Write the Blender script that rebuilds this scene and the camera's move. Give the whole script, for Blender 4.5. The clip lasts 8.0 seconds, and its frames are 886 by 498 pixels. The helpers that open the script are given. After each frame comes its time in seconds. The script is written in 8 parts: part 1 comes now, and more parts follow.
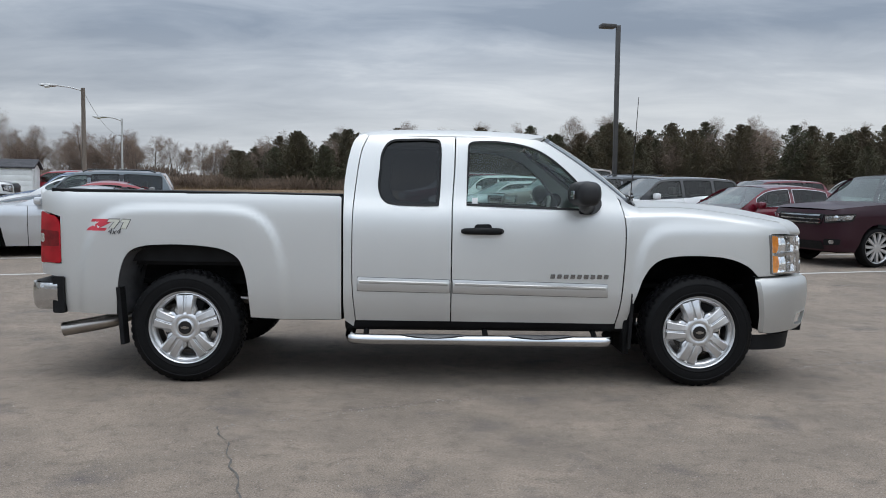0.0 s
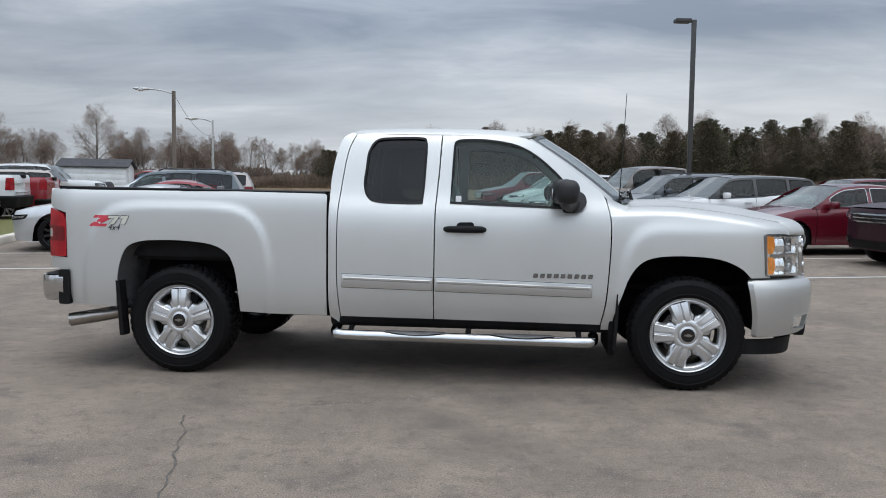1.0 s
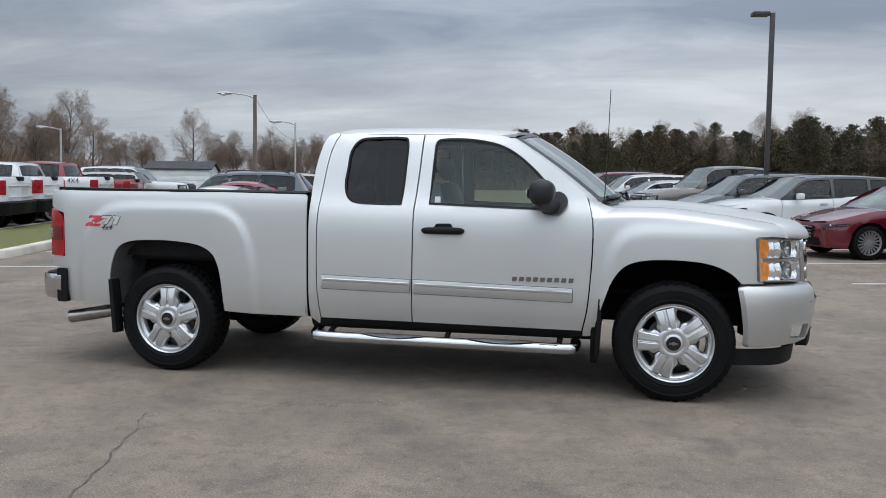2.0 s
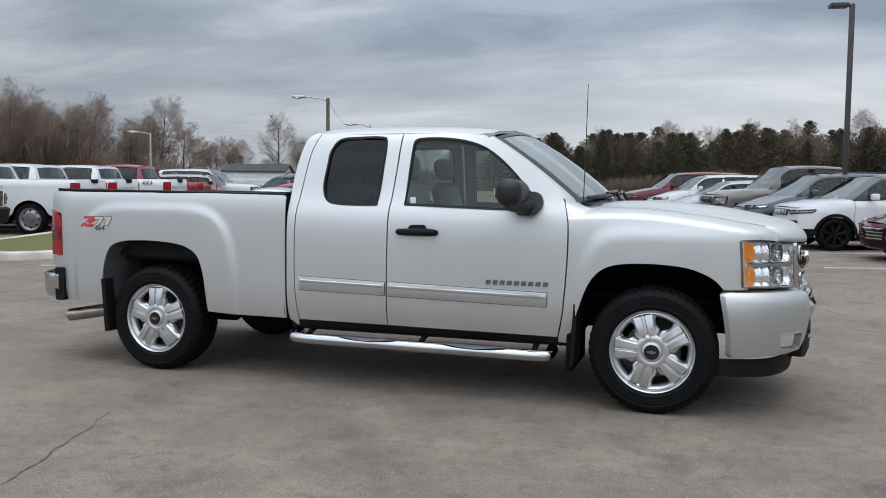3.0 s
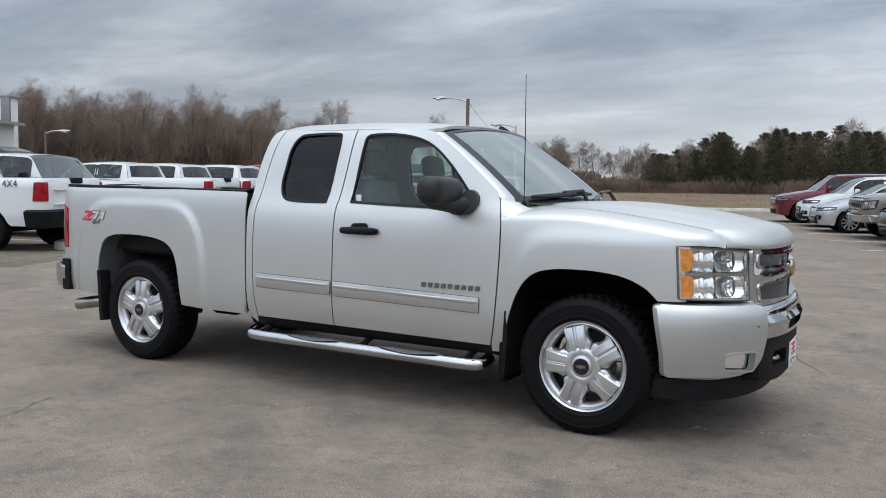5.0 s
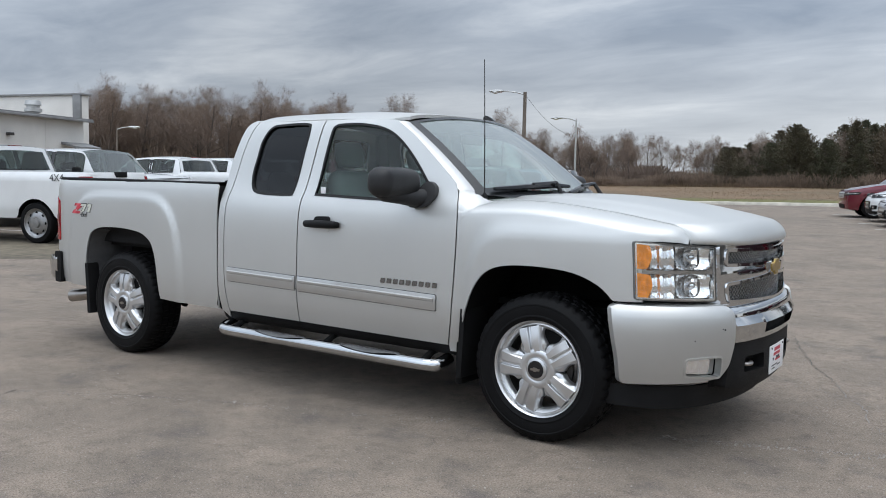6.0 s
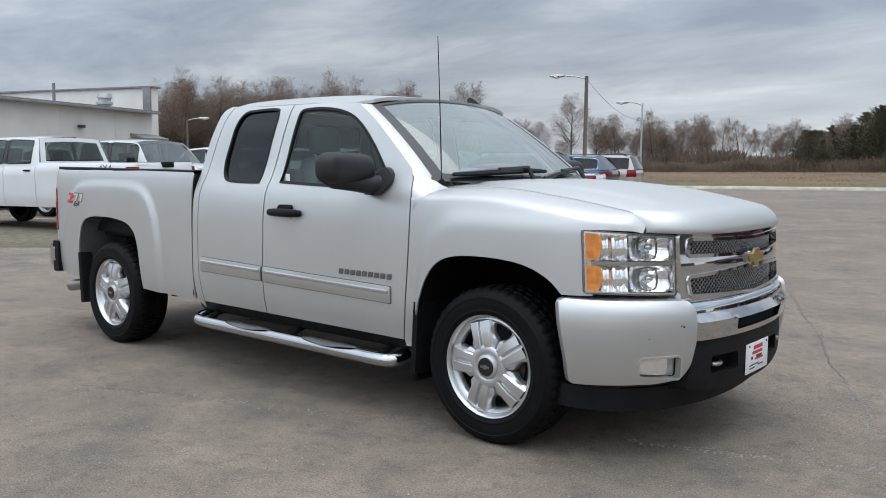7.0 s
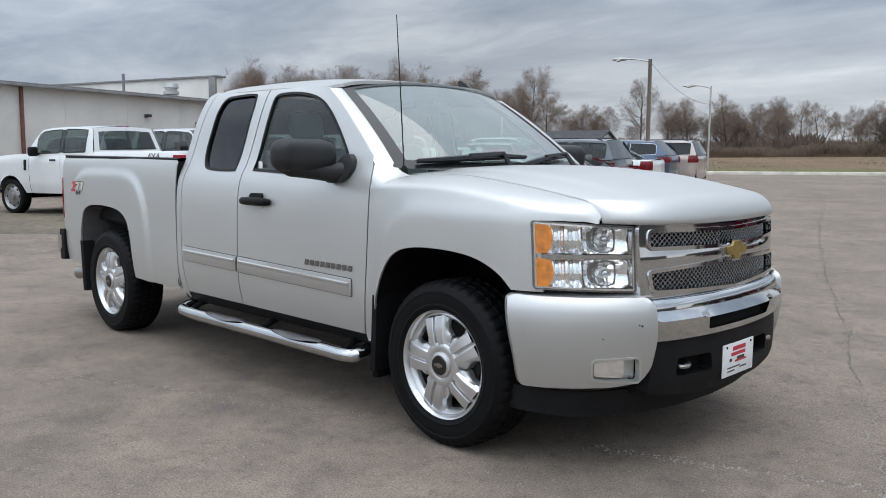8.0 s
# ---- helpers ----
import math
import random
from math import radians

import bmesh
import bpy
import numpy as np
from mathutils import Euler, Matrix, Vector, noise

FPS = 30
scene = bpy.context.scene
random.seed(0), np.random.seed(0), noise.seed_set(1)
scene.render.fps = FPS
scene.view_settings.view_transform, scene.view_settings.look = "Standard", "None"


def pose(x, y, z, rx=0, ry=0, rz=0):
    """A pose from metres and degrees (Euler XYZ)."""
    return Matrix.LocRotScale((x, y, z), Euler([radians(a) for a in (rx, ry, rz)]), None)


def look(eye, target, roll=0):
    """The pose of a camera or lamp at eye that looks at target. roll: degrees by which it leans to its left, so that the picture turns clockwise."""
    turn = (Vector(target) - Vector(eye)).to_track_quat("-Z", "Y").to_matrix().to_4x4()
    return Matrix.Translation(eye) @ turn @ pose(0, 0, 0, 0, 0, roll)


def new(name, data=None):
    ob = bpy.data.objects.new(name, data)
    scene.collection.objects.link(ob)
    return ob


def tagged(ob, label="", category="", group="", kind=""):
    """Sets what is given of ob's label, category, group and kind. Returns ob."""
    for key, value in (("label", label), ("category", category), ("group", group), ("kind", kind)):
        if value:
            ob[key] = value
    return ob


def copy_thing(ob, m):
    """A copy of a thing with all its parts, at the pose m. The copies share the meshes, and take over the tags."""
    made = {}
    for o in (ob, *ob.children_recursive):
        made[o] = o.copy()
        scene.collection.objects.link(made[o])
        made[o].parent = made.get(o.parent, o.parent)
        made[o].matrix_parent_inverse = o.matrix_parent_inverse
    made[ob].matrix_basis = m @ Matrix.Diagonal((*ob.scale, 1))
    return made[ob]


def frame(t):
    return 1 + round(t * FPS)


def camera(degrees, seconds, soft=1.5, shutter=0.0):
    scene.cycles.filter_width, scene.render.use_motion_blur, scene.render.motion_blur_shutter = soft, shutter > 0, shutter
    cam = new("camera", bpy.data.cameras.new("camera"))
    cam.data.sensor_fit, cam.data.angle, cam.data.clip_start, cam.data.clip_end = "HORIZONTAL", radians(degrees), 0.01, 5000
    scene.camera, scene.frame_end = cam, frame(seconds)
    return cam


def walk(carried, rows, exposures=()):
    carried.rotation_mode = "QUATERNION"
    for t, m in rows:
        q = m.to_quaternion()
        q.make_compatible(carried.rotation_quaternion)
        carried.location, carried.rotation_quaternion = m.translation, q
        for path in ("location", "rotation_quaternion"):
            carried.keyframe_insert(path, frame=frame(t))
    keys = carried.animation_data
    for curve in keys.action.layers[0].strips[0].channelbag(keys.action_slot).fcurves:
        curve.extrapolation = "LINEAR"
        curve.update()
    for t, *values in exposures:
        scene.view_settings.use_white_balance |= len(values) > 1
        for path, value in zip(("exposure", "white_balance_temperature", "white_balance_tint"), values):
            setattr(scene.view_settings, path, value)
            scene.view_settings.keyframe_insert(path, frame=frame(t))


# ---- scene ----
cam = camera(56.4, 8.0, 0.95)
PATH = [
    (0, (-0.105, -6.779, 1.346), (-0.072, -4.784, 1.216), 0.7),
    (0.5, (0.286, -6.780, 1.347), (0.205, -4.786, 1.216), 0.7),
    (1, (0.682, -6.765, 1.348), (0.488, -4.779, 1.213), 0.8),
    (1.5, (1.079, -6.669, 1.353), (0.772, -4.698, 1.217), 0.8),
    (3, (2.152, -6.184, 1.356), (1.535, -4.286, 1.222), 0.65),
    (3.5, (2.499, -6.008, 1.357), (1.780, -4.146, 1.223), 0.65),
    (4, (2.807, -5.802, 1.354), (1.990, -3.980, 1.220), 0.8),
    (4.5, (3.128, -5.596, 1.359), (2.219, -3.819, 1.224), 1.0),
    (6, (3.858, -4.814, 1.355), (2.725, -3.173, 1.201), 1.1),
    (6.5, (4.030, -4.502, 1.350), (2.826, -2.913, 1.181), 0.9),
    (7, (4.228, -4.214, 1.353), (2.954, -2.683, 1.167), 0.6),
    (7.5, (4.392, -3.936, 1.352), (3.052, -2.466, 1.148), 0.4),
    (8, (4.494, -3.661, 1.356), (3.095, -2.248, 1.137), 0.3),
]
walk(cam, [(t, look(eye, target, roll)) for t, eye, target, roll in PATH], [(0, 0.0), (1.5, 0.0), (4.5, 0.07), (8, 0.16)])

# ---- sky and light: a bright overcast day ----
world = bpy.data.worlds.new("overcast_sky")
scene.world = world
world.use_nodes = True
wn, wl = world.node_tree.nodes, world.node_tree.links
wn.clear()


def wnode(kind, **values):
    n = wn.new(kind)
    for key, value in values.items():
        n.inputs[key.replace("_", " ")].default_value = value
    return n


def wmath(op, a, b=None):
    n = wn.new("ShaderNodeMath")
    n.operation = op
    for i, v in enumerate((a, b)):
        if v is None:
            continue
        if isinstance(v, (int, float)):
            n.inputs[i].default_value = v
        else:
            wl.new(v, n.inputs[i])
    return n.outputs[0]


sky = wn.new("ShaderNodeTexSky")
sky.sky_type, sky.sun_disc = "NISHITA", False
sky.sun_elevation, sky.sun_rotation = radians(47), radians(166)
coord = wn.new("ShaderNodeTexCoord")
split = wn.new("ShaderNodeSeparateXYZ")
wl.new(coord.outputs["Generated"], split.inputs[0])
up = wmath("MAXIMUM", split.outputs[2], 0.0)
flat = wmath("ADD", up, 0.15)
joined = wn.new("ShaderNodeCombineXYZ")
wl.new(wmath("DIVIDE", split.outputs[0], flat), joined.inputs[0])
wl.new(wmath("DIVIDE", split.outputs[1], flat), joined.inputs[1])
stretch = wn.new("ShaderNodeMapping")
stretch.inputs["Rotation"].default_value = (0, 0, radians(-24))
stretch.inputs["Scale"].default_value = (0.36, 0.62, 1)
wl.new(joined.outputs[0], stretch.inputs[0])
broad = wnode("ShaderNodeTexNoise", Scale=1.15, Detail=5.0, Roughness=0.52, Distortion=0.35)
fine = wnode("ShaderNodeTexNoise", Scale=3.6, Detail=6.0, Roughness=0.6, Distortion=0.5)
wl.new(stretch.outputs[0], broad.inputs["Vector"])
wl.new(stretch.outputs[0], fine.inputs["Vector"])
cloud = wmath("ADD", wmath("MULTIPLY", broad.outputs["Fac"], 0.66), wmath("MULTIPLY", fine.outputs["Fac"], 0.34))
ramp = wn.new("ShaderNodeValToRGB")
ramp.color_ramp.elements[0].position, ramp.color_ramp.elements[0].color = 0.39, (0.232, 0.279, 0.350, 1)
ramp.color_ramp.elements[1].position, ramp.color_ramp.elements[1].color = 0.625, (0.575, 0.62, 0.675, 1)
mid = ramp.color_ramp.elements.new(0.5)
mid.color = (0.351, 0.400, 0.470, 1)
wl.new(cloud, ramp.inputs[0])
# a paler, warmer strip low over the horizon, and a brighter zenith, as under any overcast sky
low = wn.new("ShaderNodeMapRange")
low.inputs["From Min"].default_value, low.inputs["From Max"].default_value = 0.0, 0.19
low.inputs["To Min"].default_value, low.inputs["To Max"].default_value = 0.75, 0.0
wl.new(up, low.inputs[0])
pale = wn.new("ShaderNodeMix")
pale.data_type = "RGBA"
pale.inputs["B"].default_value = (0.79, 0.81, 0.815, 1)
tilt = wmath("MINIMUM", wmath("MAXIMUM", wmath("ADD", wmath("MULTIPLY", split.outputs[0], 0.85), 1.0), 0.25), 1.3)
wl.new(wmath("MULTIPLY", low.outputs[0], tilt), pale.inputs["Factor"])
wl.new(ramp.outputs[0], pale.inputs["A"])
veiled = wn.new("ShaderNodeVectorMath")
veiled.operation = "DOT_PRODUCT"
veiled.inputs[1].default_value = (0.06, -0.20, 0.98)
wl.new(coord.outputs["Generated"], veiled.inputs[0])
glow = wmath("MULTIPLY", wmath("POWER", wmath("MAXIMUM", veiled.outputs["Value"], 0.0), 1.6), 1.1)
zen = wmath("ADD", wmath("ADD", wmath("MULTIPLY", wmath("POWER", up, 1.2), 1.75), 0.96), glow)
grey = wn.new("ShaderNodeVectorMath")
grey.operation = "SCALE"
wl.new(pale.outputs["Result"], grey.inputs[0])
# the clouds are thinner in the north and low in the north-west
ahead = wmath("MINIMUM", wmath("MAXIMUM", wmath("ADD", wmath("MULTIPLY", split.outputs[1], 1.6), 0.3), 0.0), 1.0)
off_north = wmath("ADD", split.outputs[0], 0.2)
north = wmath("MAXIMUM", wmath("SUBTRACT", 1.0, wmath("MULTIPLY", wmath("MULTIPLY", off_north, off_north), 6.0)), 0.0)
side = wmath("ADD", wmath("MULTIPLY", ahead, wmath("ADD", wmath("MULTIPLY", split.outputs[0], 0.17), wmath("SUBTRACT", wmath("MULTIPLY", north, 0.14), 0.07))), 1.02)
west = wmath("MULTIPLY", wmath("MAXIMUM", wmath("SUBTRACT", wmath("MULTIPLY", split.outputs[0], -1.0), 0.75), 0.0), wmath("MULTIPLY", ahead, 1.7))
# the unseen southern sky is brightened to lift the pickup's flank
southward = wmath("ADD", wmath("MULTIPLY", split.outputs[0], -0.28), wmath("MULTIPLY", split.outputs[1], -0.96))
south = wmath("MULTIPLY", wmath("MAXIMUM", wmath("SUBTRACT", southward, 0.42), 0.0), 1.35)
wl.new(wmath("MULTIPLY", zen, wmath("ADD", wmath("ADD", side, west), south)), grey.inputs["Scale"])
clouds_bg = wnode("ShaderNodeBackground", Strength=1.0)
wl.new(grey.outputs[0], clouds_bg.inputs[0])
sky_bg = wnode("ShaderNodeBackground", Strength=0.05)
wl.new(sky.outputs[0], sky_bg.inputs[0])
both = wn.new("ShaderNodeMixShader")
both.inputs[0].default_value = 0.96
wl.new(sky_bg.outputs[0], both.inputs[1])
wl.new(clouds_bg.outputs[0], both.inputs[2])
out = wn.new("ShaderNodeOutputWorld")
wl.new(both.outputs[0], out.inputs[0])

sun = new("sun", bpy.data.lights.new("sun", "SUN"))
sun.data.energy, sun.data.angle, sun.data.color = 1.25, radians(64), (1.0, 0.965, 0.92)
sun.matrix_world = look((0, 0, 0), (-0.2, 0.1, -4.6))
scene.view_settings.exposure = 0.0

# ---- materials ----


def material(name, color, rough=0.5, metal=0.0, vary=0.0, scale=4.0, fine=0.0, fine_scale=60.0, bump=0.0, bump_scale=80.0, coat=0.0, spec=0.5, tint=None, stretch=(1, 1, 1)):
    """A node material: colour that varies broadly and finely in object space, with relief and an optional clear coat."""
    m = bpy.data.materials.new(name)
    m.use_nodes = True
    nt = m.node_tree
    b = nt.nodes["Principled BSDF"]
    b.inputs["Base Color"].default_value = (*color, 1)
    b.inputs["Roughness"].default_value = rough
    b.inputs["Metallic"].default_value = metal
    b.inputs["Coat Weight"].default_value = coat
    b.inputs["Coat Roughness"].default_value = 0.04
    b.inputs["Specular IOR Level"].default_value = spec
    if vary or fine or bump:
        tc = nt.nodes.new("ShaderNodeTexCoord")
        mp = nt.nodes.new("ShaderNodeMapping")
        mp.inputs["Scale"].default_value = stretch
        nt.links.new(tc.outputs["Object"], mp.inputs[0])

        def noise_node(s, detail):
            n = nt.nodes.new("ShaderNodeTexNoise")
            n.inputs["Scale"].default_value, n.inputs["Detail"].default_value = s, detail
            nt.links.new(mp.outputs[0], n.inputs["Vector"])
            return n.outputs["Fac"]

        col = None
        for amount, s, detail, other in ((vary, scale, 5.0, tint), (fine, fine_scale, 3.0, None)):
            if not amount:
                continue
            mr = nt.nodes.new("ShaderNodeMapRange")
            mr.inputs["From Min"].default_value, mr.inputs["From Max"].default_value = 0.3, 0.7
            nt.links.new(noise_node(s, detail), mr.inputs[0])
            mx = nt.nodes.new("ShaderNodeMix")
            mx.data_type = "RGBA"
            if other:
                mx.blend_type = "MIX"
                mx.inputs["B"].default_value = (*other, 1)
                mr.inputs["To Max"].default_value = amount
                nt.links.new(mr.outputs[0], mx.inputs["Factor"])
            else:
                mx.blend_type = "MULTIPLY"
                mx.inputs["Factor"].default_value = 1.0
                mr.inputs["To Min"].default_value, mr.inputs["To Max"].default_value = 1 - amount, 1 + amount
                nt.links.new(mr.outputs[0], mx.inputs["B"])
            if col:
                nt.links.new(col, mx.inputs["A"])
            else:
                mx.inputs["A"].default_value = (*color, 1)
            col = mx.outputs["Result"]
        if col:
            nt.links.new(col, b.inputs["Base Color"])
        if bump:
            bp = nt.nodes.new("ShaderNodeBump")
            bp.inputs["Strength"].default_value, bp.inputs["Distance"].default_value = bump, 0.01
            nt.links.new(noise_node(bump_scale, 4.0), bp.inputs["Height"])
            nt.links.new(bp.outputs[0], b.inputs["Normal"])
    return m


def pane_material(name, tint, gloss=1.0, rough=0.0, film=0.0, base=0.075):
    """A sheet of glass: tinted clear, glossier at a glance, with an optional pale film in place of sky reflections."""
    m = bpy.data.materials.new(name)
    m.use_nodes = True
    nt = m.node_tree
    nt.nodes.remove(nt.nodes["Principled BSDF"])
    clear = nt.nodes.new("ShaderNodeBsdfTransparent")
    clear.inputs[0].default_value = (*tint, 1)
    shine = nt.nodes.new("ShaderNodeBsdfGlossy")
    shine.inputs["Roughness"].default_value = rough
    shine.inputs["Color"].default_value = (gloss, gloss, gloss, 1)
    lw = nt.nodes.new("ShaderNodeLayerWeight")
    lw.inputs["Blend"].default_value = 0.5

    def calc(op, a, b):
        n = nt.nodes.new("ShaderNodeMath")
        n.operation = op
        nt.links.new(a, n.inputs[0])
        n.inputs[1].default_value = b
        return n.outputs[0]

    fr = calc("ADD", calc("MULTIPLY", calc("POWER", lw.outputs["Facing"], 4.0), 0.9), base)
    if film:
        sky_veil = nt.nodes.new("ShaderNodeBsdfDiffuse")
        sky_veil.inputs[0].default_value = (0.52, 0.60, 0.57, 1)
        veil = nt.nodes.new("ShaderNodeMixShader")
        veil.inputs[0].default_value = film
        nt.links.new(clear.outputs[0], veil.inputs[1])
        nt.links.new(sky_veil.outputs[0], veil.inputs[2])
        clear = veil
    mix = nt.nodes.new("ShaderNodeMixShader")
    nt.links.new(fr, mix.inputs[0])
    nt.links.new(clear.outputs[0], mix.inputs[1])
    nt.links.new(shine.outputs[0], mix.inputs[2])
    nt.links.new(mix.outputs[0], nt.nodes["Material Output"].inputs[0])
    return m


def paint(name, color, metal=0.0, rough=0.3, coat=1.0):
    return material(name, color, rough=rough, metal=metal, vary=0.05, scale=1.3, fine=0.04, fine_scale=900, coat=coat)


BUMPER_PAINT = material("silver_bumper_paint", (0.535, 0.538, 0.525), rough=0.46, metal=0.78, vary=0.16, scale=5.5, tint=(0.40, 0.40, 0.39), fine=0.06, fine_scale=1400, coat=0.35)
SILVER = material("silver_metallic_paint", (0.572, 0.574, 0.558), rough=0.45, metal=0.74, vary=0.03, scale=1.6, fine=0.05, fine_scale=1400, coat=0.25)
MOULD = material("silver_moulding_paint", (0.53, 0.53, 0.52), rough=0.34, metal=0.8, vary=0.03, scale=3, coat=0.6)
CHROME = material("chrome", (0.56, 0.57, 0.58), rough=0.07, metal=1.0, vary=0.06, scale=5)
BRUSHED = material("dull_steel", (0.36, 0.335, 0.31), rough=0.3, metal=1.0, vary=0.2, scale=9)
ALLOY = material("machined_alloy", (0.60, 0.603, 0.605), rough=0.30, metal=0.8, vary=0.06, scale=12, coat=0.4)
BLACK = material("black_textured_plastic", (0.009, 0.009, 0.0095), rough=0.6, spec=0.15, vary=0.25, scale=7, bump=0.15, bump_scale=500)
MIRROR_BLACK = material("black_mirror_plastic", (0.022, 0.022, 0.023), rough=0.5, spec=0.3, vary=0.2, scale=9, bump=0.1, bump_scale=500)
GLOSSBLACK = material("gloss_black", (0.012, 0.012, 0.013), rough=0.12, vary=0.1, scale=5)
FRIT = material("black_glazed_border", (0.010, 0.011, 0.012), rough=0.22, spec=0.4, vary=0.2, scale=8)
SEAL = material("black_rubber_seal", (0.006, 0.006, 0.0065), rough=0.55, spec=0.25, vary=0.2, scale=20)
DARK = material("underbody_black", (0.007, 0.007, 0.007), rough=0.9, spec=0.1, vary=0.4, scale=6, bump=0.3, bump_scale=60)
LINER = material("wheel_well_liner", (0.085, 0.085, 0.087), rough=0.25, spec=0.75, vary=0.4, scale=5, bump=0.35, bump_scale=18)
RUBBER = material("tyre_rubber", (0.0048, 0.0048, 0.0052), rough=0.55, spec=0.13, vary=0.3, scale=6, bump=0.2, bump_scale=160)
DISC = material("brake_disc_steel", (0.07, 0.065, 0.06), rough=0.5, metal=0.7, vary=0.25, scale=18)
REDLENS = material("red_lamp_lens", (0.30, 0.004, 0.010), rough=0.25, vary=0.3, scale=9, coat=0.25, spec=0.3)
DARKRED = material("dark_red_lens", (0.15, 0.003, 0.006), rough=0.25, vary=0.3, scale=20, coat=0.3, spec=0.3)
AMBER = material("amber_lamp_lens", (0.78, 0.25, 0.02), rough=0.2, vary=0.3, scale=30, coat=1.0, bump=0.5, bump_scale=60)
REFLECT = material("lamp_reflector", (0.93, 0.935, 0.94), rough=0.10, metal=0.92, vary=0.12, scale=25)
GOLD = material("gold_emblem", (0.46, 0.33, 0.12), rough=0.28, metal=0.8, vary=0.2, scale=40)
LEATHER = material("grey_leather", (0.25, 0.275, 0.265), rough=0.55, vary=0.12, scale=8, bump=0.2, bump_scale=120)
TRIM = material("dark_grey_trim", (0.15, 0.15, 0.145), rough=0.6, vary=0.15, scale=6)
LINING = material("pale_headlining", (0.42, 0.41, 0.39), rough=0.9, vary=0.06, scale=6)
SMOKED = material("smoked_chrome", (0.24, 0.24, 0.24), rough=0.22, metal=0.9, vary=0.1, scale=30)
WHITE_PLASTIC = material("white_plate", (0.78, 0.78, 0.78), rough=0.4, vary=0.05, scale=30)
RED_INK = material("red_ink", (0.50, 0.03, 0.05), rough=0.5, vary=0.1, scale=60)
BLACK_INK = material("black_ink", (0.03, 0.03, 0.035), rough=0.5, vary=0.1, scale=60)
SILVER_INK = material("cream_decal", (0.58, 0.58, 0.50), rough=0.4, vary=0.1, scale=60)
CLEAR = pane_material("clear_lamp_cover", (0.95, 0.96, 0.96))
WINDSHIELD = pane_material("windshield_glass", (0.46, 0.60, 0.54), film=0.26, base=0.09)
SIDE_GLASS = pane_material("door_glass", (0.68, 0.80, 0.76), film=0.012, base=0.028)
PRIVACY = pane_material("privacy_glass", (0.09, 0.095, 0.10), film=0.0, base=0.024)
LIGHT_TINT = pane_material("light_tinted_glass", (0.62, 0.68, 0.66), film=0.01, base=0.03)
CAR_GLASS = pane_material("car_window_glass", (0.15, 0.17, 0.165), film=0.006, base=0.035)
CAR_SCREEN = pane_material("car_windshield_glass", (0.40, 0.50, 0.46), film=0.06, base=0.06)
DOOR_TINT = pane_material("car_front_window_glass", (0.31, 0.36, 0.34), film=0.01, base=0.04)
FACETS = material("faceted_reflector", (0.90, 0.905, 0.91), rough=0.15, metal=0.85, vary=0.15, scale=30, bump=0.8, bump_scale=20)
MESH = material("satin_grille_wire", (0.38, 0.38, 0.38), rough=0.25, metal=0.95, vary=0.2, scale=40)
CARLAMP = material("car_lamp_reflector", (0.42, 0.43, 0.44), rough=0.15, metal=0.9, vary=0.5, scale=12, bump=1.0, bump_scale=14)



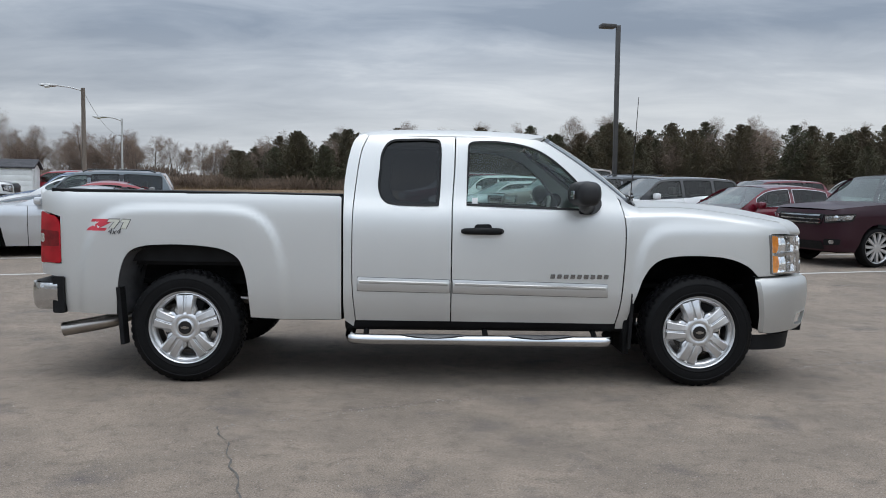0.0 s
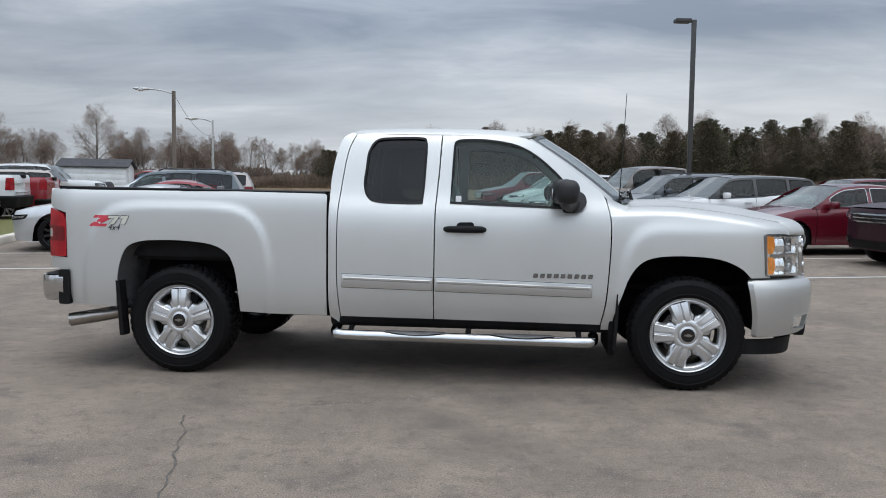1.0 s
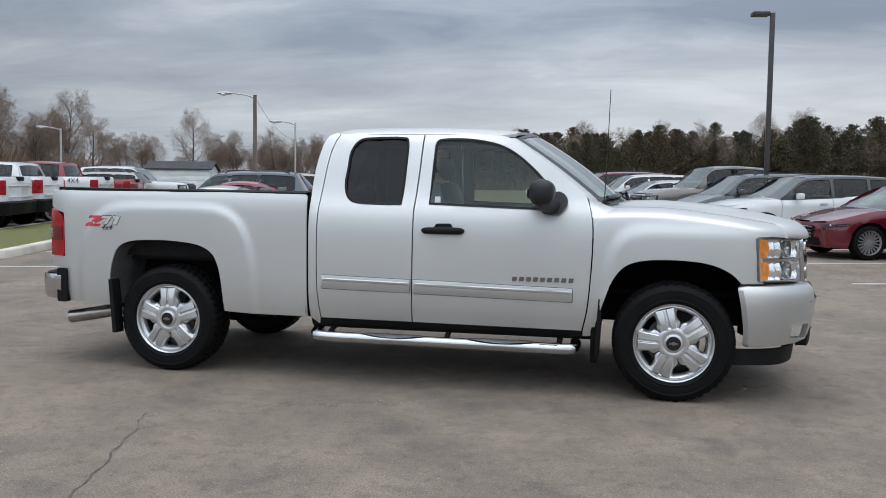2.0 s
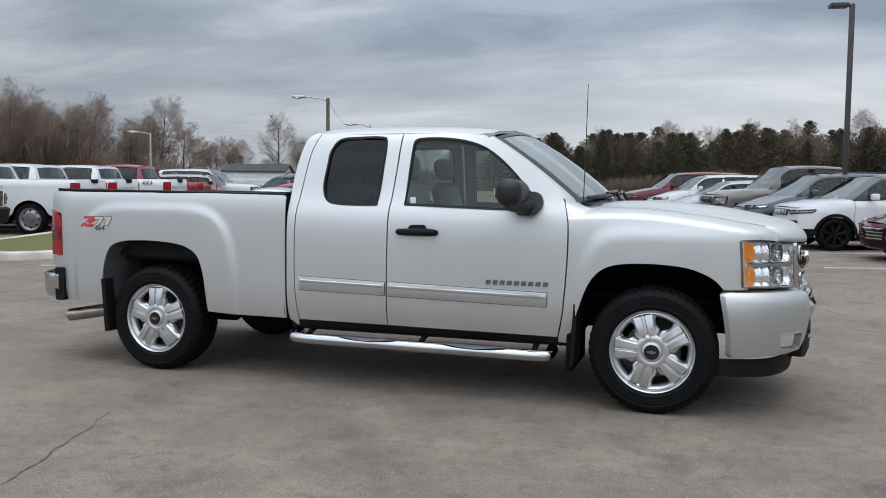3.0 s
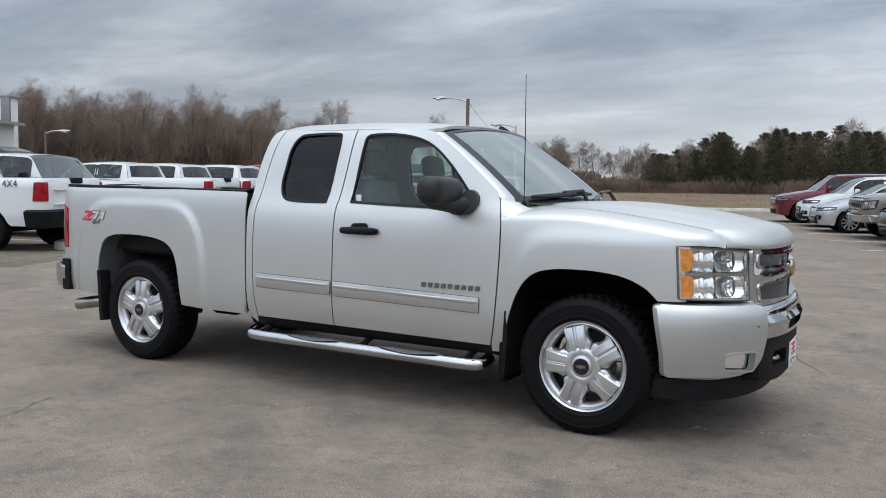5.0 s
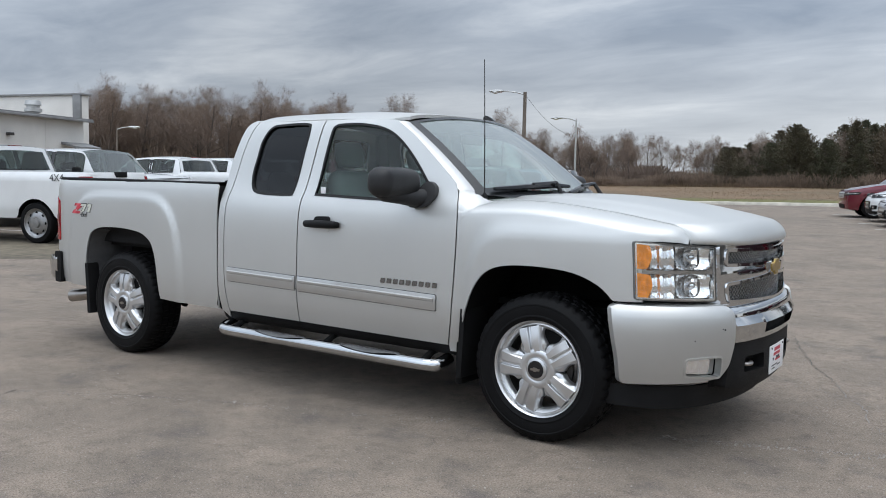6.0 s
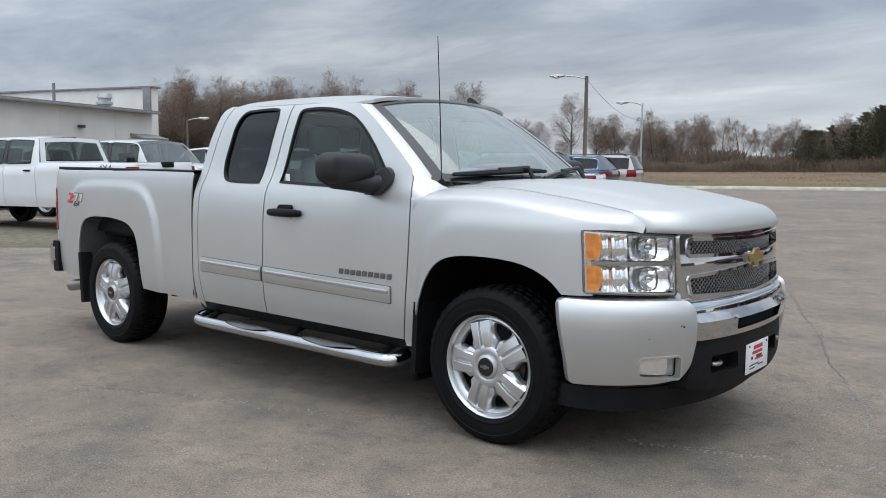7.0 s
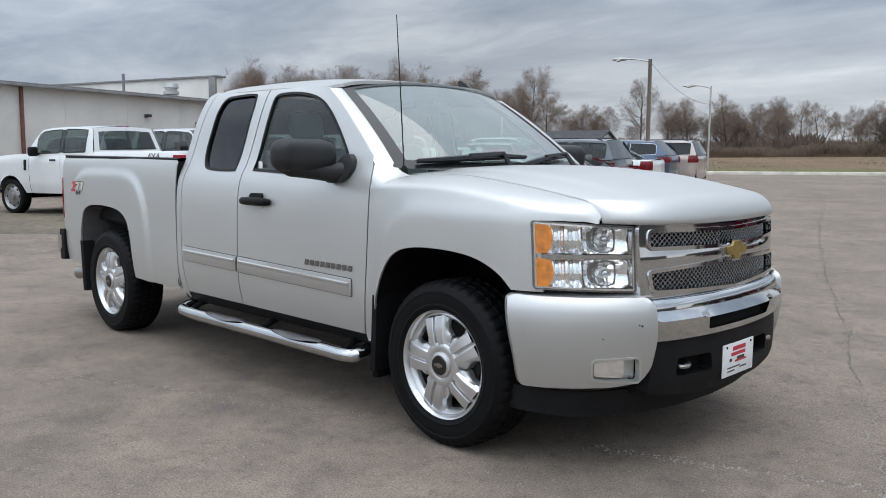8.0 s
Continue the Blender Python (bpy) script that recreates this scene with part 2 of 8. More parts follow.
def asphalt_material():
    """Weathered asphalt: broad brown and grey patches, fine grain, pale stones showing."""
    m = bpy.data.materials.new("worn_asphalt")
    m.use_nodes = True
    nt = m.node_tree
    b = nt.nodes["Principled BSDF"]
    b.inputs["Roughness"].default_value, b.inputs["Specular IOR Level"].default_value = 0.88, 0.25
    tc = nt.nodes.new("ShaderNodeTexCoord")

    def noise_of(scale, detail, rough=0.55):
        n = nt.nodes.new("ShaderNodeTexNoise")
        n.inputs["Scale"].default_value, n.inputs["Detail"].default_value, n.inputs["Roughness"].default_value = scale, detail, rough
        nt.links.new(tc.outputs["Object"], n.inputs["Vector"])
        return n.outputs["Fac"]

    def mixed(fac, lo, hi, a, bcol, blend="MIX"):
        r = nt.nodes.new("ShaderNodeMapRange")
        r.inputs["From Min"].default_value, r.inputs["From Max"].default_value = lo, hi
        nt.links.new(fac, r.inputs[0])
        x = nt.nodes.new("ShaderNodeMix")
        x.data_type, x.blend_type = "RGBA", blend
        nt.links.new(r.outputs[0], x.inputs["Factor"])
        for key, v in (("A", a), ("B", bcol)):
            if isinstance(v, tuple):
                x.inputs[key].default_value = (*v, 1)
            else:
                nt.links.new(v, x.inputs[key])
        return x.outputs["Result"]

    base = mixed(noise_of(0.28, 4.0), 0.35, 0.68, (0.243, 0.198, 0.157), (0.159, 0.133, 0.109))
    base = mixed(noise_of(1.3, 6.0, 0.66), 0.42, 0.66, base, (0.284, 0.231, 0.183))
    base = mixed(noise_of(1.9, 5.0, 0.65), 0.55, 0.74, base, (0.110, 0.097, 0.091))
    base = mixed(noise_of(9.0, 6.0, 0.72), 0.50, 0.74, base, (0.125, 0.101, 0.081))
    base = mixed(noise_of(30.0, 4.0, 0.7), 0.60, 0.72, base, (0.329, 0.278, 0.235))
    base = mixed(noise_of(95.0, 3.0, 0.7), 0.44, 0.76, base, (0.072, 0.061, 0.052))
    base = mixed(noise_of(150.0, 2.0, 0.6), 0.58, 0.74, base, (0.345, 0.304, 0.269))
    v = nt.nodes.new("ShaderNodeTexVoronoi")
    v.inputs["Scale"].default_value = 34.0
    nt.links.new(tc.outputs["Object"], v.inputs["Vector"])
    stone = mixed(v.outputs["Distance"], 0.10, 0.16, (0.313, 0.282, 0.254), base)
    pick = nt.nodes.new("ShaderNodeSeparateColor")
    nt.links.new(v.outputs["Color"], pick.inputs[0])
    base = mixed(pick.outputs[0], 0.80, 0.84, base, stone)
    nt.links.new(base, b.inputs["Base Color"])
    bp = nt.nodes.new("ShaderNodeBump")
    bp.inputs["Strength"].default_value, bp.inputs["Distance"].default_value = 0.55, 0.008
    nt.links.new(noise_of(120.0, 4.0, 0.65), bp.inputs["Height"])
    nt.links.new(bp.outputs[0], b.inputs["Normal"])
    return m


ASPHALT = asphalt_material()
STONES = material("pale_loose_grit", (0.25, 0.225, 0.20), rough=0.95, vary=0.4, scale=30)
CRACK = material("crack_filler", (0.095, 0.088, 0.080), rough=0.95, vary=0.3, scale=9)
CRACK_PALE = material("pale_crack_edge", (0.21, 0.195, 0.18), rough=0.95, vary=0.3, scale=9)
LINE_PAINT = material("worn_white_line_paint", (0.55, 0.55, 0.53), rough=0.8, vary=0.35, scale=6, tint=(0.25, 0.24, 0.23), bump=0.2)
CONCRETE = material("kerb_concrete", (0.52, 0.485, 0.42), rough=0.9, vary=0.22, scale=2.5, fine=0.15, fine_scale=50, bump=0.3, bump_scale=60)
LAWN = material("short_lawn", (0.112, 0.120, 0.030), rough=0.95, vary=0.55, scale=1.4, tint=(0.125, 0.105, 0.042), fine=0.5, fine_scale=35, bump=0.8, bump_scale=40)
FIELD = material("dry_field_grass", (0.180, 0.112, 0.064), rough=0.95, vary=0.8, scale=0.16, tint=(0.088, 0.070, 0.036), fine=0.5, fine_scale=9, bump=0.8, bump_scale=12)
EARTH = material("brown_earth", (0.12, 0.10, 0.07), rough=0.95, vary=0.4, scale=0.3, fine=0.3, fine_scale=6)

# ---- mesh tools ----
from mathutils.geometry import delaunay_2d_cdt


def finish(me, sharp=38):
    for p in me.polygons:
        p.use_smooth = True
    me.set_sharp_from_angle(angle=radians(sharp))
    return me


def part(name, bm, mat, parent=None, label="", sharp=38):
    """Links a bmesh as one mesh object, under a thing or a part where one is given."""
    me = bpy.data.meshes.new(name)
    bm.to_mesh(me)
    bm.free()
    me.materials.append(mat)
    finish(me, sharp)
    ob = new(name, me)
    if parent is not None:
        ob.parent = parent
    if label:
        ob["label"] = label
    return ob


def empty(name, m=None, **tags):
    ob = new(name)
    if m is not None:
        ob.matrix_basis = m
    return tagged(ob, **tags)


def table(*pts):
    """A smooth function through (x, y) pairs: cubic pieces that do not overshoot."""
    xs, ys = np.array([p[0] for p in pts], float), np.array([p[1] for p in pts], float)
    d = np.diff(ys) / np.diff(xs)
    m = np.concatenate(([d[0]], [(a * b > 0) * 2 * a * b / (a + b) if a * b > 0 else 0.0 for a, b in zip(d[:-1], d[1:])], [d[-1]]))

    def f(x):
        i = int(np.clip(np.searchsorted(xs, x) - 1, 0, len(xs) - 2))
        h = xs[i + 1] - xs[i]
        t = min(max((x - xs[i]) / h, 0.0), 1.0)
        return float((1 + 2 * t) * (1 - t) ** 2 * ys[i] + t * (1 - t) ** 2 * h * m[i] + t * t * (3 - 2 * t) * ys[i + 1] + t * t * (t - 1) * h * m[i + 1])
    return f


def spline(pts, n=6, closed=False):
    """Points along a smooth curve through pts (2D or 3D)."""
    p = [Vector(q) for q in pts]
    res, k = [], len(p)
    for i in range(k if closed else k - 1):
        if closed:
            a, b, c, d = p[i - 1], p[i], p[(i + 1) % k], p[(i + 2) % k]
        else:
            a, b, c, d = p[max(i - 1, 0)], p[i], p[i + 1], p[min(i + 2, k - 1)]
        for j in range(n):
            t = j / n
            res.append(0.5 * ((2 * b) + (c - a) * t + (2 * a - 5 * b + 4 * c - d) * t * t + (3 * b - a - 3 * c + d) * t ** 3))
    if not closed:
        res.append(p[-1].copy())
    return res


def rounded(pts, r, n=4):
    """A 2D polygon with rounded corners."""
    p = [Vector(q) for q in pts]
    res = []
    for i, b in enumerate(p):
        a, c = p[i - 1], p[(i + 1) % len(p)]
        ra = min(r, (a - b).length * 0.48, (c - b).length * 0.48)
        s, e = b + (a - b).normalized() * ra, b + (c - b).normalized() * ra
        for j in range(n + 1):
            t = j / n
            res.append(s * (1 - t) ** 2 + b * 2 * t * (1 - t) + e * t * t)
    return res


def dense(pts, step):
    res = []
    for i, a in enumerate(pts):
        a, b = Vector(a[:2]), Vector(pts[(i + 1) % len(pts)][:2])
        k = max(1, int((b - a).length / step))
        res += [a.lerp(b, j / k) for j in range(k)]
    return res


def inside(poly, x, y):
    hit = False
    for i in range(len(poly)):
        (x1, y1), (x2, y2) = poly[i - 1], poly[i]
        if (y1 > y) != (y2 > y) and x < (x2 - x1) * (y - y1) / (y2 - y1) + x1:
            hit = not hit
    return hit


def surf_bm(outline, fn, out, holes=(), step=0.06, flange=None, back=None):
    """A sheet over a 2D outline with holes, bent by fn(u, v) -> point, facing along out. flange: a vector along which its edges are turned in."""
    loops = [dense(outline, step)] + [dense(h, step) for h in holes]
    polys = [[(p.x, p.y) for p in lp] for lp in loops]
    pts, edges = [], []
    for lp in polys:
        k = len(pts)
        pts += lp
        edges += [(k + i, k + (i + 1) % len(lp)) for i in range(len(lp))]
    border = np.array(pts)
    lo, hi = border.min(0), border.max(0)
    row = 0
    y = lo[1] + step * 0.5
    while y < hi[1]:
        x = lo[0] + step * (0.5 if row % 2 else 0.25)
        while x < hi[0]:
            if ((border - (x, y)) ** 2).sum(1).min() > (0.55 * step) ** 2 and inside(polys[0], x, y) and not any(inside(h, x, y) for h in polys[1:]):
                pts.append((x, y))
            x += step
        y += step * 0.87
        row += 1
    vs, _, fs, *_ = delaunay_2d_cdt([Vector(p) for p in pts], edges, [], 0, 1e-5)
    bm = bmesh.new()
    bv = [bm.verts.new(fn(v.x, v.y)) for v in vs]
    total = Vector()
    for f in fs:
        cx, cy = sum(vs[i].x for i in f) / 3, sum(vs[i].y for i in f) / 3
        if not inside(polys[0], cx, cy) or any(inside(h, cx, cy) for h in polys[1:]):
            continue
        a, b, c = (bv[i].co for i in f)
        total += (b - a).cross(c - a)
        bm.faces.new([bv[i] for i in f])
    loose = [v for v in bm.verts if not v.link_faces]
    bmesh.ops.delete(bm, geom=loose, context="VERTS")
    if total.dot(Vector(out)) < 0:
        bmesh.ops.reverse_faces(bm, faces=bm.faces[:])
    if flange is not None:
        rim = [e for e in bm.edges if e.is_boundary]
        ext = bmesh.ops.extrude_edge_only(bm, edges=rim)["geom"]
        bmesh.ops.translate(bm, verts=[g for g in ext if isinstance(g, bmesh.types.BMVert)], vec=Vector(flange))
    return bm


def surf(name, outline, fn, out, mat, parent, holes=(), step=0.06, flange=None, label="", sharp=38):
    return part(name, surf_bm(outline, fn, out, holes, step, flange), mat, parent, label, sharp)


def add_box(bm, lo, hi, bevel=0.0, seg=2, m=None):
    """A box between two corners, with bevelled edges, added to bm."""
    c = [(a + b) / 2 for a, b in zip(lo, hi)]
    mat = Matrix.Translation(c) @ Matrix.Diagonal((hi[0] - lo[0], hi[1] - lo[1], hi[2] - lo[2], 1))
    if m is not None:
        mat = m @ mat
    vs = bmesh.ops.create_cube(bm, size=1, matrix=mat)["verts"]
    if bevel:
        bmesh.ops.bevel(bm, geom=list({e for v in vs for e in v.link_edges}), offset=bevel, segments=seg, affect="EDGES", profile=0.5)
    return bm


def box(name, lo, hi, mat, parent=None, bevel=0.01, seg=2, label="", m=None):
    return part(name, add_box(bmesh.new(), lo, hi, bevel, seg, m), mat, parent, label)


def add_tube(bm, path, radius, seg=10, cap=True):
    """A tube along 3D points, added to bm; radius: a number, or one for each point."""
    path = [Vector(p) for p in path]
    rings, side = [], None
    for i, p in enumerate(path):
        t = (path[min(i + 1, len(path) - 1)] - path[max(i - 1, 0)]).normalized()
        if side is None:
            side = t.orthogonal().normalized()
        side = (side - t * side.dot(t)).normalized()
        other = t.cross(side)
        r = radius if isinstance(radius, (int, float)) else radius[i]
        rings.append([bm.verts.new(p + (side * math.cos(2 * math.pi * k / seg) + other * math.sin(2 * math.pi * k / seg)) * r) for k in range(seg)])
    for a, b in zip(rings, rings[1:]):
        for k in range(seg):
            bm.faces.new((a[k], a[(k + 1) % seg], b[(k + 1) % seg], b[k]))
    if cap:
        bm.faces.new(rings[0][::-1])
        bm.faces.new(rings[-1])
    return bm


def tube(name, path, radius, mat, parent=None, seg=12, label=""):
    return part(name, add_tube(bmesh.new(), path, radius, seg), mat, parent, label)


def add_grid(bm, rows, closed=False):
    """Quads over rows of points."""
    vs = [[bm.verts.new(p) for p in r] for r in rows]
    n = len(vs[0])
    for a, b in zip(vs, vs[1:]):
        for k in range(n if closed else n - 1):
            bm.faces.new((a[k], a[(k + 1) % n], b[(k + 1) % n], b[k]))
    return vs


def lathe(bm, profile, n=48, bump=None):
    """Turns (radius, y) pairs round the y axis. bump(i, j): change of radius at profile point i, step j."""
    rows = []
    for j in range(n):
        a = 2 * math.pi * j / n
        rows.append([((r + (bump(i, j) if bump else 0)) * math.cos(a), y, (r + (bump(i, j) if bump else 0)) * math.sin(a)) for i, (r, y) in enumerate(profile)])
    vs = [[bm.verts.new(p) for p in r] for r in rows]
    for j in range(n):
        a, b = vs[j], vs[(j + 1) % n]
        for i in range(len(profile) - 1):
            bm.faces.new((a[i], a[i + 1], b[i + 1], b[i]))
    return bm


def extrude_poly(bm, pts, fn0, fn1):
    """A solid between a 2D polygon mapped by fn0 and by fn1."""
    a = [bm.verts.new(fn0(p[0], p[1])) for p in pts]
    b = [bm.verts.new(fn1(p[0], p[1])) for p in pts]
    n = len(pts)
    bm.faces.new(a)
    bm.faces.new(b[::-1])
    for i in range(n):
        bm.faces.new((a[i], b[i], b[(i + 1) % n], a[(i + 1) % n]))
    bmesh.ops.recalc_face_normals(bm, faces=bm.faces[:])
    return bm


def ground_z(y):
    """The lot is level round the pickup and rises gently behind it."""
    if y < 0:
        return 0.0
    return 0.0025 * y * y if y < 4 else 0.02 * (y - 2)

# ---- the silver pickup ----
truck = empty("pickup_truck", label="silver metallic extended cab pickup truck parked on the asphalt lot", category="pickup truck")
REAR_X, FRONT_X, HUB_Z = -1.8225, 1.8225, 0.392

cab_w = table((0.34, 0.885), (0.40, 0.915), (0.47, 0.940), (0.56, 0.958), (0.67, 0.968), (0.80, 0.968), (0.95, 0.966), (1.08, 0.961), (1.18, 0.949), (1.25, 0.926), (1.30, 0.898), (1.40, 0.861), (1.55, 0.816), (1.68, 0.770), (1.75, 0.738), (1.80, 0.694))
bed_w = table((0.40, 0.925), (0.47, 0.945), (0.56, 0.957), (0.67, 0.964), (0.80, 0.966), (1.00, 0.966), (1.20, 0.962), (1.28, 0.954), (1.33, 0.940), (1.36, 0.918))
front_in = table((1.9, 0.0), (2.15, 0.012), (2.33, 0.050), (2.45, 0.125), (2.53, 0.205), (2.60, 0.295), (2.66, 0.395))
hood_z = table((1.15, 1.300), (1.45, 1.316), (1.72, 1.322), (2.10, 1.299), (2.47, 1.247), (2.65, 1.212), (2.72, 1.197), (2.80, 1.180))
roof_z = table((-0.66, 1.812), (-0.52, 1.842), (-0.30, 1.849), (0.0, 1.851), (0.35, 1.846), (0.6, 1.833), (0.85, 1.806))


def step01(a, b, x):
    t = min(max((x - a) / (b - a), 0.0), 1.0)
    return t * t * (3 - 2 * t)


def flare(x, z):
    q = ((abs(x - REAR_X + 0.01) / 0.72) ** 5 + (abs(z) / 1.25) ** 5) ** 0.2
    f = 0.022 * (1 - step01(0.972, 1.012, q))
    dx = max(0.0, 1.84 - x) / 0.50
    q = (dx ** 5 + (abs(z) / 1.16) ** 5) ** 0.2
    return f + 0.020 * (1 - step01(0.94, 1.03, q)) * step01(1.29, 1.36, x)


def side_w(x, z):
    """Half the body's width."""
    if x < -0.717:
        return bed_w(z) + flare(x, z) - 0.105 * (max(0.0, -2.60 - x) / 0.27) ** 2.2
    return cab_w(z) + flare(x, z) - front_in(x)


def on_side(s, proud=0.0):
    return lambda x, z: (x, -s * (side_w(x, z) + proud), z)


def hood_edge(y):
    """Where the hood ends in front, for a place across it."""
    e = min(abs(y) / 0.74, 1.0)
    return 2.755 - 0.05 * e ** 2 - 0.165 * e ** 7


def hood_top(x, y):
    """The hood: nearly flat, with a low dome in its middle, rolled down over a blunt nose to its lip."""
    e = min(abs(y) / 0.74, 1.0)
    z = hood_z(x) - 0.030 * e ** 2 - 0.028 * e ** 6 * step01(1.5, 2.4, x) + 0.010 * step01(0.60, 0.50, abs(y)) * step01(2.7, 2.2, x) - 0.010
    u = min(max((hood_edge(y) - x) / 0.10, 0.0), 1.0)
    lip = 1.084 + 0.014 * e ** 2
    return lip + (z - lip) * math.sqrt(1 - (1 - u) ** 2)


def fender_turn(x):
    """Where the fender's flank turns into its rounded top, so that this meets the hood."""
    drop = min(max(side_w(x, 1.0) - 0.742, 0.01), 0.23)
    return hood_top(min(x, 2.535), 0.74) - 0.004 - 0.072 * math.sin(math.acos(1 - drop / 0.235))


def shoulder(s):
    """Fender side, then its rounded top up to the hood."""
    def f(x, q):
        zs = fender_turn(x)
        if q <= zs:
            return (x, -s * side_w(x, q), q)
        t = min((q - zs) / 0.22, 1.0) * math.pi / 2
        return (x, -s * (side_w(x, zs) - 0.235 * (1 - math.cos(t))), zs + 0.072 * math.sin(t))
    return f


REAR_ARCH = spline([(-2.300, 0.48), (-2.291, 0.630), (-2.269, 0.789), (-2.216, 0.915), (-2.117, 0.965), (-1.960, 0.979), (-1.763, 0.977), (-1.567, 0.953), (-1.457, 0.897), (-1.410, 0.818), (-1.382, 0.698), (-1.360, 0.470)], 4)
FRONT_ARCH = spline([(1.300, 0.405), (1.318, 0.500), (1.362, 0.635), (1.417, 0.786), (1.495, 0.885), (1.614, 0.929), (1.814, 0.939), (2.016, 0.921), (2.158, 0.866), (2.235, 0.795)], 4)
FDOOR_EDGE = spline([(1.224, 0.441), (1.258, 0.62), (1.280, 0.943), (1.281, 1.144), (1.268, 1.235), (1.246, 1.318)], 4)
RDOOR_EDGE = spline([(-0.550, 1.772), (-0.601, 1.640), (-0.636, 1.361), (-0.647, 1.120), (-0.645, 0.717), (-0.622, 0.452)], 4)
QWIN = spline([(-0.392, 1.728), (-0.277, 1.743), (-0.085, 1.745), (-0.036, 1.712), (-0.034, 1.531), (-0.046, 1.305), (-0.078, 1.276), (-0.345, 1.280), (-0.434, 1.312), (-0.468, 1.404), (-0.460, 1.525), (-0.449, 1.645)], 4, closed=True)
FWIN = [(0.157, 1.281), (0.168, 1.50), (0.174, 1.69)] + spline([(0.180, 1.715), (0.222, 1.732), (0.380, 1.734), (0.543, 1.713), (0.665, 1.675), (0.770, 1.612), (0.872, 1.525), (0.955, 1.440), (1.040, 1.345), (1.078, 1.290), (1.072, 1.262)], 4) + [(1.03, 1.254)]


def shrink(poly, d):
    """A closed 2D outline moved inwards by d (outwards: minus)."""
    p = [Vector(q[:2]) for q in poly]
    area = sum(p[i - 1].x * p[i].y - p[i].x * p[i - 1].y for i in range(len(p)))
    res = []
    for i, b in enumerate(p):
        t = (p[(i + 1) % len(p)] - p[i - 1]).normalized()
        n = Vector((-t.y, t.x)) if area > 0 else Vector((t.y, -t.x))
        res.append(b + n * d)
    return res


def frame_strip(name, poly, inset, fn, depth, mat, parent, label=""):
    """A narrow trim round an opening."""
    return part(name, surf_bm(shrink(poly, -inset), fn, (0, fn(0, 1)[1], 0), [shrink(poly, inset * 0.8)], 0.05, depth), mat, parent, label)


def screen(a, t):
    b = Vector((1.515 - 0.205 * abs(a) ** 2.4, a * 0.792, 1.290 + 0.026 * a * a))
    c = Vector((0.815 - 0.085 * a * a, a * 0.676, 1.804 - 0.062 * abs(a) ** 2.4))
    p = b.lerp(c, t)
    return p + Vector((0.020, 0, 0.022)) * (4 * t * (1 - t)) * (1 - 0.5 * a * a)


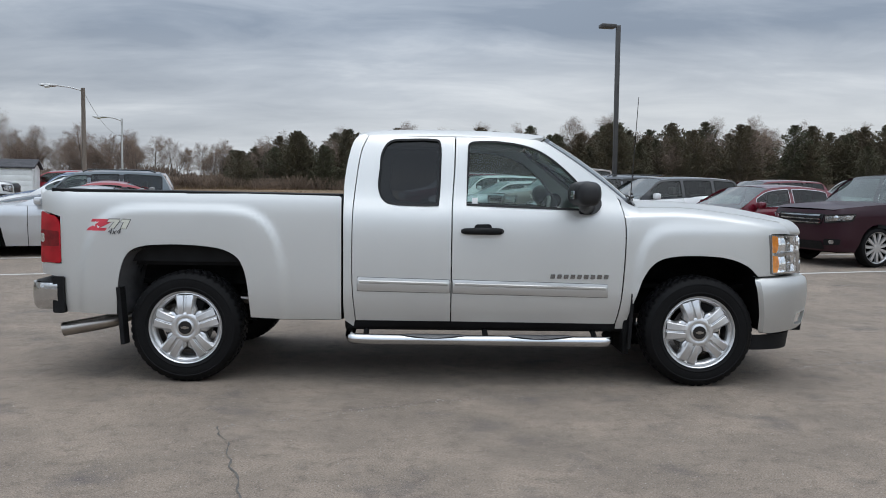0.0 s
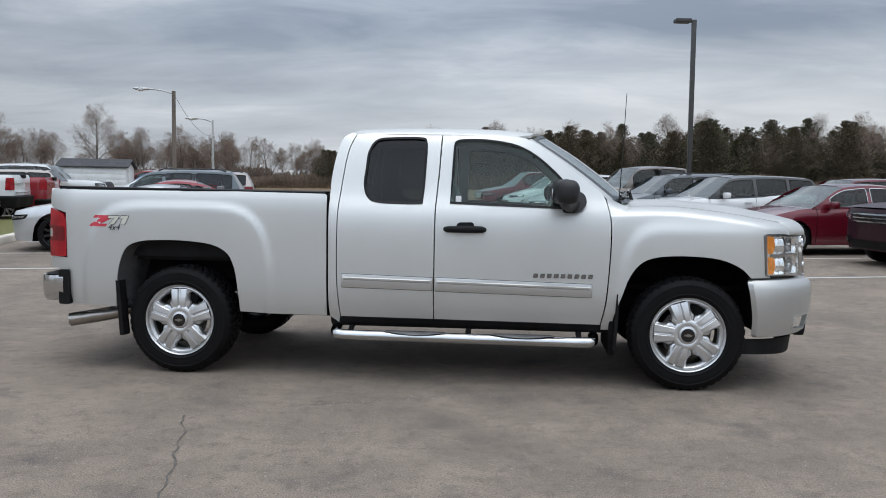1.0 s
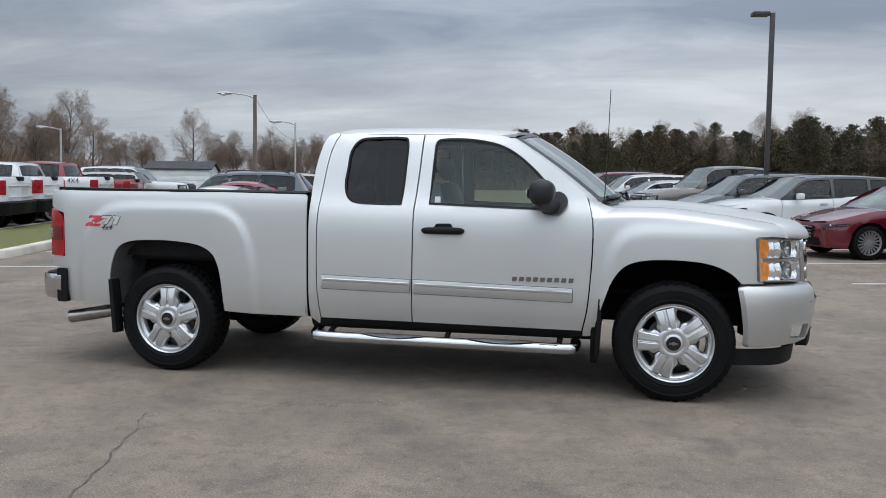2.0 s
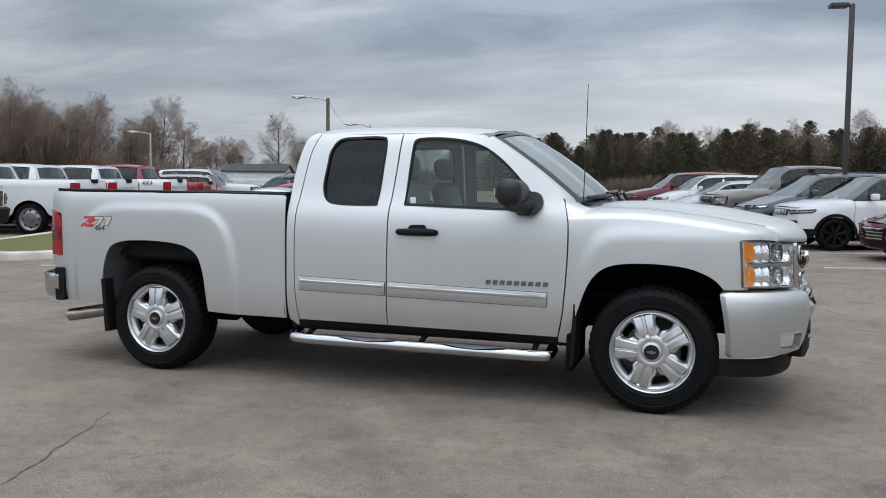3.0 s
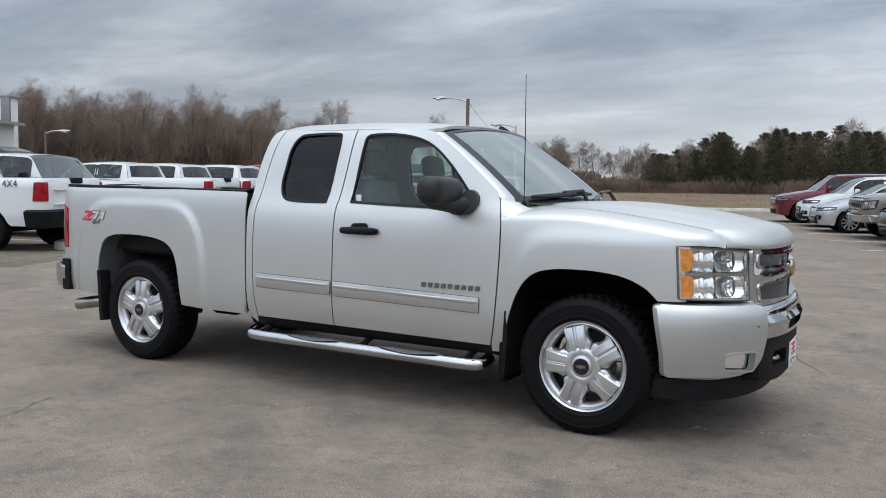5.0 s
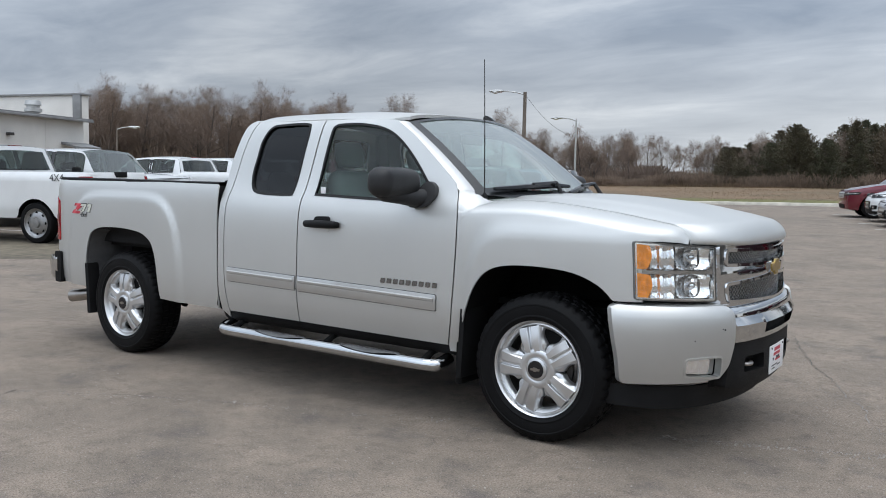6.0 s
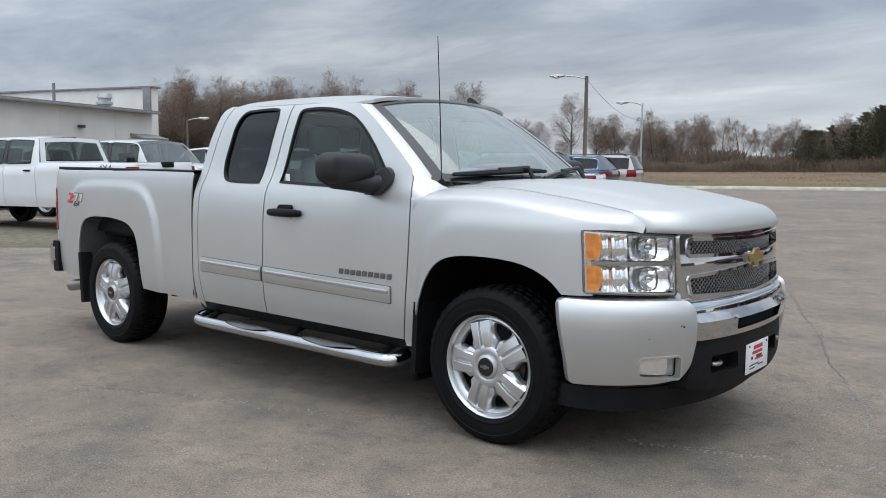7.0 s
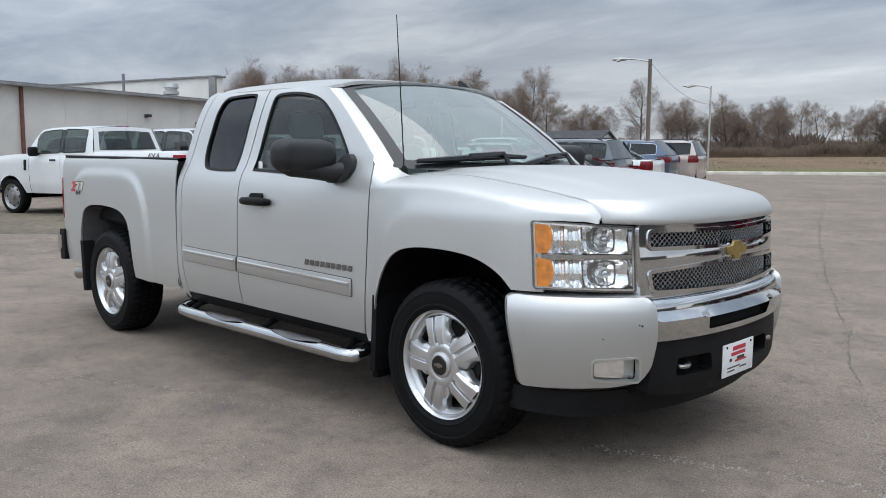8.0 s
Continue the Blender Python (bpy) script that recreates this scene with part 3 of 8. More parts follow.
for s in (1, -1):
    out, inn = (0, -s, 0), (0, s * 0.03, 0)
    # bed
    bed_outline = [(-2.648, 0.494), (-2.690, 0.742), (-2.850, 0.760), (-2.866, 0.832), (-2.684, 0.834), (-2.692, 1.166), (-2.850, 1.212), (-2.862, 1.300), (-2.840, 1.338), (-2.800, 1.348), (-2.30, 1.348), (-1.537, 1.341), (-0.745, 1.331), (-0.727, 1.318), (-0.725, 0.455), (-1.059, 0.455)] + [p for p in REAR_ARCH[::-1]]
    bedside = surf("bed_side", bed_outline, on_side(s), out, SILVER, truck, step=0.03, flange=(0, s * 0.010, 0))
    lamp_outline = rounded([(-2.868, 0.838), (-2.687, 0.840), (-2.690, 1.110), (-2.715, 1.160), (-2.858, 1.203)], 0.02)
    lamp = surf("tail_lamp", lamp_outline, on_side(s, 0.006), out, REDLENS, truck, step=0.04, flange=(0, s * 0.05, 0), label="red tail lamp lens")
    surf("reversing_lens", rounded([(-2.862, 0.985), (-2.825, 0.985), (-2.825, 1.045), (-2.862, 1.045)], 0.008), on_side(s, 0.011), out, REFLECT, lamp, step=0.03, flange=(0, s * 0.006, 0), label="pale lens strip")
    surf("lamp_band", rounded([(-2.866, 0.955), (-2.700, 0.957), (-2.702, 1.062), (-2.864, 1.072)], 0.01), on_side(s, 0.008), out, DARKRED, lamp, step=0.04, flange=(0, s * 0.004, 0), label="darker red band of the lens")
    lin = bmesh.new()
    rows = []
    for p in REAR_ARCH:
        # the trailing part of the liner curves in towards the tyre
        k = min(max((-1.62 - p.x) / 0.42, 0.0), 1.0)
        rows.append([(REAR_X - 0.015 + (p.x - REAR_X + 0.015) * (g0 + (g1 - g0) * k), -s * (side_w(p.x, p.y) - d), p.y + u0 + (u1 - u0) * k) for d, g0, u0, g1, u1 in ((0.010, 1.0, 0.0, 1.0, 0.0), (0.03, 1.01, 0.004, 0.995, 0.002), (0.08, 1.02, 0.008, 0.968, -0.006), (0.16, 1.02, 0.010, 0.925, -0.016), (0.28, 1.0, 0.012, 0.890, -0.028), (0.46, 0.97, 0.0, 0.870, -0.040))])
    add_grid(lin, rows)
    part("wheel_liner", lin, LINER, truck)
    box("inner_fender_rib", (-2.16, -s * 0.81 - 0.012, 0.865), (-1.38, -s * 0.81 + 0.012, 0.885), LINER, truck, 0.006)
    box("inner_fender", (-2.16, -s * 0.80 - 0.005, 0.88), (-1.37, -s * 0.80 + 0.005, 0.985), LINER, truck, 0.004)
    cap = bmesh.new()
    add_grid(cap, [[(x, -s * y, z) for y, z in ((side_w(x, 1.335) - 0.002, 1.338 - 0.004 * (x + 2.7)), (side_w(x, 1.335) - 0.004, 1.358 - 0.008 * (x + 2.7)), (0.90, 1.364 - 0.008 * (x + 2.7)), (0.855, 1.358 - 0.008 * (x + 2.7)), (0.850, 1.30))] for x in np.linspace(-2.77, -0.74, 24)])
    part("bed_rail_cap", cap, BLACK, truck, "black plastic bed rail cap")
    # cab corner, doors, fender
    corner = [(-0.640, 0.405)] + spline([(-0.700, 0.45), (-0.709, 0.56), (-0.711, 0.923), (-0.716, 1.34), (-0.714, 1.44), (-0.700, 1.56), (-0.672, 1.69), (-0.640, 1.755), (-0.585, 1.785)], 4) + [(p.x - 0.007, p.y) for p in RDOOR_EDGE]
    surf("cab_corner", corner, on_side(s), out, SILVER, truck, step=0.05, flange=(0.0, s * 0.10, 0))
    rdoor = RDOOR_EDGE + [Vector(p) for p in ((0.047, 0.449), (0.048, 0.93), (0.049, 1.25), (0.066, 1.527), (0.074, 1.778))] + [Vector((-0.2, 1.786)), Vector((-0.40, 1.782))]
    door = surf("rear_door", rdoor, on_side(s), out, SILVER, truck, [QWIN], 0.05, inn)
    # the far pane's tint is lightened so that it looks bright through the cab
    surf("window_glass", QWIN, on_side(s, -0.012), out, PRIVACY if s == 1 else LIGHT_TINT, door, step=0.08, label="tinted side glass")
    frame_strip("window_seal", QWIN, 0.0085, on_side(s, 0.003), (0, s * 0.02, 0), SEAL, door)
    fdoor = [Vector(p) for p in ((0.084, 1.779), (0.076, 1.527), (0.058, 1.25), (0.057, 0.93), (0.055, 0.449))] + FDOOR_EDGE + spline([(1.220, 1.365), (1.07, 1.487), (0.86, 1.645), (0.70, 1.742), (0.62, 1.758), (0.474, 1.770), (0.306, 1.779)], 3)
    door = surf("front_door", fdoor, on_side(s), out, SILVER, truck, [FWIN], 0.05, inn)
    surf("window_glass", FWIN, on_side(s, -0.012), out, SIDE_GLASS, door, step=0.08, label="lightly tinted door glass")
    frame_strip("window_seal", FWIN, 0.0085, on_side(s, 0.003), (0, s * 0.02, 0), SEAL, door)
    surf("door_lining", [(0.07, 0.5), (1.20, 0.5), (1.22, 1.22), (0.07, 1.24)], on_side(s, -0.055), (0, s, 0), LEATHER, door, step=0.15)
    # handle: a black pull bar over a dished cup
    hb = bmesh.new()
    add_tube(hb, [(x, -s * (side_w(x, 1.095) + p), 1.095 + dz) for x, p, dz in ((0.128, 0.002, 0), (0.145, 0.022, 0), (0.20, 0.034, 0.001), (0.27, 0.038, 0.002), (0.34, 0.036, 0.002), (0.392, 0.026, 0.001), (0.408, 0.002, 0))], [0.016, 0.022, 0.024, 0.025, 0.025, 0.023, 0.016], 10)
    part("door_handle", hb, BLACK, door, "black pull handle")
    kb = bmesh.new()
    extrude_poly(kb, rounded([(0.205, 1.115), (0.338, 1.115), (0.325, 1.146), (0.222, 1.144)], 0.015), on_side(s, -0.004), on_side(s, 0.022))
    part("handle_cup", kb, BLACK, door)
    kb = bmesh.new()
    extrude_poly(kb, rounded([(0.215, 1.052), (0.325, 1.052), (0.338, 1.078), (0.205, 1.078)], 0.018), on_side(s, -0.004), on_side(s, 0.004))
    part("handle_scoop", kb, SILVER, door)
    # mouldings with a bright rib
    for owner, x0, x1 in (("rear", -0.610, 0.040), ("front", 0.064, 1.160)):
        def zz(x, o):
            return 0.715 - 0.019 * (x + 0.61) + o
        holder = [c for c in truck.children if c.name.startswith(owner + "_door")][-1]
        outline = rounded([(x0, zz(x0, -0.048)), (x1, zz(x1, -0.046)), (x1, zz(x1, 0.046)), (x0, zz(x0, 0.048))], 0.008)
        mb = surf_bm(outline, lambda x, z: (x, -s * (side_w(x, z) + 0.014 - 0.006 * abs((z - 0.715 + 0.019 * (x + 0.61)) / 0.048) ** 3), z), out, (), 0.03, (0, s * 0.016, 0))
        # a dark border stands in for the shadow round the moulding
        surf("moulding_gasket", rounded([(x0 - 0.003, zz(x0, -0.0515)), (x1 + 0.003, zz(x1, -0.0495)), (x1 + 0.003, zz(x1, 0.0485)), (x0 - 0.003, zz(x0, 0.0505))], 0.010), on_side(s, 0.0015), out, SEAL, holder, step=0.06)
        mould = part("body_moulding", mb, MOULD, holder, "silver body side moulding")
        rb = bmesh.new()
        add_grid(rb, [[(x, -s * (side_w(x, zz(x, o)) + p), zz(x, o)) for o, p in ((0.004, 0.012), (0.010, 0.019), (0.022, 0.020), (0.028, 0.012))] for x in np.linspace(x0 + 0.015, x1 - 0.015, 14)])
        part("moulding_rib", rb, MOULD, mould)
    # nine chrome bars where the model name stands
    for i in range(9):
        x = 0.752 + i * 0.0474
        kb = bmesh.new()
        extrude_poly(kb, rounded([(x, 0.766), (x + 0.032, 0.766), (x + 0.037, 0.796), (x + 0.005, 0.796)], 0.004, 2), on_side(s, -0.002), on_side(s, 0.006))
        part("badge_bar", kb, SMOKED, holder)
    fender_outline = [Vector((1.233, 0.405))] + FRONT_ARCH + [Vector((2.372, 0.797)), Vector((2.352, 1.098)), Vector((2.42, 1.098)), Vector((2.505, 1.094)), Vector((2.537, 1.090))]
    fender_outline += [Vector((x, fender_turn(x) + 0.22)) for x in np.linspace(2.532, 1.30, 30)] + [Vector((1.262, 1.33))] + [Vector((p.x + 0.009, p.y)) for p in FDOOR_EDGE[::-1]]
    surf("front_fender", fender_outline, shoulder(s), (0, -s, 0.3), SILVER, truck, step=0.03, flange=(0, s * 0.010, 0))
    lin = bmesh.new()
    well = [Vector((1.296, 0.27)), Vector((1.298, 0.34))] + FRONT_ARCH + [Vector((2.262, 0.68)), Vector((2.282, 0.53)), Vector((2.288, 0.40))]
    add_grid(lin, [[(FRONT_X + (p.x - FRONT_X) * g, -s * (min(side_w(p.x, p.y), 0.985) - d), p.y + up_) for d, g, up_ in ((0.010, 1.0, 0.0), (0.03, 1.01, 0.004), (0.10, 1.02, 0.010), (0.25, 1.02, 0.012), (0.45, 1.0, 0.0))] for p in well])
    part("wheel_liner", lin, DARK, truck)
    # mud flaps
    for x, ztop, zbot, y0, yi in ((-2.285, 0.675, 0.27, 0.99, 0.885), (1.345, 0.665, 0.27, 0.975, 0.72)):
        fb = bmesh.new()
        add_grid(fb, [[(x + dx + (0.03 if x < 0 else -0.05) * (k / 7) * (1 if x < 0 else 0.4), -s * y, ztop + (zbot - ztop) * k / 7) for y, dx in ((y0, -0.012), (y0 - 0.01, 0.012), ((y0 + yi) / 2, 0.02), (yi, 0.015), (yi - 0.005, -0.01), ((y0 + yi) / 2, -0.005), (y0, -0.012))] for k in range(8)])
        part("mud_flap", fb, BLACK, truck, "black mud flap")
    # dark panel added to keep lit ground out of the gap behind the tyre
    box("splash_shield", (1.285, -s * 0.66 - 0.28, 0.225), (1.330, -s * 0.66 + 0.28, 0.66), DARK, truck, 0.01)
    # rocker, step bar with two pads
    rk = bmesh.new()
    add_grid(rk, [[(x, -s * y, z) for y, z in ((0.925, 0.445), (0.905, 0.40), (0.87, 0.375), (0.70, 0.38))] for x in np.linspace(-0.70, 1.30, 12)])
    part("rocker_panel", rk, BLACK, truck)
    bar = tube("step_bar", spline([(-0.66, -s * 0.86, 0.365), (-0.655, -s * 0.95, 0.338), (-0.60, -s * 0.985, 0.327), (-0.3, -s * 0.99, 0.324), (0.3, -s * 0.99, 0.322), (0.9, -s * 0.99, 0.320), (1.12, -s * 0.985, 0.320), (1.175, -s * 0.95, 0.324), (1.185, -s * 0.86, 0.345)], 5), 0.038, CHROME, truck, 16, "polished tubular side step")
    for x0, x1 in ((-0.32, 0.17), (0.44, 0.93)):
        pb = bmesh.new()
        rows = []
        for k in range(15):
            a = k / 14
            w = 0.040 * math.sin(math.pi * a) ** 0.45
            rows.append([(x0 + (x1 - x0) * a, -s * (0.99 + dy * w / 0.04), 0.322 + math.sqrt(max(0.0, 0.0435 ** 2 - (dy * w / 0.04) ** 2 * 0.60)) * (0.80 + 0.22 * min(1, w / 0.03))) for dy in np.linspace(-0.045, 0.047, 9)])
        add_grid(pb, rows)
        part("step_pad", pb, LINER, bar, "black ribbed tread pad")
    for x in (-0.55, 0.30, 1.08):
        tube("step_bracket", [(x, -s * 0.70, 0.40), (x, -s * 0.88, 0.375), (x, -s * 0.985, 0.33)], 0.02, DARK, bar, 8)
    # mirror
    base = bmesh.new()
    extrude_poly(base, rounded([(0.940, 1.222), (1.062, 1.222), (1.118, 1.285), (1.106, 1.350), (1.045, 1.385), (0.985, 1.335)], 0.035), on_side(s, -0.005), on_side(s, 0.035))
    mirror = part("mirror", base, MIRROR_BLACK, truck, "black door mirror")
    ab = bmesh.new()
    add_tube(ab, [(1.015, -s * 0.92, 1.275), (0.995, -s * 0.98, 1.278), (0.970, -s * 1.06, 1.288), (0.955, -s * 1.20, 1.296), (0.955, -s * 1.26, 1.30)], [0.058, 0.052, 0.048, 0.040, 0.018], 12)
    part("mirror_arm", ab, MIRROR_BLACK, mirror)
    hb = add_box(bmesh.new(), (-0.090, -0.185, -0.086), (0.090, 0.185, 0.086), 0.070, 6)
    for v in hb.verts:
        if v.co.x > 0:
            v.co.x *= 1.0 - 0.35 * (v.co.y * s / 0.145 * -0.5 + 0.5) * 0.6
            v.co.z *= 0.94
    bmesh.ops.transform(hb, matrix=pose(0.962, -s * 1.118, 1.366, 0, 0, s * 6), verts=hb.verts[:])
    part("mirror_housing", hb, MIRROR_BLACK, mirror)
    box("mirror_glass", (0.8635, -s * 1.118 - 0.090, 1.330), (0.872, -s * 1.118 + 0.090, 1.386), CHROME, mirror, 0.003)
    # A pillar between door frame and windshield
    pil = bmesh.new()
    rows = []
    for k in range(-8, 17):
        a = max(k, 0) / 16
        x, z = 1.254 + (0.705 - 1.254) * a, 1.325 + (1.742 - 1.325) * a + 0.012 * math.sin(math.pi * max(a, 0))
        p0 = Vector((x, -s * side_w(min(x, 1.27), z), z))
        p1 = Vector(screen(-s, 0.02 + 0.98 * a)) + Vector((0, -s * 0.004, 0.004))
        row = []
        for t in (0, 0.2, 0.42, 0.64, 0.84, 0.96, 1.0):
            p = p0.lerp(p1, t) + Vector((0.003, -s * 0.008, 0.003)) * math.sin(math.pi * t) ** 0.8
            if k < 0:
                # the foot runs out tangent to the fender's shoulder
                u = -k / 8
                zd = 1.300 - 0.17 * u
                xd = float(np.interp(zd, [e.y for e in FDOOR_EDGE], [e.x for e in FDOOR_EDGE])) + 0.009
                xt = xd + (1.335 + 0.10 * u - xd) * t
                zs = fender_turn(xt)
                foot = Vector(shoulder(s)(xt, min(zd, zs) + (zs + 0.165 - min(zd, zs)) * t)) + Vector((0, -s * 0.0012, 0.0012))
                p = p.lerp(foot, step01(0, 1, u))
            row.append(p)
        rows.append(row)
    add_grid(pil, rows)
    bmesh.ops.recalc_face_normals(pil, faces=pil.faces[:])
    part("a_pillar", pil, SILVER, truck)

# roof, rear wall and glass, windshield, hood
roof_front = [Vector((0.72 + 0.085 * (1 - (y / 0.66) ** 2), y)) for y in np.linspace(-0.66, 0.66, 15)]


def roof_fn(x, y):
    return (x, y, roof_z(x) - 0.030 * (abs(y) / 0.72) ** 2 - 0.045 * (abs(y) / 0.72) ** 10)


surf("roof", [Vector((-0.635, 0.66)), Vector((-0.635, -0.66)), Vector((-0.57, -0.712)), Vector((-0.2, -0.722)), Vector((0.45, -0.722)), Vector((0.62, -0.712))] + roof_front + [Vector((0.62, 0.712)), Vector((0.45, 0.722)), Vector((-0.2, 0.722)), Vector((-0.57, 0.712))], roof_fn, (0, 0, 1), SILVER, truck, step=0.04, flange=(0, 0, -0.02))
surf("headlining", [(-0.58, -0.62), (0.70, -0.62), (0.70, 0.62), (-0.58, 0.62)], lambda x, y: (x, y, roof_z(x) - 0.035 - 0.056 * (abs(y) / 0.7) ** 2.6), (0, 0, -1), LINING, truck, step=0.12)
back_x = table((0.4, -0.715), (1.3, -0.715), (1.45, -0.705), (1.6, -0.665), (1.72, -0.62), (1.79, -0.585))
RWIN = rounded([(-0.62, 1.36), (0.62, 1.36), (0.56, 1.70), (-0.56, 1.70)], 0.06)
surf("cab_back", rounded([(-0.86, 0.45), (0.86, 0.45), (0.86, 1.25), (0.62, 1.775), (-0.62, 1.775), (-0.86, 1.25)], 0.04), lambda y, z: (back_x(z), y, z), (-1, 0, 0), SILVER, truck, [RWIN], 0.08, (0.03, 0, 0))
surf("rear_glass", RWIN, lambda y, z: (back_x(z) + 0.01, y, z), (-1, 0, 0), CAR_GLASS, truck, step=0.12, label="tinted cab rear glass")


surf("windshield", [(-1, 0), (1, 0), (1, 1), (-1, 1)], screen, (1, 0, 1), WINDSHIELD, truck, step=0.09, label="clear sloping windshield").visible_shadow = False
wb = bmesh.new()
for a0, a1, t0, t1 in ((-1.045, -0.925, -0.03, 1.0), (0.925, 1.045, -0.03, 1.0), (-0.93, 0.93, -0.03, 0.06), (-0.93, 0.93, 0.968, 1.0)):
    add_grid(wb, [[Vector(screen(a, t)) + Vector((0.0035, 0, 0.0035)) for a in np.linspace(a0, a1, max(3, int((a1 - a0) / 0.08)))] for t in np.linspace(t0, t1, max(3, int((t1 - t0) / 0.06)))])
bmesh.ops.recalc_face_normals(wb, faces=wb.faces[:])
part("windshield_border", wb, FRIT, truck, "black ceramic windshield border")


hb = bmesh.new()
rows = []
for y in np.linspace(-0.738, 0.738, 65):
    back = float(np.interp(abs(y), (0, 0.40, 0.74), (1.49, 1.46, 1.30)))
    edge = hood_edge(y)
    xs_ = list(np.linspace(back, edge - 0.10, 30)) + [edge - 0.10 * (1 - math.sin(k / 10 * math.pi / 2)) for k in range(1, 11)]
    rows.append([(x, y, hood_top(x, y)) for x in xs_] + [(edge - 0.004, y, hood_top(edge, y) - 0.010), (edge - 0.020, y, hood_top(edge, y) - 0.014)])
add_grid(hb, rows)
# the side edges are turned down
for row, sy in ((rows[0], -1), (rows[-1], 1)):
    add_grid(hb, [[(x, y, z), (x, y, z - 0.03)] for x, y, z in row[:-2]])
bmesh.ops.remove_doubles(hb, verts=hb.verts[:], dist=0.0004)
bmesh.ops.recalc_face_normals(hb, faces=hb.faces[:])
part("hood", hb, SILVER, truck, sharp=60)
surf("cowl_grille", [(1.28, -0.76), (1.47, -0.42), (1.51, 0), (1.47, 0.42), (1.28, 0.76), (1.36, 0.8), (1.58, 0.4), (1.60, 0), (1.58, -0.4), (1.36, -0.8)], lambda x, y: (x, y, 1.268), (0, 0, 1), BLACK, truck, step=0.1)

# front end: plan curves from the middle outwards


class Plan:
    def __init__(self, pts):
        self.p = spline(pts, 12)
        self.a = [0.0]
        for q, r in zip(self.p, self.p[1:]):
            self.a.append(self.a[-1] + (r - q).length)

    def at(self, a, off=0.0):
        k = int(np.clip(np.searchsorted(self.a, abs(a)) - 1, 0, len(self.p) - 2))
        t = (abs(a) - self.a[k]) / (self.a[k + 1] - self.a[k])
        q = self.p[k].lerp(self.p[k + 1], t)
        n = self.p[k + 1] - self.p[k]
        n = Vector((n.y, -n.x)).normalized()
        q = q + n * off
        return q.x, math.copysign(q.y, a) if a else 0.0

    def of(self, y):
        for q, a in zip(self.p, self.a):
            if q.y >= y:
                return a
        return self.a[-1]

    def fn(self, off=0.0, lean=0.0, z0=0.9, s=1):
        """(arc, z) -> point; a positive arc goes to the side s."""
        def f(a, z):
            x, y = self.at(a, off)
            return (x - lean * (z - z0), -s * y, z)
        return f


nose = Plan([(2.755, 0), (2.745, 0.2), (2.715, 0.42), (2.668, 0.60), (2.60, 0.72), (2.53, 0.80), (2.45, 0.87), (2.34, 0.945), (2.2, 0.99)])
bump = Plan([(2.835, 0), (2.825, 0.25), (2.79, 0.48), (2.745, 0.62), (2.68, 0.73), (2.60, 0.82), (2.51, 0.90), (2.40, 0.965), (2.28, 1.000), (2.18, 1.01)])
dam = Plan([(2.70, 0), (2.69, 0.25), (2.65, 0.48), (2.58, 0.68), (2.48, 0.82), (2.32, 0.90), (2.20, 0.92)])
gi = nose.of(0.635)
surround = rounded([(-gi, 0.775), (-gi + 0.05, 0.742), (0, 0.722), (gi - 0.05, 0.742), (gi, 0.775), (gi, 1.082), (0, 1.066), (-gi, 1.082)], 0.02)
up_mesh = rounded([(-gi + 0.045, 0.985), (-0.10, 0.972), (0.10, 0.972), (gi - 0.045, 0.985), (gi - 0.05, 1.052), (0, 1.040), (-gi + 0.05, 1.052)], 0.018)
lo_mesh = rounded([(-gi + 0.06, 0.800), (0, 0.778), (gi - 0.06, 0.800), (gi - 0.045, 0.880), (0.10, 0.900), (-0.10, 0.900), (-gi + 0.045, 0.880)], 0.018)
grille = surf("grille", surround, lambda a, z: nose.fn(0.014 + 0.008 * math.exp(-((z - 0.932) / 0.028) ** 2), 0.06)(a, z), (1, 0, 0), CHROME, truck, [up_mesh, lo_mesh], 0.035, (-0.06, 0, 0), "chrome grille surround with two mesh panels")
for outline, z0, z1 in ((up_mesh, 0.97, 1.055), (lo_mesh, 0.775, 0.905)):
    surf("mesh_backing", shrink(outline, -0.005), nose.fn(-0.045, 0.06), (1, 0, 0), DARK, grille, step=0.07)
    wm = bmesh.new()
    pitch = 0.030
    poly = [(p.x, p.y) for p in outline]
    for k in range(-60, 60):
        for d in (1, -1):
            run = []
            for j in range(40):
                z = z0 + (z1 - z0) * j / 39
                a = k * pitch + d * (z - z0) * 1.25
                if inside(poly, a, z):
                    run.append(Vector(nose.fn(-0.018, 0.06)(a, z)))
            if len(run) > 3:
                add_tube(wm, [run[0], run[len(run) // 2], run[-1]], 0.0024, 5)
    part("mesh_panel", wm, MESH, grille, "grey diamond wire mesh")
frame_strip_fn = nose.fn(0.022, 0.06)
for outline in (up_mesh, lo_mesh):
    part("mesh_trim", surf_bm(shrink(outline, -0.012), frame_strip_fn, (1, 0, 0), [shrink(outline, 0.004)], 0.04, (-0.03, 0, 0)), CHROME, grille)
eb = bmesh.new()
extrude_poly(eb, rounded([(-0.088, 0.922), (-0.036, 0.922), (-0.028, 0.900), (0.028, 0.900), (0.036, 0.922), (0.088, 0.922), (0.098, 0.962), (0.044, 0.962), (0.036, 0.984), (-0.036, 0.984), (-0.044, 0.962), (-0.098, 0.962)], 0.004, 2), nose.fn(0.020), nose.fn(0.036))
emblem = part("emblem", eb, GOLD, grille, "plain gold emblem plate")
eb = bmesh.new()
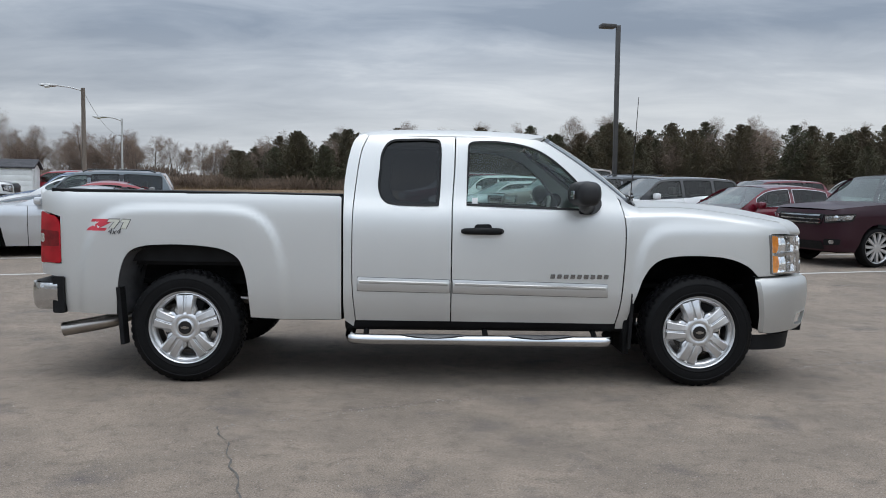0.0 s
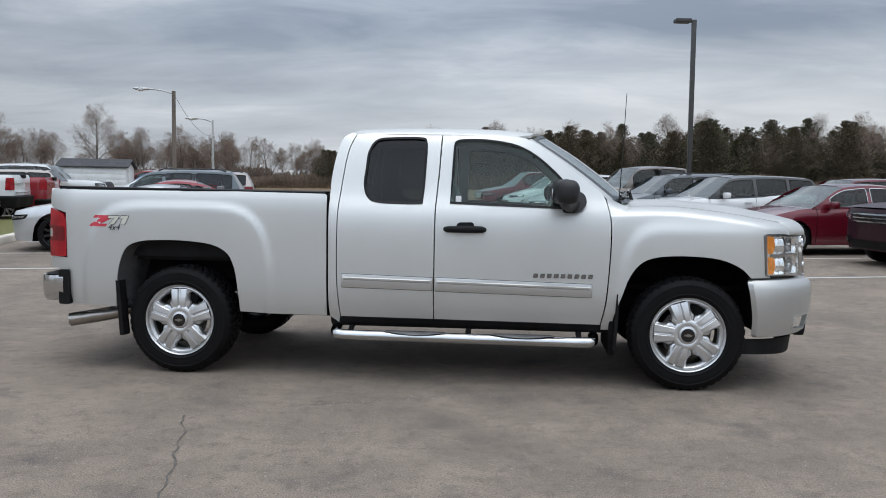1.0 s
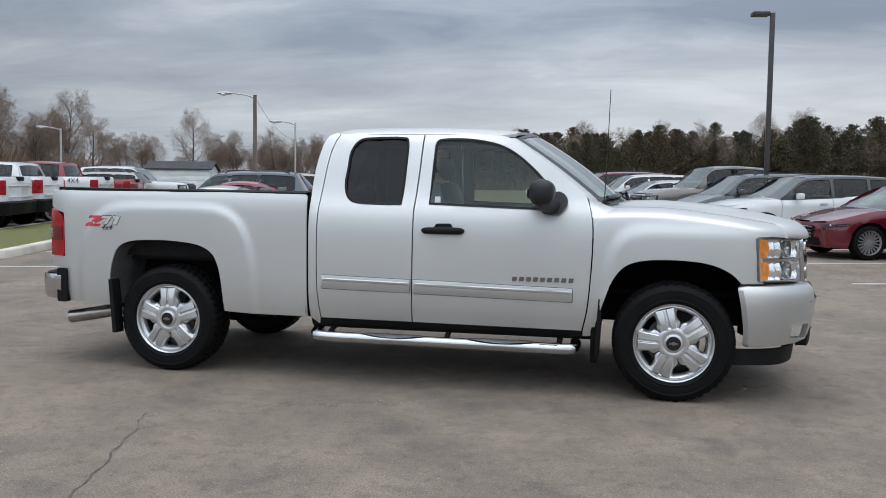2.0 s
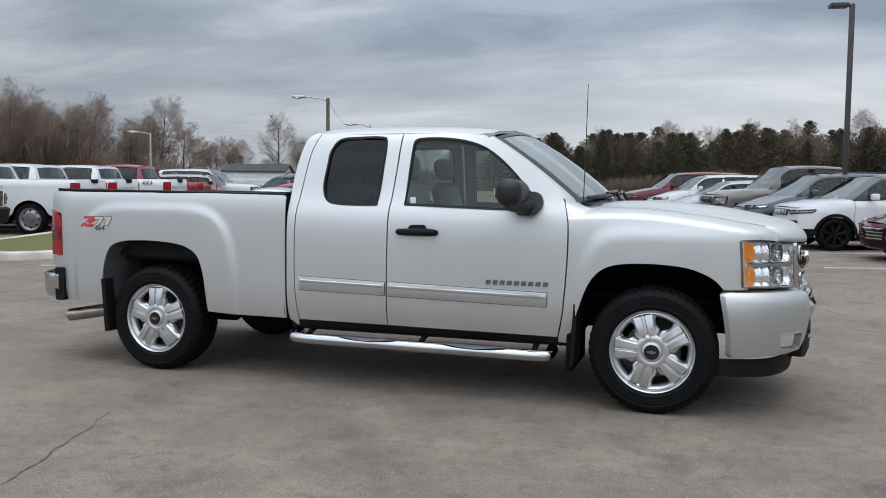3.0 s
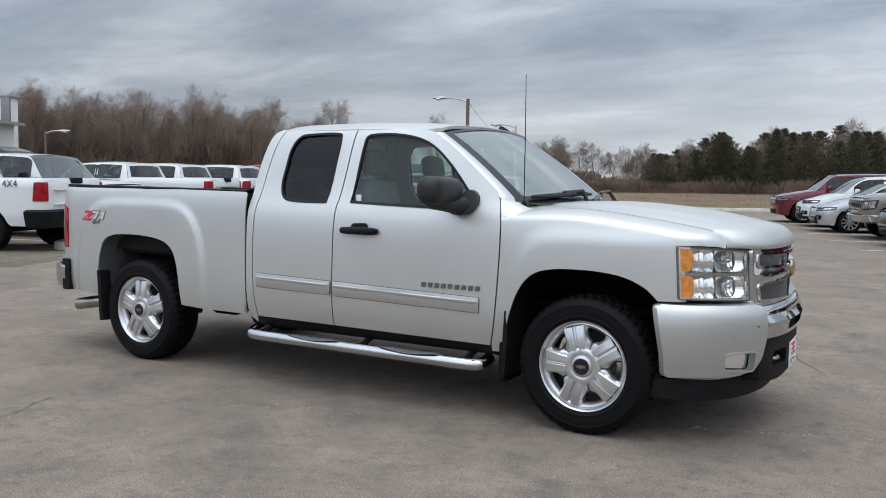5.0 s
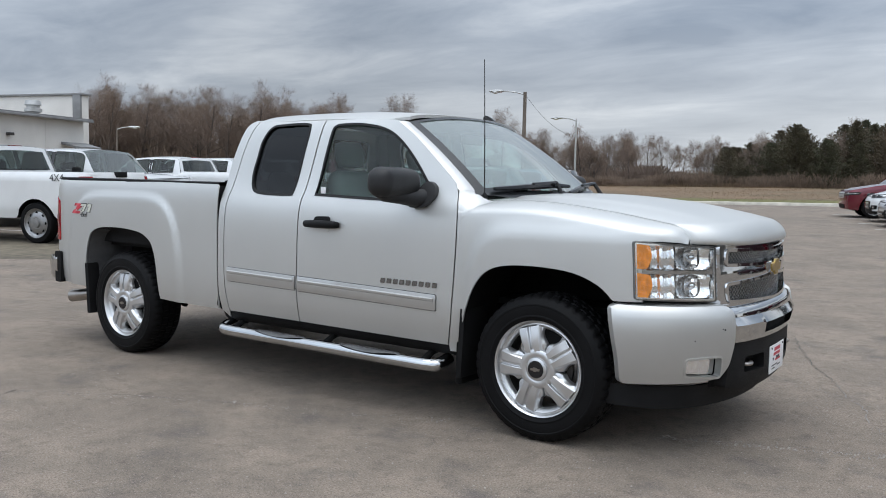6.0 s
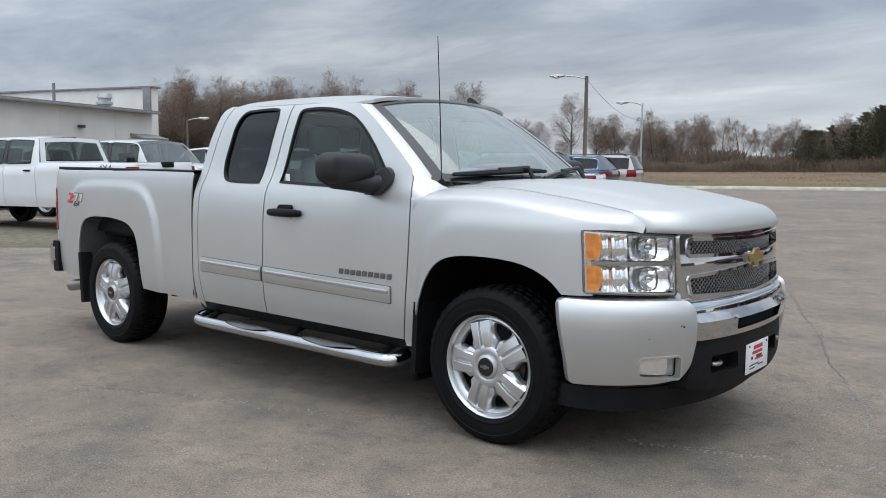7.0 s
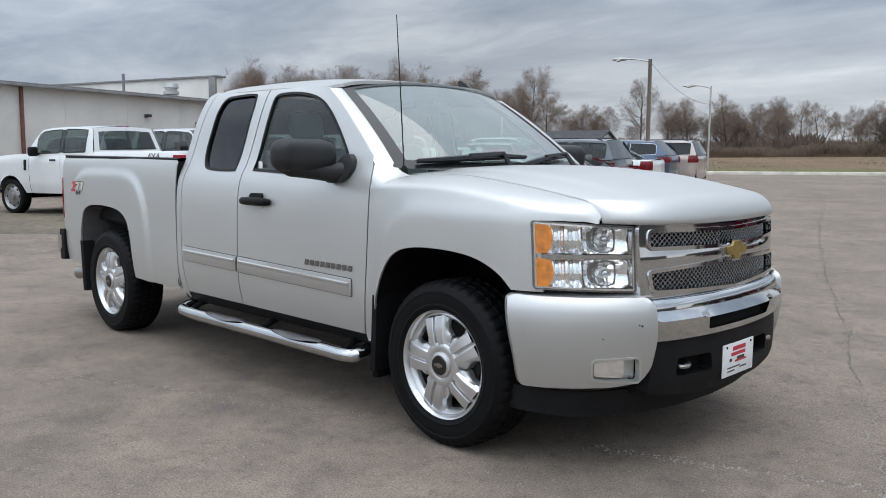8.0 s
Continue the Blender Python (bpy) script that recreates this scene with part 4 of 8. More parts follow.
extrude_poly(eb, rounded([(-0.098, 0.914), (-0.044, 0.914), (-0.036, 0.892), (0.036, 0.892), (0.044, 0.914), (0.098, 0.914), (0.108, 0.970), (0.052, 0.970), (0.044, 0.992), (-0.044, 0.992), (-0.052, 0.970), (-0.108, 0.970)], 0.004, 2), nose.fn(0.010), nose.fn(0.029))
part("emblem_rim", eb, CHROME, emblem)

for s in (1, -1):
    out = (0.7, -0.7 * s, 0)
    l0, l1 = nose.of(0.645), nose.of(0.944)
    lens = rounded([(l0, 0.800), (l1, 0.812), (l1, 1.096), (l0, 1.072)], 0.012)
    lamp = surf("headlamp", lens, nose.fn(-0.058, 0.06, 0.9, s), out, FACETS, truck, step=0.05, label="stacked clear headlamp with amber side lenses")
    part("headlamp_frame", surf_bm(shrink(lens, -0.003), nose.fn(-0.002, 0.06, 0.9, s), out, [shrink(lens, 0.002)], 0.05, (-0.03, s * 0.02, 0)), SMOKED, lamp)
    part("headlamp_bezel", surf_bm(shrink(lens, 0.004), nose.fn(-0.004, 0.06, 0.9, s), out, [shrink(lens, 0.011)], 0.05, (-0.03, s * 0.03, 0)), REFLECT, lamp)
    for z0, z1 in ((0.818, 0.934), (0.960, 1.078)):
        ao = rounded([(l1 - 0.062, z0), (l1 - 0.003, z0 + 0.004), (l1 - 0.003, z1 + 0.010), (l1 - 0.078, z1), (l1 - 0.088, (z0 + z1) / 2)], 0.016)
        surf("turn_lens", ao, nose.fn(-0.005, 0.06, 0.9, s), out, AMBER, lamp, step=0.03, flange=(-0.03, 0.03 * s, 0), label="amber turn signal lens")
        c, zc = l0 + 0.128, (z0 + z1) / 2

        def bowl(a, z):
            q = ((a - c) / 0.100) ** 2 + ((z - zc) / 0.062) ** 2
            facet = 0.0025 * abs(math.sin(math.pi * (a - c) / 0.026)) + 0.0018 * abs(math.sin(math.pi * (z - zc) / 0.024))
            return nose.fn(-0.066 + 0.046 * min(q, 1.25) ** 0.8 - facet, 0.06, 0.9, s)(a, z)
        surf("reflector_bowl", rounded([(c - 0.100, z0), (c + 0.092, z0), (c + 0.100, z1), (c - 0.100, z1)], 0.022, 4), bowl, out, REFLECT, lamp, step=0.009, sharp=24)
        for a0_, a1_, waves in ((l0 + 0.006, c - 0.104, 1), (c + 0.104, l1 - 0.080, 2)):
            fb = bmesh.new()
            add_grid(fb, [[nose.fn(-0.034 + 0.010 * math.cos(2 * math.pi * waves * k / 40) + 0.012 * math.sin((z - z0) * 30), 0.06, 0.9, s)(a0_ + (a1_ - a0_) * k / 40, z) for k in range(41)] for z in np.linspace(z0, z1, 9)])
            part("fluted_reflector", fb, REFLECT, lamp)
        bq = Vector(nose.fn(-0.040, 0.06, 0.9, s)(c, zc))
        nb = bmesh.new()
        bmesh.ops.create_uvsphere(nb, u_segments=12, v_segments=8, radius=0.016, matrix=Matrix.Translation(bq) @ Matrix.Diagonal((1.3, 1, 1, 1)))
        part("bulb_shield", nb, CHROME, lamp)
        ring = rounded([(c - 0.050, z0 + 0.004), (c + 0.050, z0 + 0.004), (c + 0.050, z1 - 0.004), (c - 0.050, z1 - 0.004)], 0.046, 6)
        part("bowl_ring", surf_bm(ring, nose.fn(-0.030, 0.06, 0.9, s), out, [shrink(ring, 0.0035)], 0.02, (-0.012, 0.012 * s, 0)), SMOKED, lamp)
    zb = bmesh.new()
    add_grid(zb, [[nose.fn(o, 0.06, 0.9, s)(a, z) for z, o in ((0.936, -0.06), (0.938, -0.010), (0.956, -0.010), (0.958, -0.06))] for a in np.linspace(l0 + 0.01, l1 - 0.012, 12)])
    part("lamp_divider", zb, CHROME, lamp)
    surf("lamp_cover", lens, nose.fn(0.003, 0.06, 0.9, s), out, CLEAR, lamp, step=0.05, label="clear lens cover").visible_shadow = False
    # painted bumper end with the fog lamp let in
    b0, b1 = bump.of(0.610), bump.a[-1] - 0.055
    f0, f1 = bump.of(0.655), bump.of(0.655) + 0.235
    fog = rounded([(f0 + 0.015, 0.418), (f1 - 0.005, 0.432), (f1, 0.520), (f0 + 0.03, 0.532)], 0.022)
    endo = rounded([(b0 + 0.055, 0.418), (b0 + 0.20, 0.398), (b1 - 0.058, 0.386), (b1 - 0.050, 0.51), (b1 - 0.004, 0.782), (b0 + 0.035, 0.782), (b0 + 0.004, 0.750), (b0 - 0.002, 0.60), (b0 + 0.012, 0.48)], 0.028)
    pw = table((0.36, -0.050), (0.42, -0.032), (0.50, -0.013), (0.60, 0.001), (0.67, 0.005), (0.72, 0.0), (0.762, -0.012), (0.785, -0.04))
    endcap = surf("bumper_end", endo, lambda a, z: bump.fn(pw(z), 0.0, 0.9, s)(a, z), out, BUMPER_PAINT, truck, [fog], 0.04, (-0.03, 0.02 * s, 0))
    surf("bumper_top", [(b0, 0), (b1, 0), (b1, 1), (b0, 1)], lambda a, t: bump.fn(-0.035 - 0.10 * t, 0, 0.9, s)(a, 0.783 + 0.008 * t), (0, 0, 1), BUMPER_PAINT, endcap, step=0.08)
    part("fog_rim", surf_bm(shrink(fog, -0.006), lambda a, z: bump.fn(pw(z) + 0.003, 0, 0.9, s)(a, z), out, [shrink(fog, 0.004)], 0.03, (-0.04, 0.03 * s, 0)), SILVER, endcap)
    surf("fog_recess", fog, lambda a, z: bump.fn(pw(z) - 0.055, 0, 0.9, s)(a, z), out, SILVER, endcap, step=0.06)
    surf("fog_lamp", rounded([(f0 + 0.09, 0.440), (f1 - 0.012, 0.446), (f1 - 0.010, 0.512), (f0 + 0.095, 0.520)], 0.015), lambda a, z: bump.fn(pw(z) - 0.012, 0, 0.9, s)(a, z), out, FACETS, endcap, step=0.03, flange=(-0.03, 0.02 * s, 0), label="clear rectangular fog lamp")
    # stone chips on the painted end
    for da, z, r in ((0.075, 0.668, 0.0055), (0.088, 0.672, 0.004), (0.24, 0.615, 0.0035)):
        chip = [(b0 + da + r * math.cos(k * 1.05) * (1.3 if k % 2 else 0.9), z + r * math.sin(k * 1.05)) for k in range(6)]
        surf("paint_chip", chip, lambda a, z: bump.fn(pw(z) + 0.0015, 0.0, 0.9, s)(a, z), out, BLACK_INK, endcap, step=0.05, label="small dark chip in the paint")
    # tow hook
    tube("tow_hook", spline([(2.60, -s * 0.37, 0.470), (2.74, -s * 0.375, 0.468), (2.775, -s * 0.40, 0.465), (2.765, -s * 0.435, 0.462), (2.73, -s * 0.44, 0.462), (2.66, -s * 0.435, 0.462)], 4), 0.012, BRUSHED, truck, 8, "bare steel tow hook")

# chrome bumper middle with its slot, black valance, air dam
bi = bump.of(0.618)
SLOT = rounded([(-0.295, 0.615), (0.295, 0.615), (0.31, 0.672), (-0.31, 0.672)], 0.012)
cw = table((0.590, -0.016), (0.62, -0.008), (0.685, 0.003), (0.700, -0.012), (0.715, -0.020), (0.735, -0.026), (0.762, -0.040), (0.772, -0.075))
mid = surf("front_bumper", rounded([(-bi, 0.592), (0, 0.586), (bi, 0.592), (bi, 0.722), (-bi, 0.722)], 0.004), lambda a, z: bump.fn(cw(z))(a, z), (1, 0, 0), CHROME, truck, [SLOT], 0.03, (-0.05, 0, 0), "chrome front bumper with a slot")
lip = bmesh.new()
add_grid(lip, [[bump.fn(o)(a, z) for z, o in ((0.719, -0.021), (0.735, -0.023), (0.750, -0.027), (0.760, -0.034), (0.767, -0.046), (0.771, -0.065), (0.774, -0.10), (0.775, -0.16))] for a in np.linspace(-bi, bi, 49)])
bmesh.ops.recalc_face_normals(lip, faces=lip.faces[:])
part("bumper_lip", lip, CHROME, mid)
surf("bumper_slot", SLOT, bump.fn(-0.04), (1, 0, 0), DARK, mid, step=0.1)
vi = bump.of(0.60)
vw = table((0.28, -0.10), (0.33, -0.05), (0.40, -0.03), (0.50, -0.028), (0.59, -0.032))
pocket = {s: rounded([(s * 0.30 - 0.075, 0.415), (s * 0.30 + 0.19, 0.425), (s * 0.30 + 0.18, 0.505), (s * 0.30 - 0.06, 0.50)][:: s], 0.02) for s in (1, -1)}
surf("front_valance", rounded([(-vi - 0.03, 0.36), (-0.3, 0.318), (0.3, 0.318), (vi + 0.03, 0.36), (vi + 0.005, 0.588), (-vi - 0.005, 0.588)], 0.02), lambda a, z: bump.fn(vw(z))(a, z), (1, 0, 0), BLACK, truck, [pocket[1], pocket[-1]], 0.045, (-0.06, 0, 0))
surf("valance_back", [(-0.72, 0.36), (0.72, 0.36), (0.72, 0.57), (-0.72, 0.57)], bump.fn(-0.085), (1, 0, 0), DARK, truck, step=0.1)
da = dam.a[-1]
surf("air_dam", [(-da, 0.262), (0, 0.240), (da, 0.262), (da, 0.37), (-da, 0.37)], dam.fn(0.0, -0.15, 0.3), (1, 0, 0), BLACK, truck, step=0.07, flange=(-0.02, 0, 0))
plate = box("front_plate", (2.802, -0.140, 0.358), (2.808, 0.172, 0.512), WHITE_PLASTIC, truck, 0.003, label="white dealer plate with red and black marks")
box("plate_frame", (2.770, -0.125, 0.365), (2.8018, 0.157, 0.505), BLACK, plate, 0.004)
for y0, y1, z0, z1, ink in ((-0.045, 0.085, 0.474, 0.494, RED_INK), (-0.060, 0.085, 0.450, 0.466, RED_INK), (0.0, 0.075, 0.428, 0.442, BLACK_INK), (-0.020, 0.095, 0.418, 0.428, RED_INK), (-0.075, -0.050, 0.425, 0.440, BLACK_INK), (-0.095, 0.035, 0.394, 0.400, BLACK_INK), (-0.095, -0.02, 0.378, 0.384, BLACK_INK), (0.03, 0.10, 0.385, 0.391, BLACK_INK)):
    box("plate_mark", (2.8082, y0, z0), (2.8090, y1, z1), ink, plate, 0)
for y in (-0.105, 0.138):
    tube("plate_screw", [(2.807, y, 0.497), (2.811, y, 0.497)], 0.006, BLACK, plate, 8)

# rear bumper, tailgate, bed box
rear = Plan([(2.985, 0), (2.98, 0.4), (2.955, 0.75), (2.925, 0.88), (2.865, 0.955), (2.77, 0.985), (2.66, 0.985)])


def rear_fn(off=0.0, s=1):
    def f(a, z):
        x, y = rear.at(a, off)
        return (-x, -s * y, z)
    return f


ra = rear.a[-1]
rc = rear.a[-1] - 0.085
rw = table((0.50, -0.03), (0.55, -0.004), (0.65, 0.0), (0.70, -0.006), (0.73, -0.03))
rb = surf("rear_bumper", rounded([(-rc, 0.512), (rc, 0.512), (rc, 0.700), (-rc, 0.700)], 0.02), lambda a, z: rear_fn(rw(z))(a, z), (-1, 0, 0), CHROME, truck, step=0.06, flange=(0.04, 0, 0), label="chrome rear bumper with black ends")
for s in (1, -1):
    surf("bumper_end_cap", rounded([(rc + 0.006, 0.490), (ra, 0.487), (ra, 0.745), (rc + 0.006, 0.745)], 0.015), lambda a, z: rear_fn(-0.004, s)(a, z), (0, -s, 0), BLACK, rb, step=0.05, flange=(0, 0.05 * s, 0))
surf("bumper_step", [(-rc, 0), (rc, 0), (rc, 1), (-rc, 1)], lambda a, t: rear_fn(-0.02 - 0.13 * t)(a, 0.705 + 0.03 * t), (0, 0, 1), BLACK, rb, step=0.1)
surf("tailgate", rounded([(-0.80, 0.76), (0.80, 0.76), (0.80, 1.345), (-0.80, 1.345)], 0.02), lambda y, z: (-2.872 - 0.02 * math.exp(-((z - 1.32) / 0.05) ** 2), y, z), (-1, 0, 0), SILVER, truck, step=0.12, flange=(0.05, 0, 0))
bb = bmesh.new()
for lo, hi in (((-2.80, -0.80, 0.82), (-0.75, 0.80, 0.85)), ((-2.80, -0.86, 0.85), (-0.75, -0.83, 1.335)), ((-2.80, 0.83, 0.85), (-0.75, 0.86, 1.335)), ((-0.78, -0.86, 0.6), (-0.745, 0.86, 1.325)), ((-2.80, -0.80, 0.78), (-2.76, 0.80, 1.335))):
    add_box(bb, lo, hi)
part("bed_box", bb, BLACK, truck, "black bed liner")
# the panel is blackened to stand for shade in the gap behind the cab
surf("bed_front_panel", rounded([(-0.955, 0.47), (0.955, 0.47), (0.958, 1.20), (0.935, 1.322), (-0.935, 1.322), (-0.958, 1.20)], 0.02), lambda y, z: (-0.735, y, z), (1, 0, 0), SEAL, truck, step=0.2, label="front panel of the bed, blackened for shade behind the cab")
# frame, axles, exhaust
for y in (-0.46, 0.46):
    box("frame_rail", (-2.75, y - 0.05, 0.46), (2.5, y + 0.05, 0.66), DARK, truck, 0.01)
# dark box over the rear axle added to block light in the wheel wells
for name, lo, hi, bev in (("floor_pan", (-0.70, -0.86, 0.385), (1.30, 0.86, 0.44), 0.0), ("underbody", (-2.5, -0.62, 0.665), (2.45, 0.62, 0.70), 0.0), ("engine_block", (1.2, -0.40, 0.705), (2.55, 0.40, 1.0), 0.02),
                          ("bed_floor_beam", (-2.45, -0.61, 0.705), (-1.15, 0.61, 0.815), 0.0), ("crossmember", (-2.30, -0.40, 0.30), (-2.20, 0.40, 0.45), 0.01), ("gearbox", (0.1, -0.30, 0.32), (1.1, 0.30, 0.38), 0.03), ("fuel_tank", (-1.85, -0.39, 0.36), (-0.75, 0.39, 0.60), 0.05)):
    box(name, lo, hi, DARK, truck, bev)
for x in (REAR_X, FRONT_X):
    ax = bmesh.new()
    add_tube(ax, [(x, -0.80, HUB_Z), (x, 0.80, HUB_Z)], 0.05, 12)
    add_tube(ax, [(x - 0.16, 0.0, HUB_Z), (x - 0.10, 0, HUB_Z), (x + 0.10, 0, HUB_Z), (x + 0.18, 0, HUB_Z)], [0.06, 0.15, 0.15, 0.06], 14)
    part("axle", ax, DARK, truck)
for s in (1, -1):
    tube("shock_absorber", [(-1.62, -s * 0.55, 0.35), (-1.45, -s * 0.52, 0.75)], 0.03, DARK, truck, 10)
ex = bmesh.new()
pth = spline([(-1.0, -0.45, 0.46), (-1.5, -0.55, 0.55), (-2.05, -0.62, 0.50), (-2.35, -0.72, 0.42), (-2.52, -0.79, 0.385), (-2.735, -0.835, 0.350)], 5)
add_tube(ex, pth, [0.036] * (len(pth) - 11) + [0.042] + [0.050] * 10, 20, cap=False)
add_tube(ex, [pth[-1].lerp(pth[-2], 0.9), pth[-1].lerp(pth[-2], 1.2)], 0.045, 16)
part("exhaust_tip", ex, BRUSHED, truck, "bright steel exhaust tip")
# hitch and undertray seen below the bed
tube("spare_wheel_tyre", [(-2.35 + 0.30 * math.cos(a), 0.30 * math.sin(a), 0.52) for a in np.linspace(0, 2 * math.pi, 25)], 0.09, DARK, truck, 10)

# wiper arms, antenna, roof fin
for y0, y1 in ((-0.70, 0.06), (-0.02, 0.62)):
    wb = bmesh.new()
    c = [Vector(screen(a, 0.02 + 0.075 * math.sin(k / 5 * 1.9))) + Vector((0.018, 0, 0.020)) for k, a in enumerate(np.linspace(y0 / 0.792, y1 / 0.792, 6))]
    add_tube(wb, c, [0.012, 0.017, 0.019, 0.019, 0.017, 0.011], 6)
    mid_p = c[2]
    add_tube(wb, [Vector((1.53, c[3].y + 0.12, 1.290)), c[3] + Vector((0.03, 0.08, 0.02)), mid_p + Vector((0.008, 0, 0.014))], [0.015, 0.013, 0.012], 6)
    part("wiper", wb, GLOSSBLACK, truck, "black wiper arm and blade")
am = tube("antenna_base", [(1.352, -0.772, 1.262), (1.352, -0.774, 1.30), (1.352, -0.776, 1.315)], [0.022, 0.018, 0.008], BLACK, truck, 10)
tube("antenna_mast", [(1.352, -0.776, 1.31), (1.366, -0.812, 1.69), (1.377, -0.848, 2.06)], [0.0036, 0.003, 0.0022], GLOSSBLACK, am, 6)
fin = bmesh.new()
extrude_poly(fin, [(0.575, 1.805), (0.745, 1.785), (0.70, 1.815), (0.655, 1.848), (0.615, 1.872), (0.588, 1.874)], lambda x, z: (x, 0.43 - 0.018, z), lambda x, z: (x, 0.43 + 0.018, z))
bmesh.ops.bevel(fin, geom=fin.edges[:], offset=0.008, segments=2, affect="EDGES")
part("roof_antenna_fin", fin, GLOSSBLACK, truck, "black antenna fin")

# decal on the bed sides: a slanted red block, silver shapes and the drive mark
for s in (1, -1):
    bedside = [c for c in truck.children if c.name.startswith("bed_side")][0 if s == 1 else 1]
    def on(pts, mat, name, proud=0.002):
        return surf(name, pts, on_side(s, proud), (0, -s, 0), mat, bedside, step=0.03)
    on([(-2.505, 1.070), (-2.366, 1.070), (-2.352, 1.090), (-2.402, 1.090), (-2.318, 1.132), (-2.300, 1.132), (-2.284, 1.152), (-2.460, 1.152), (-2.474, 1.132), (-2.408, 1.132), (-2.492, 1.088)], RED_INK, "decal_red")
    for shape in ([(-2.340, 1.150), (-2.262, 1.150), (-2.270, 1.134), (-2.306, 1.086), (-2.340, 1.086), (-2.300, 1.132), (-2.350, 1.132)], [(-2.246, 1.150), (-2.190, 1.150), (-2.222, 1.086), (-2.258, 1.086), (-2.236, 1.132), (-2.258, 1.132)]):
        on([tuple(q) for q in shrink(shape, -0.0055)], BLACK_INK, "decal_outline", 0.0022)
        on(shape, SILVER_INK, "decal_silver", 0.0032)
    txt = bpy.data.curves.new("drive_mark", "FONT")
    txt.body, txt.size, txt.extrude, txt.shear = "4x4", 0.060, 0.0006, 0.35
    txt.materials.append(BLACK_INK)
    tob = new("drive_mark", txt)
    tob.parent = bedside
    w = side_w(-2.27, 1.06) + 0.004
    tob.matrix_basis = Matrix.Translation((-2.352 if s == 1 else -2.245, -s * w, 1.046)) @ Matrix(((s, 0, 0, 0), (0, 0, -s, 0), (0, 1, 0, 0), (0, 0, 0, 1)))

# wheels
TYRE = [(0.255, -0.118), (0.262, -0.130), (0.276, -0.134), (0.280, -0.1375), (0.286, -0.1375), (0.290, -0.1355), (0.320, -0.1385), (0.338, -0.1365), (0.342, -0.1390), (0.350, -0.1375), (0.354, -0.1335), (0.375, -0.123), (0.388, -0.109), (0.3945, -0.092), (0.397, -0.062), (0.389, -0.060), (0.389, -0.052), (0.398, -0.050), (0.398, -0.006), (0.388, -0.004), (0.388, 0.004), (0.398, 0.006), (0.398, 0.050), (0.389, 0.052), (0.389, 0.060), (0.397, 0.062), (0.3945, 0.092), (0.388, 0.109), (0.375, 0.123), (0.350, 0.134), (0.300, 0.138), (0.255, 0.120)]


def tread(i, j):
    """Grooves across the shoulders and the middle blocks of the tread."""
    if i in (12, 13, 14):
        return -0.009 if j % 4 == 0 else 0.0
    if i in (25, 26, 27):
        return -0.009 if j % 4 == 2 else 0.0
    if i in (17, 18):
        return -0.010 if j % 4 == 1 else 0.0
    if i in (21, 22):
        return -0.010 if j % 4 == 3 else 0.0
    return 0.0


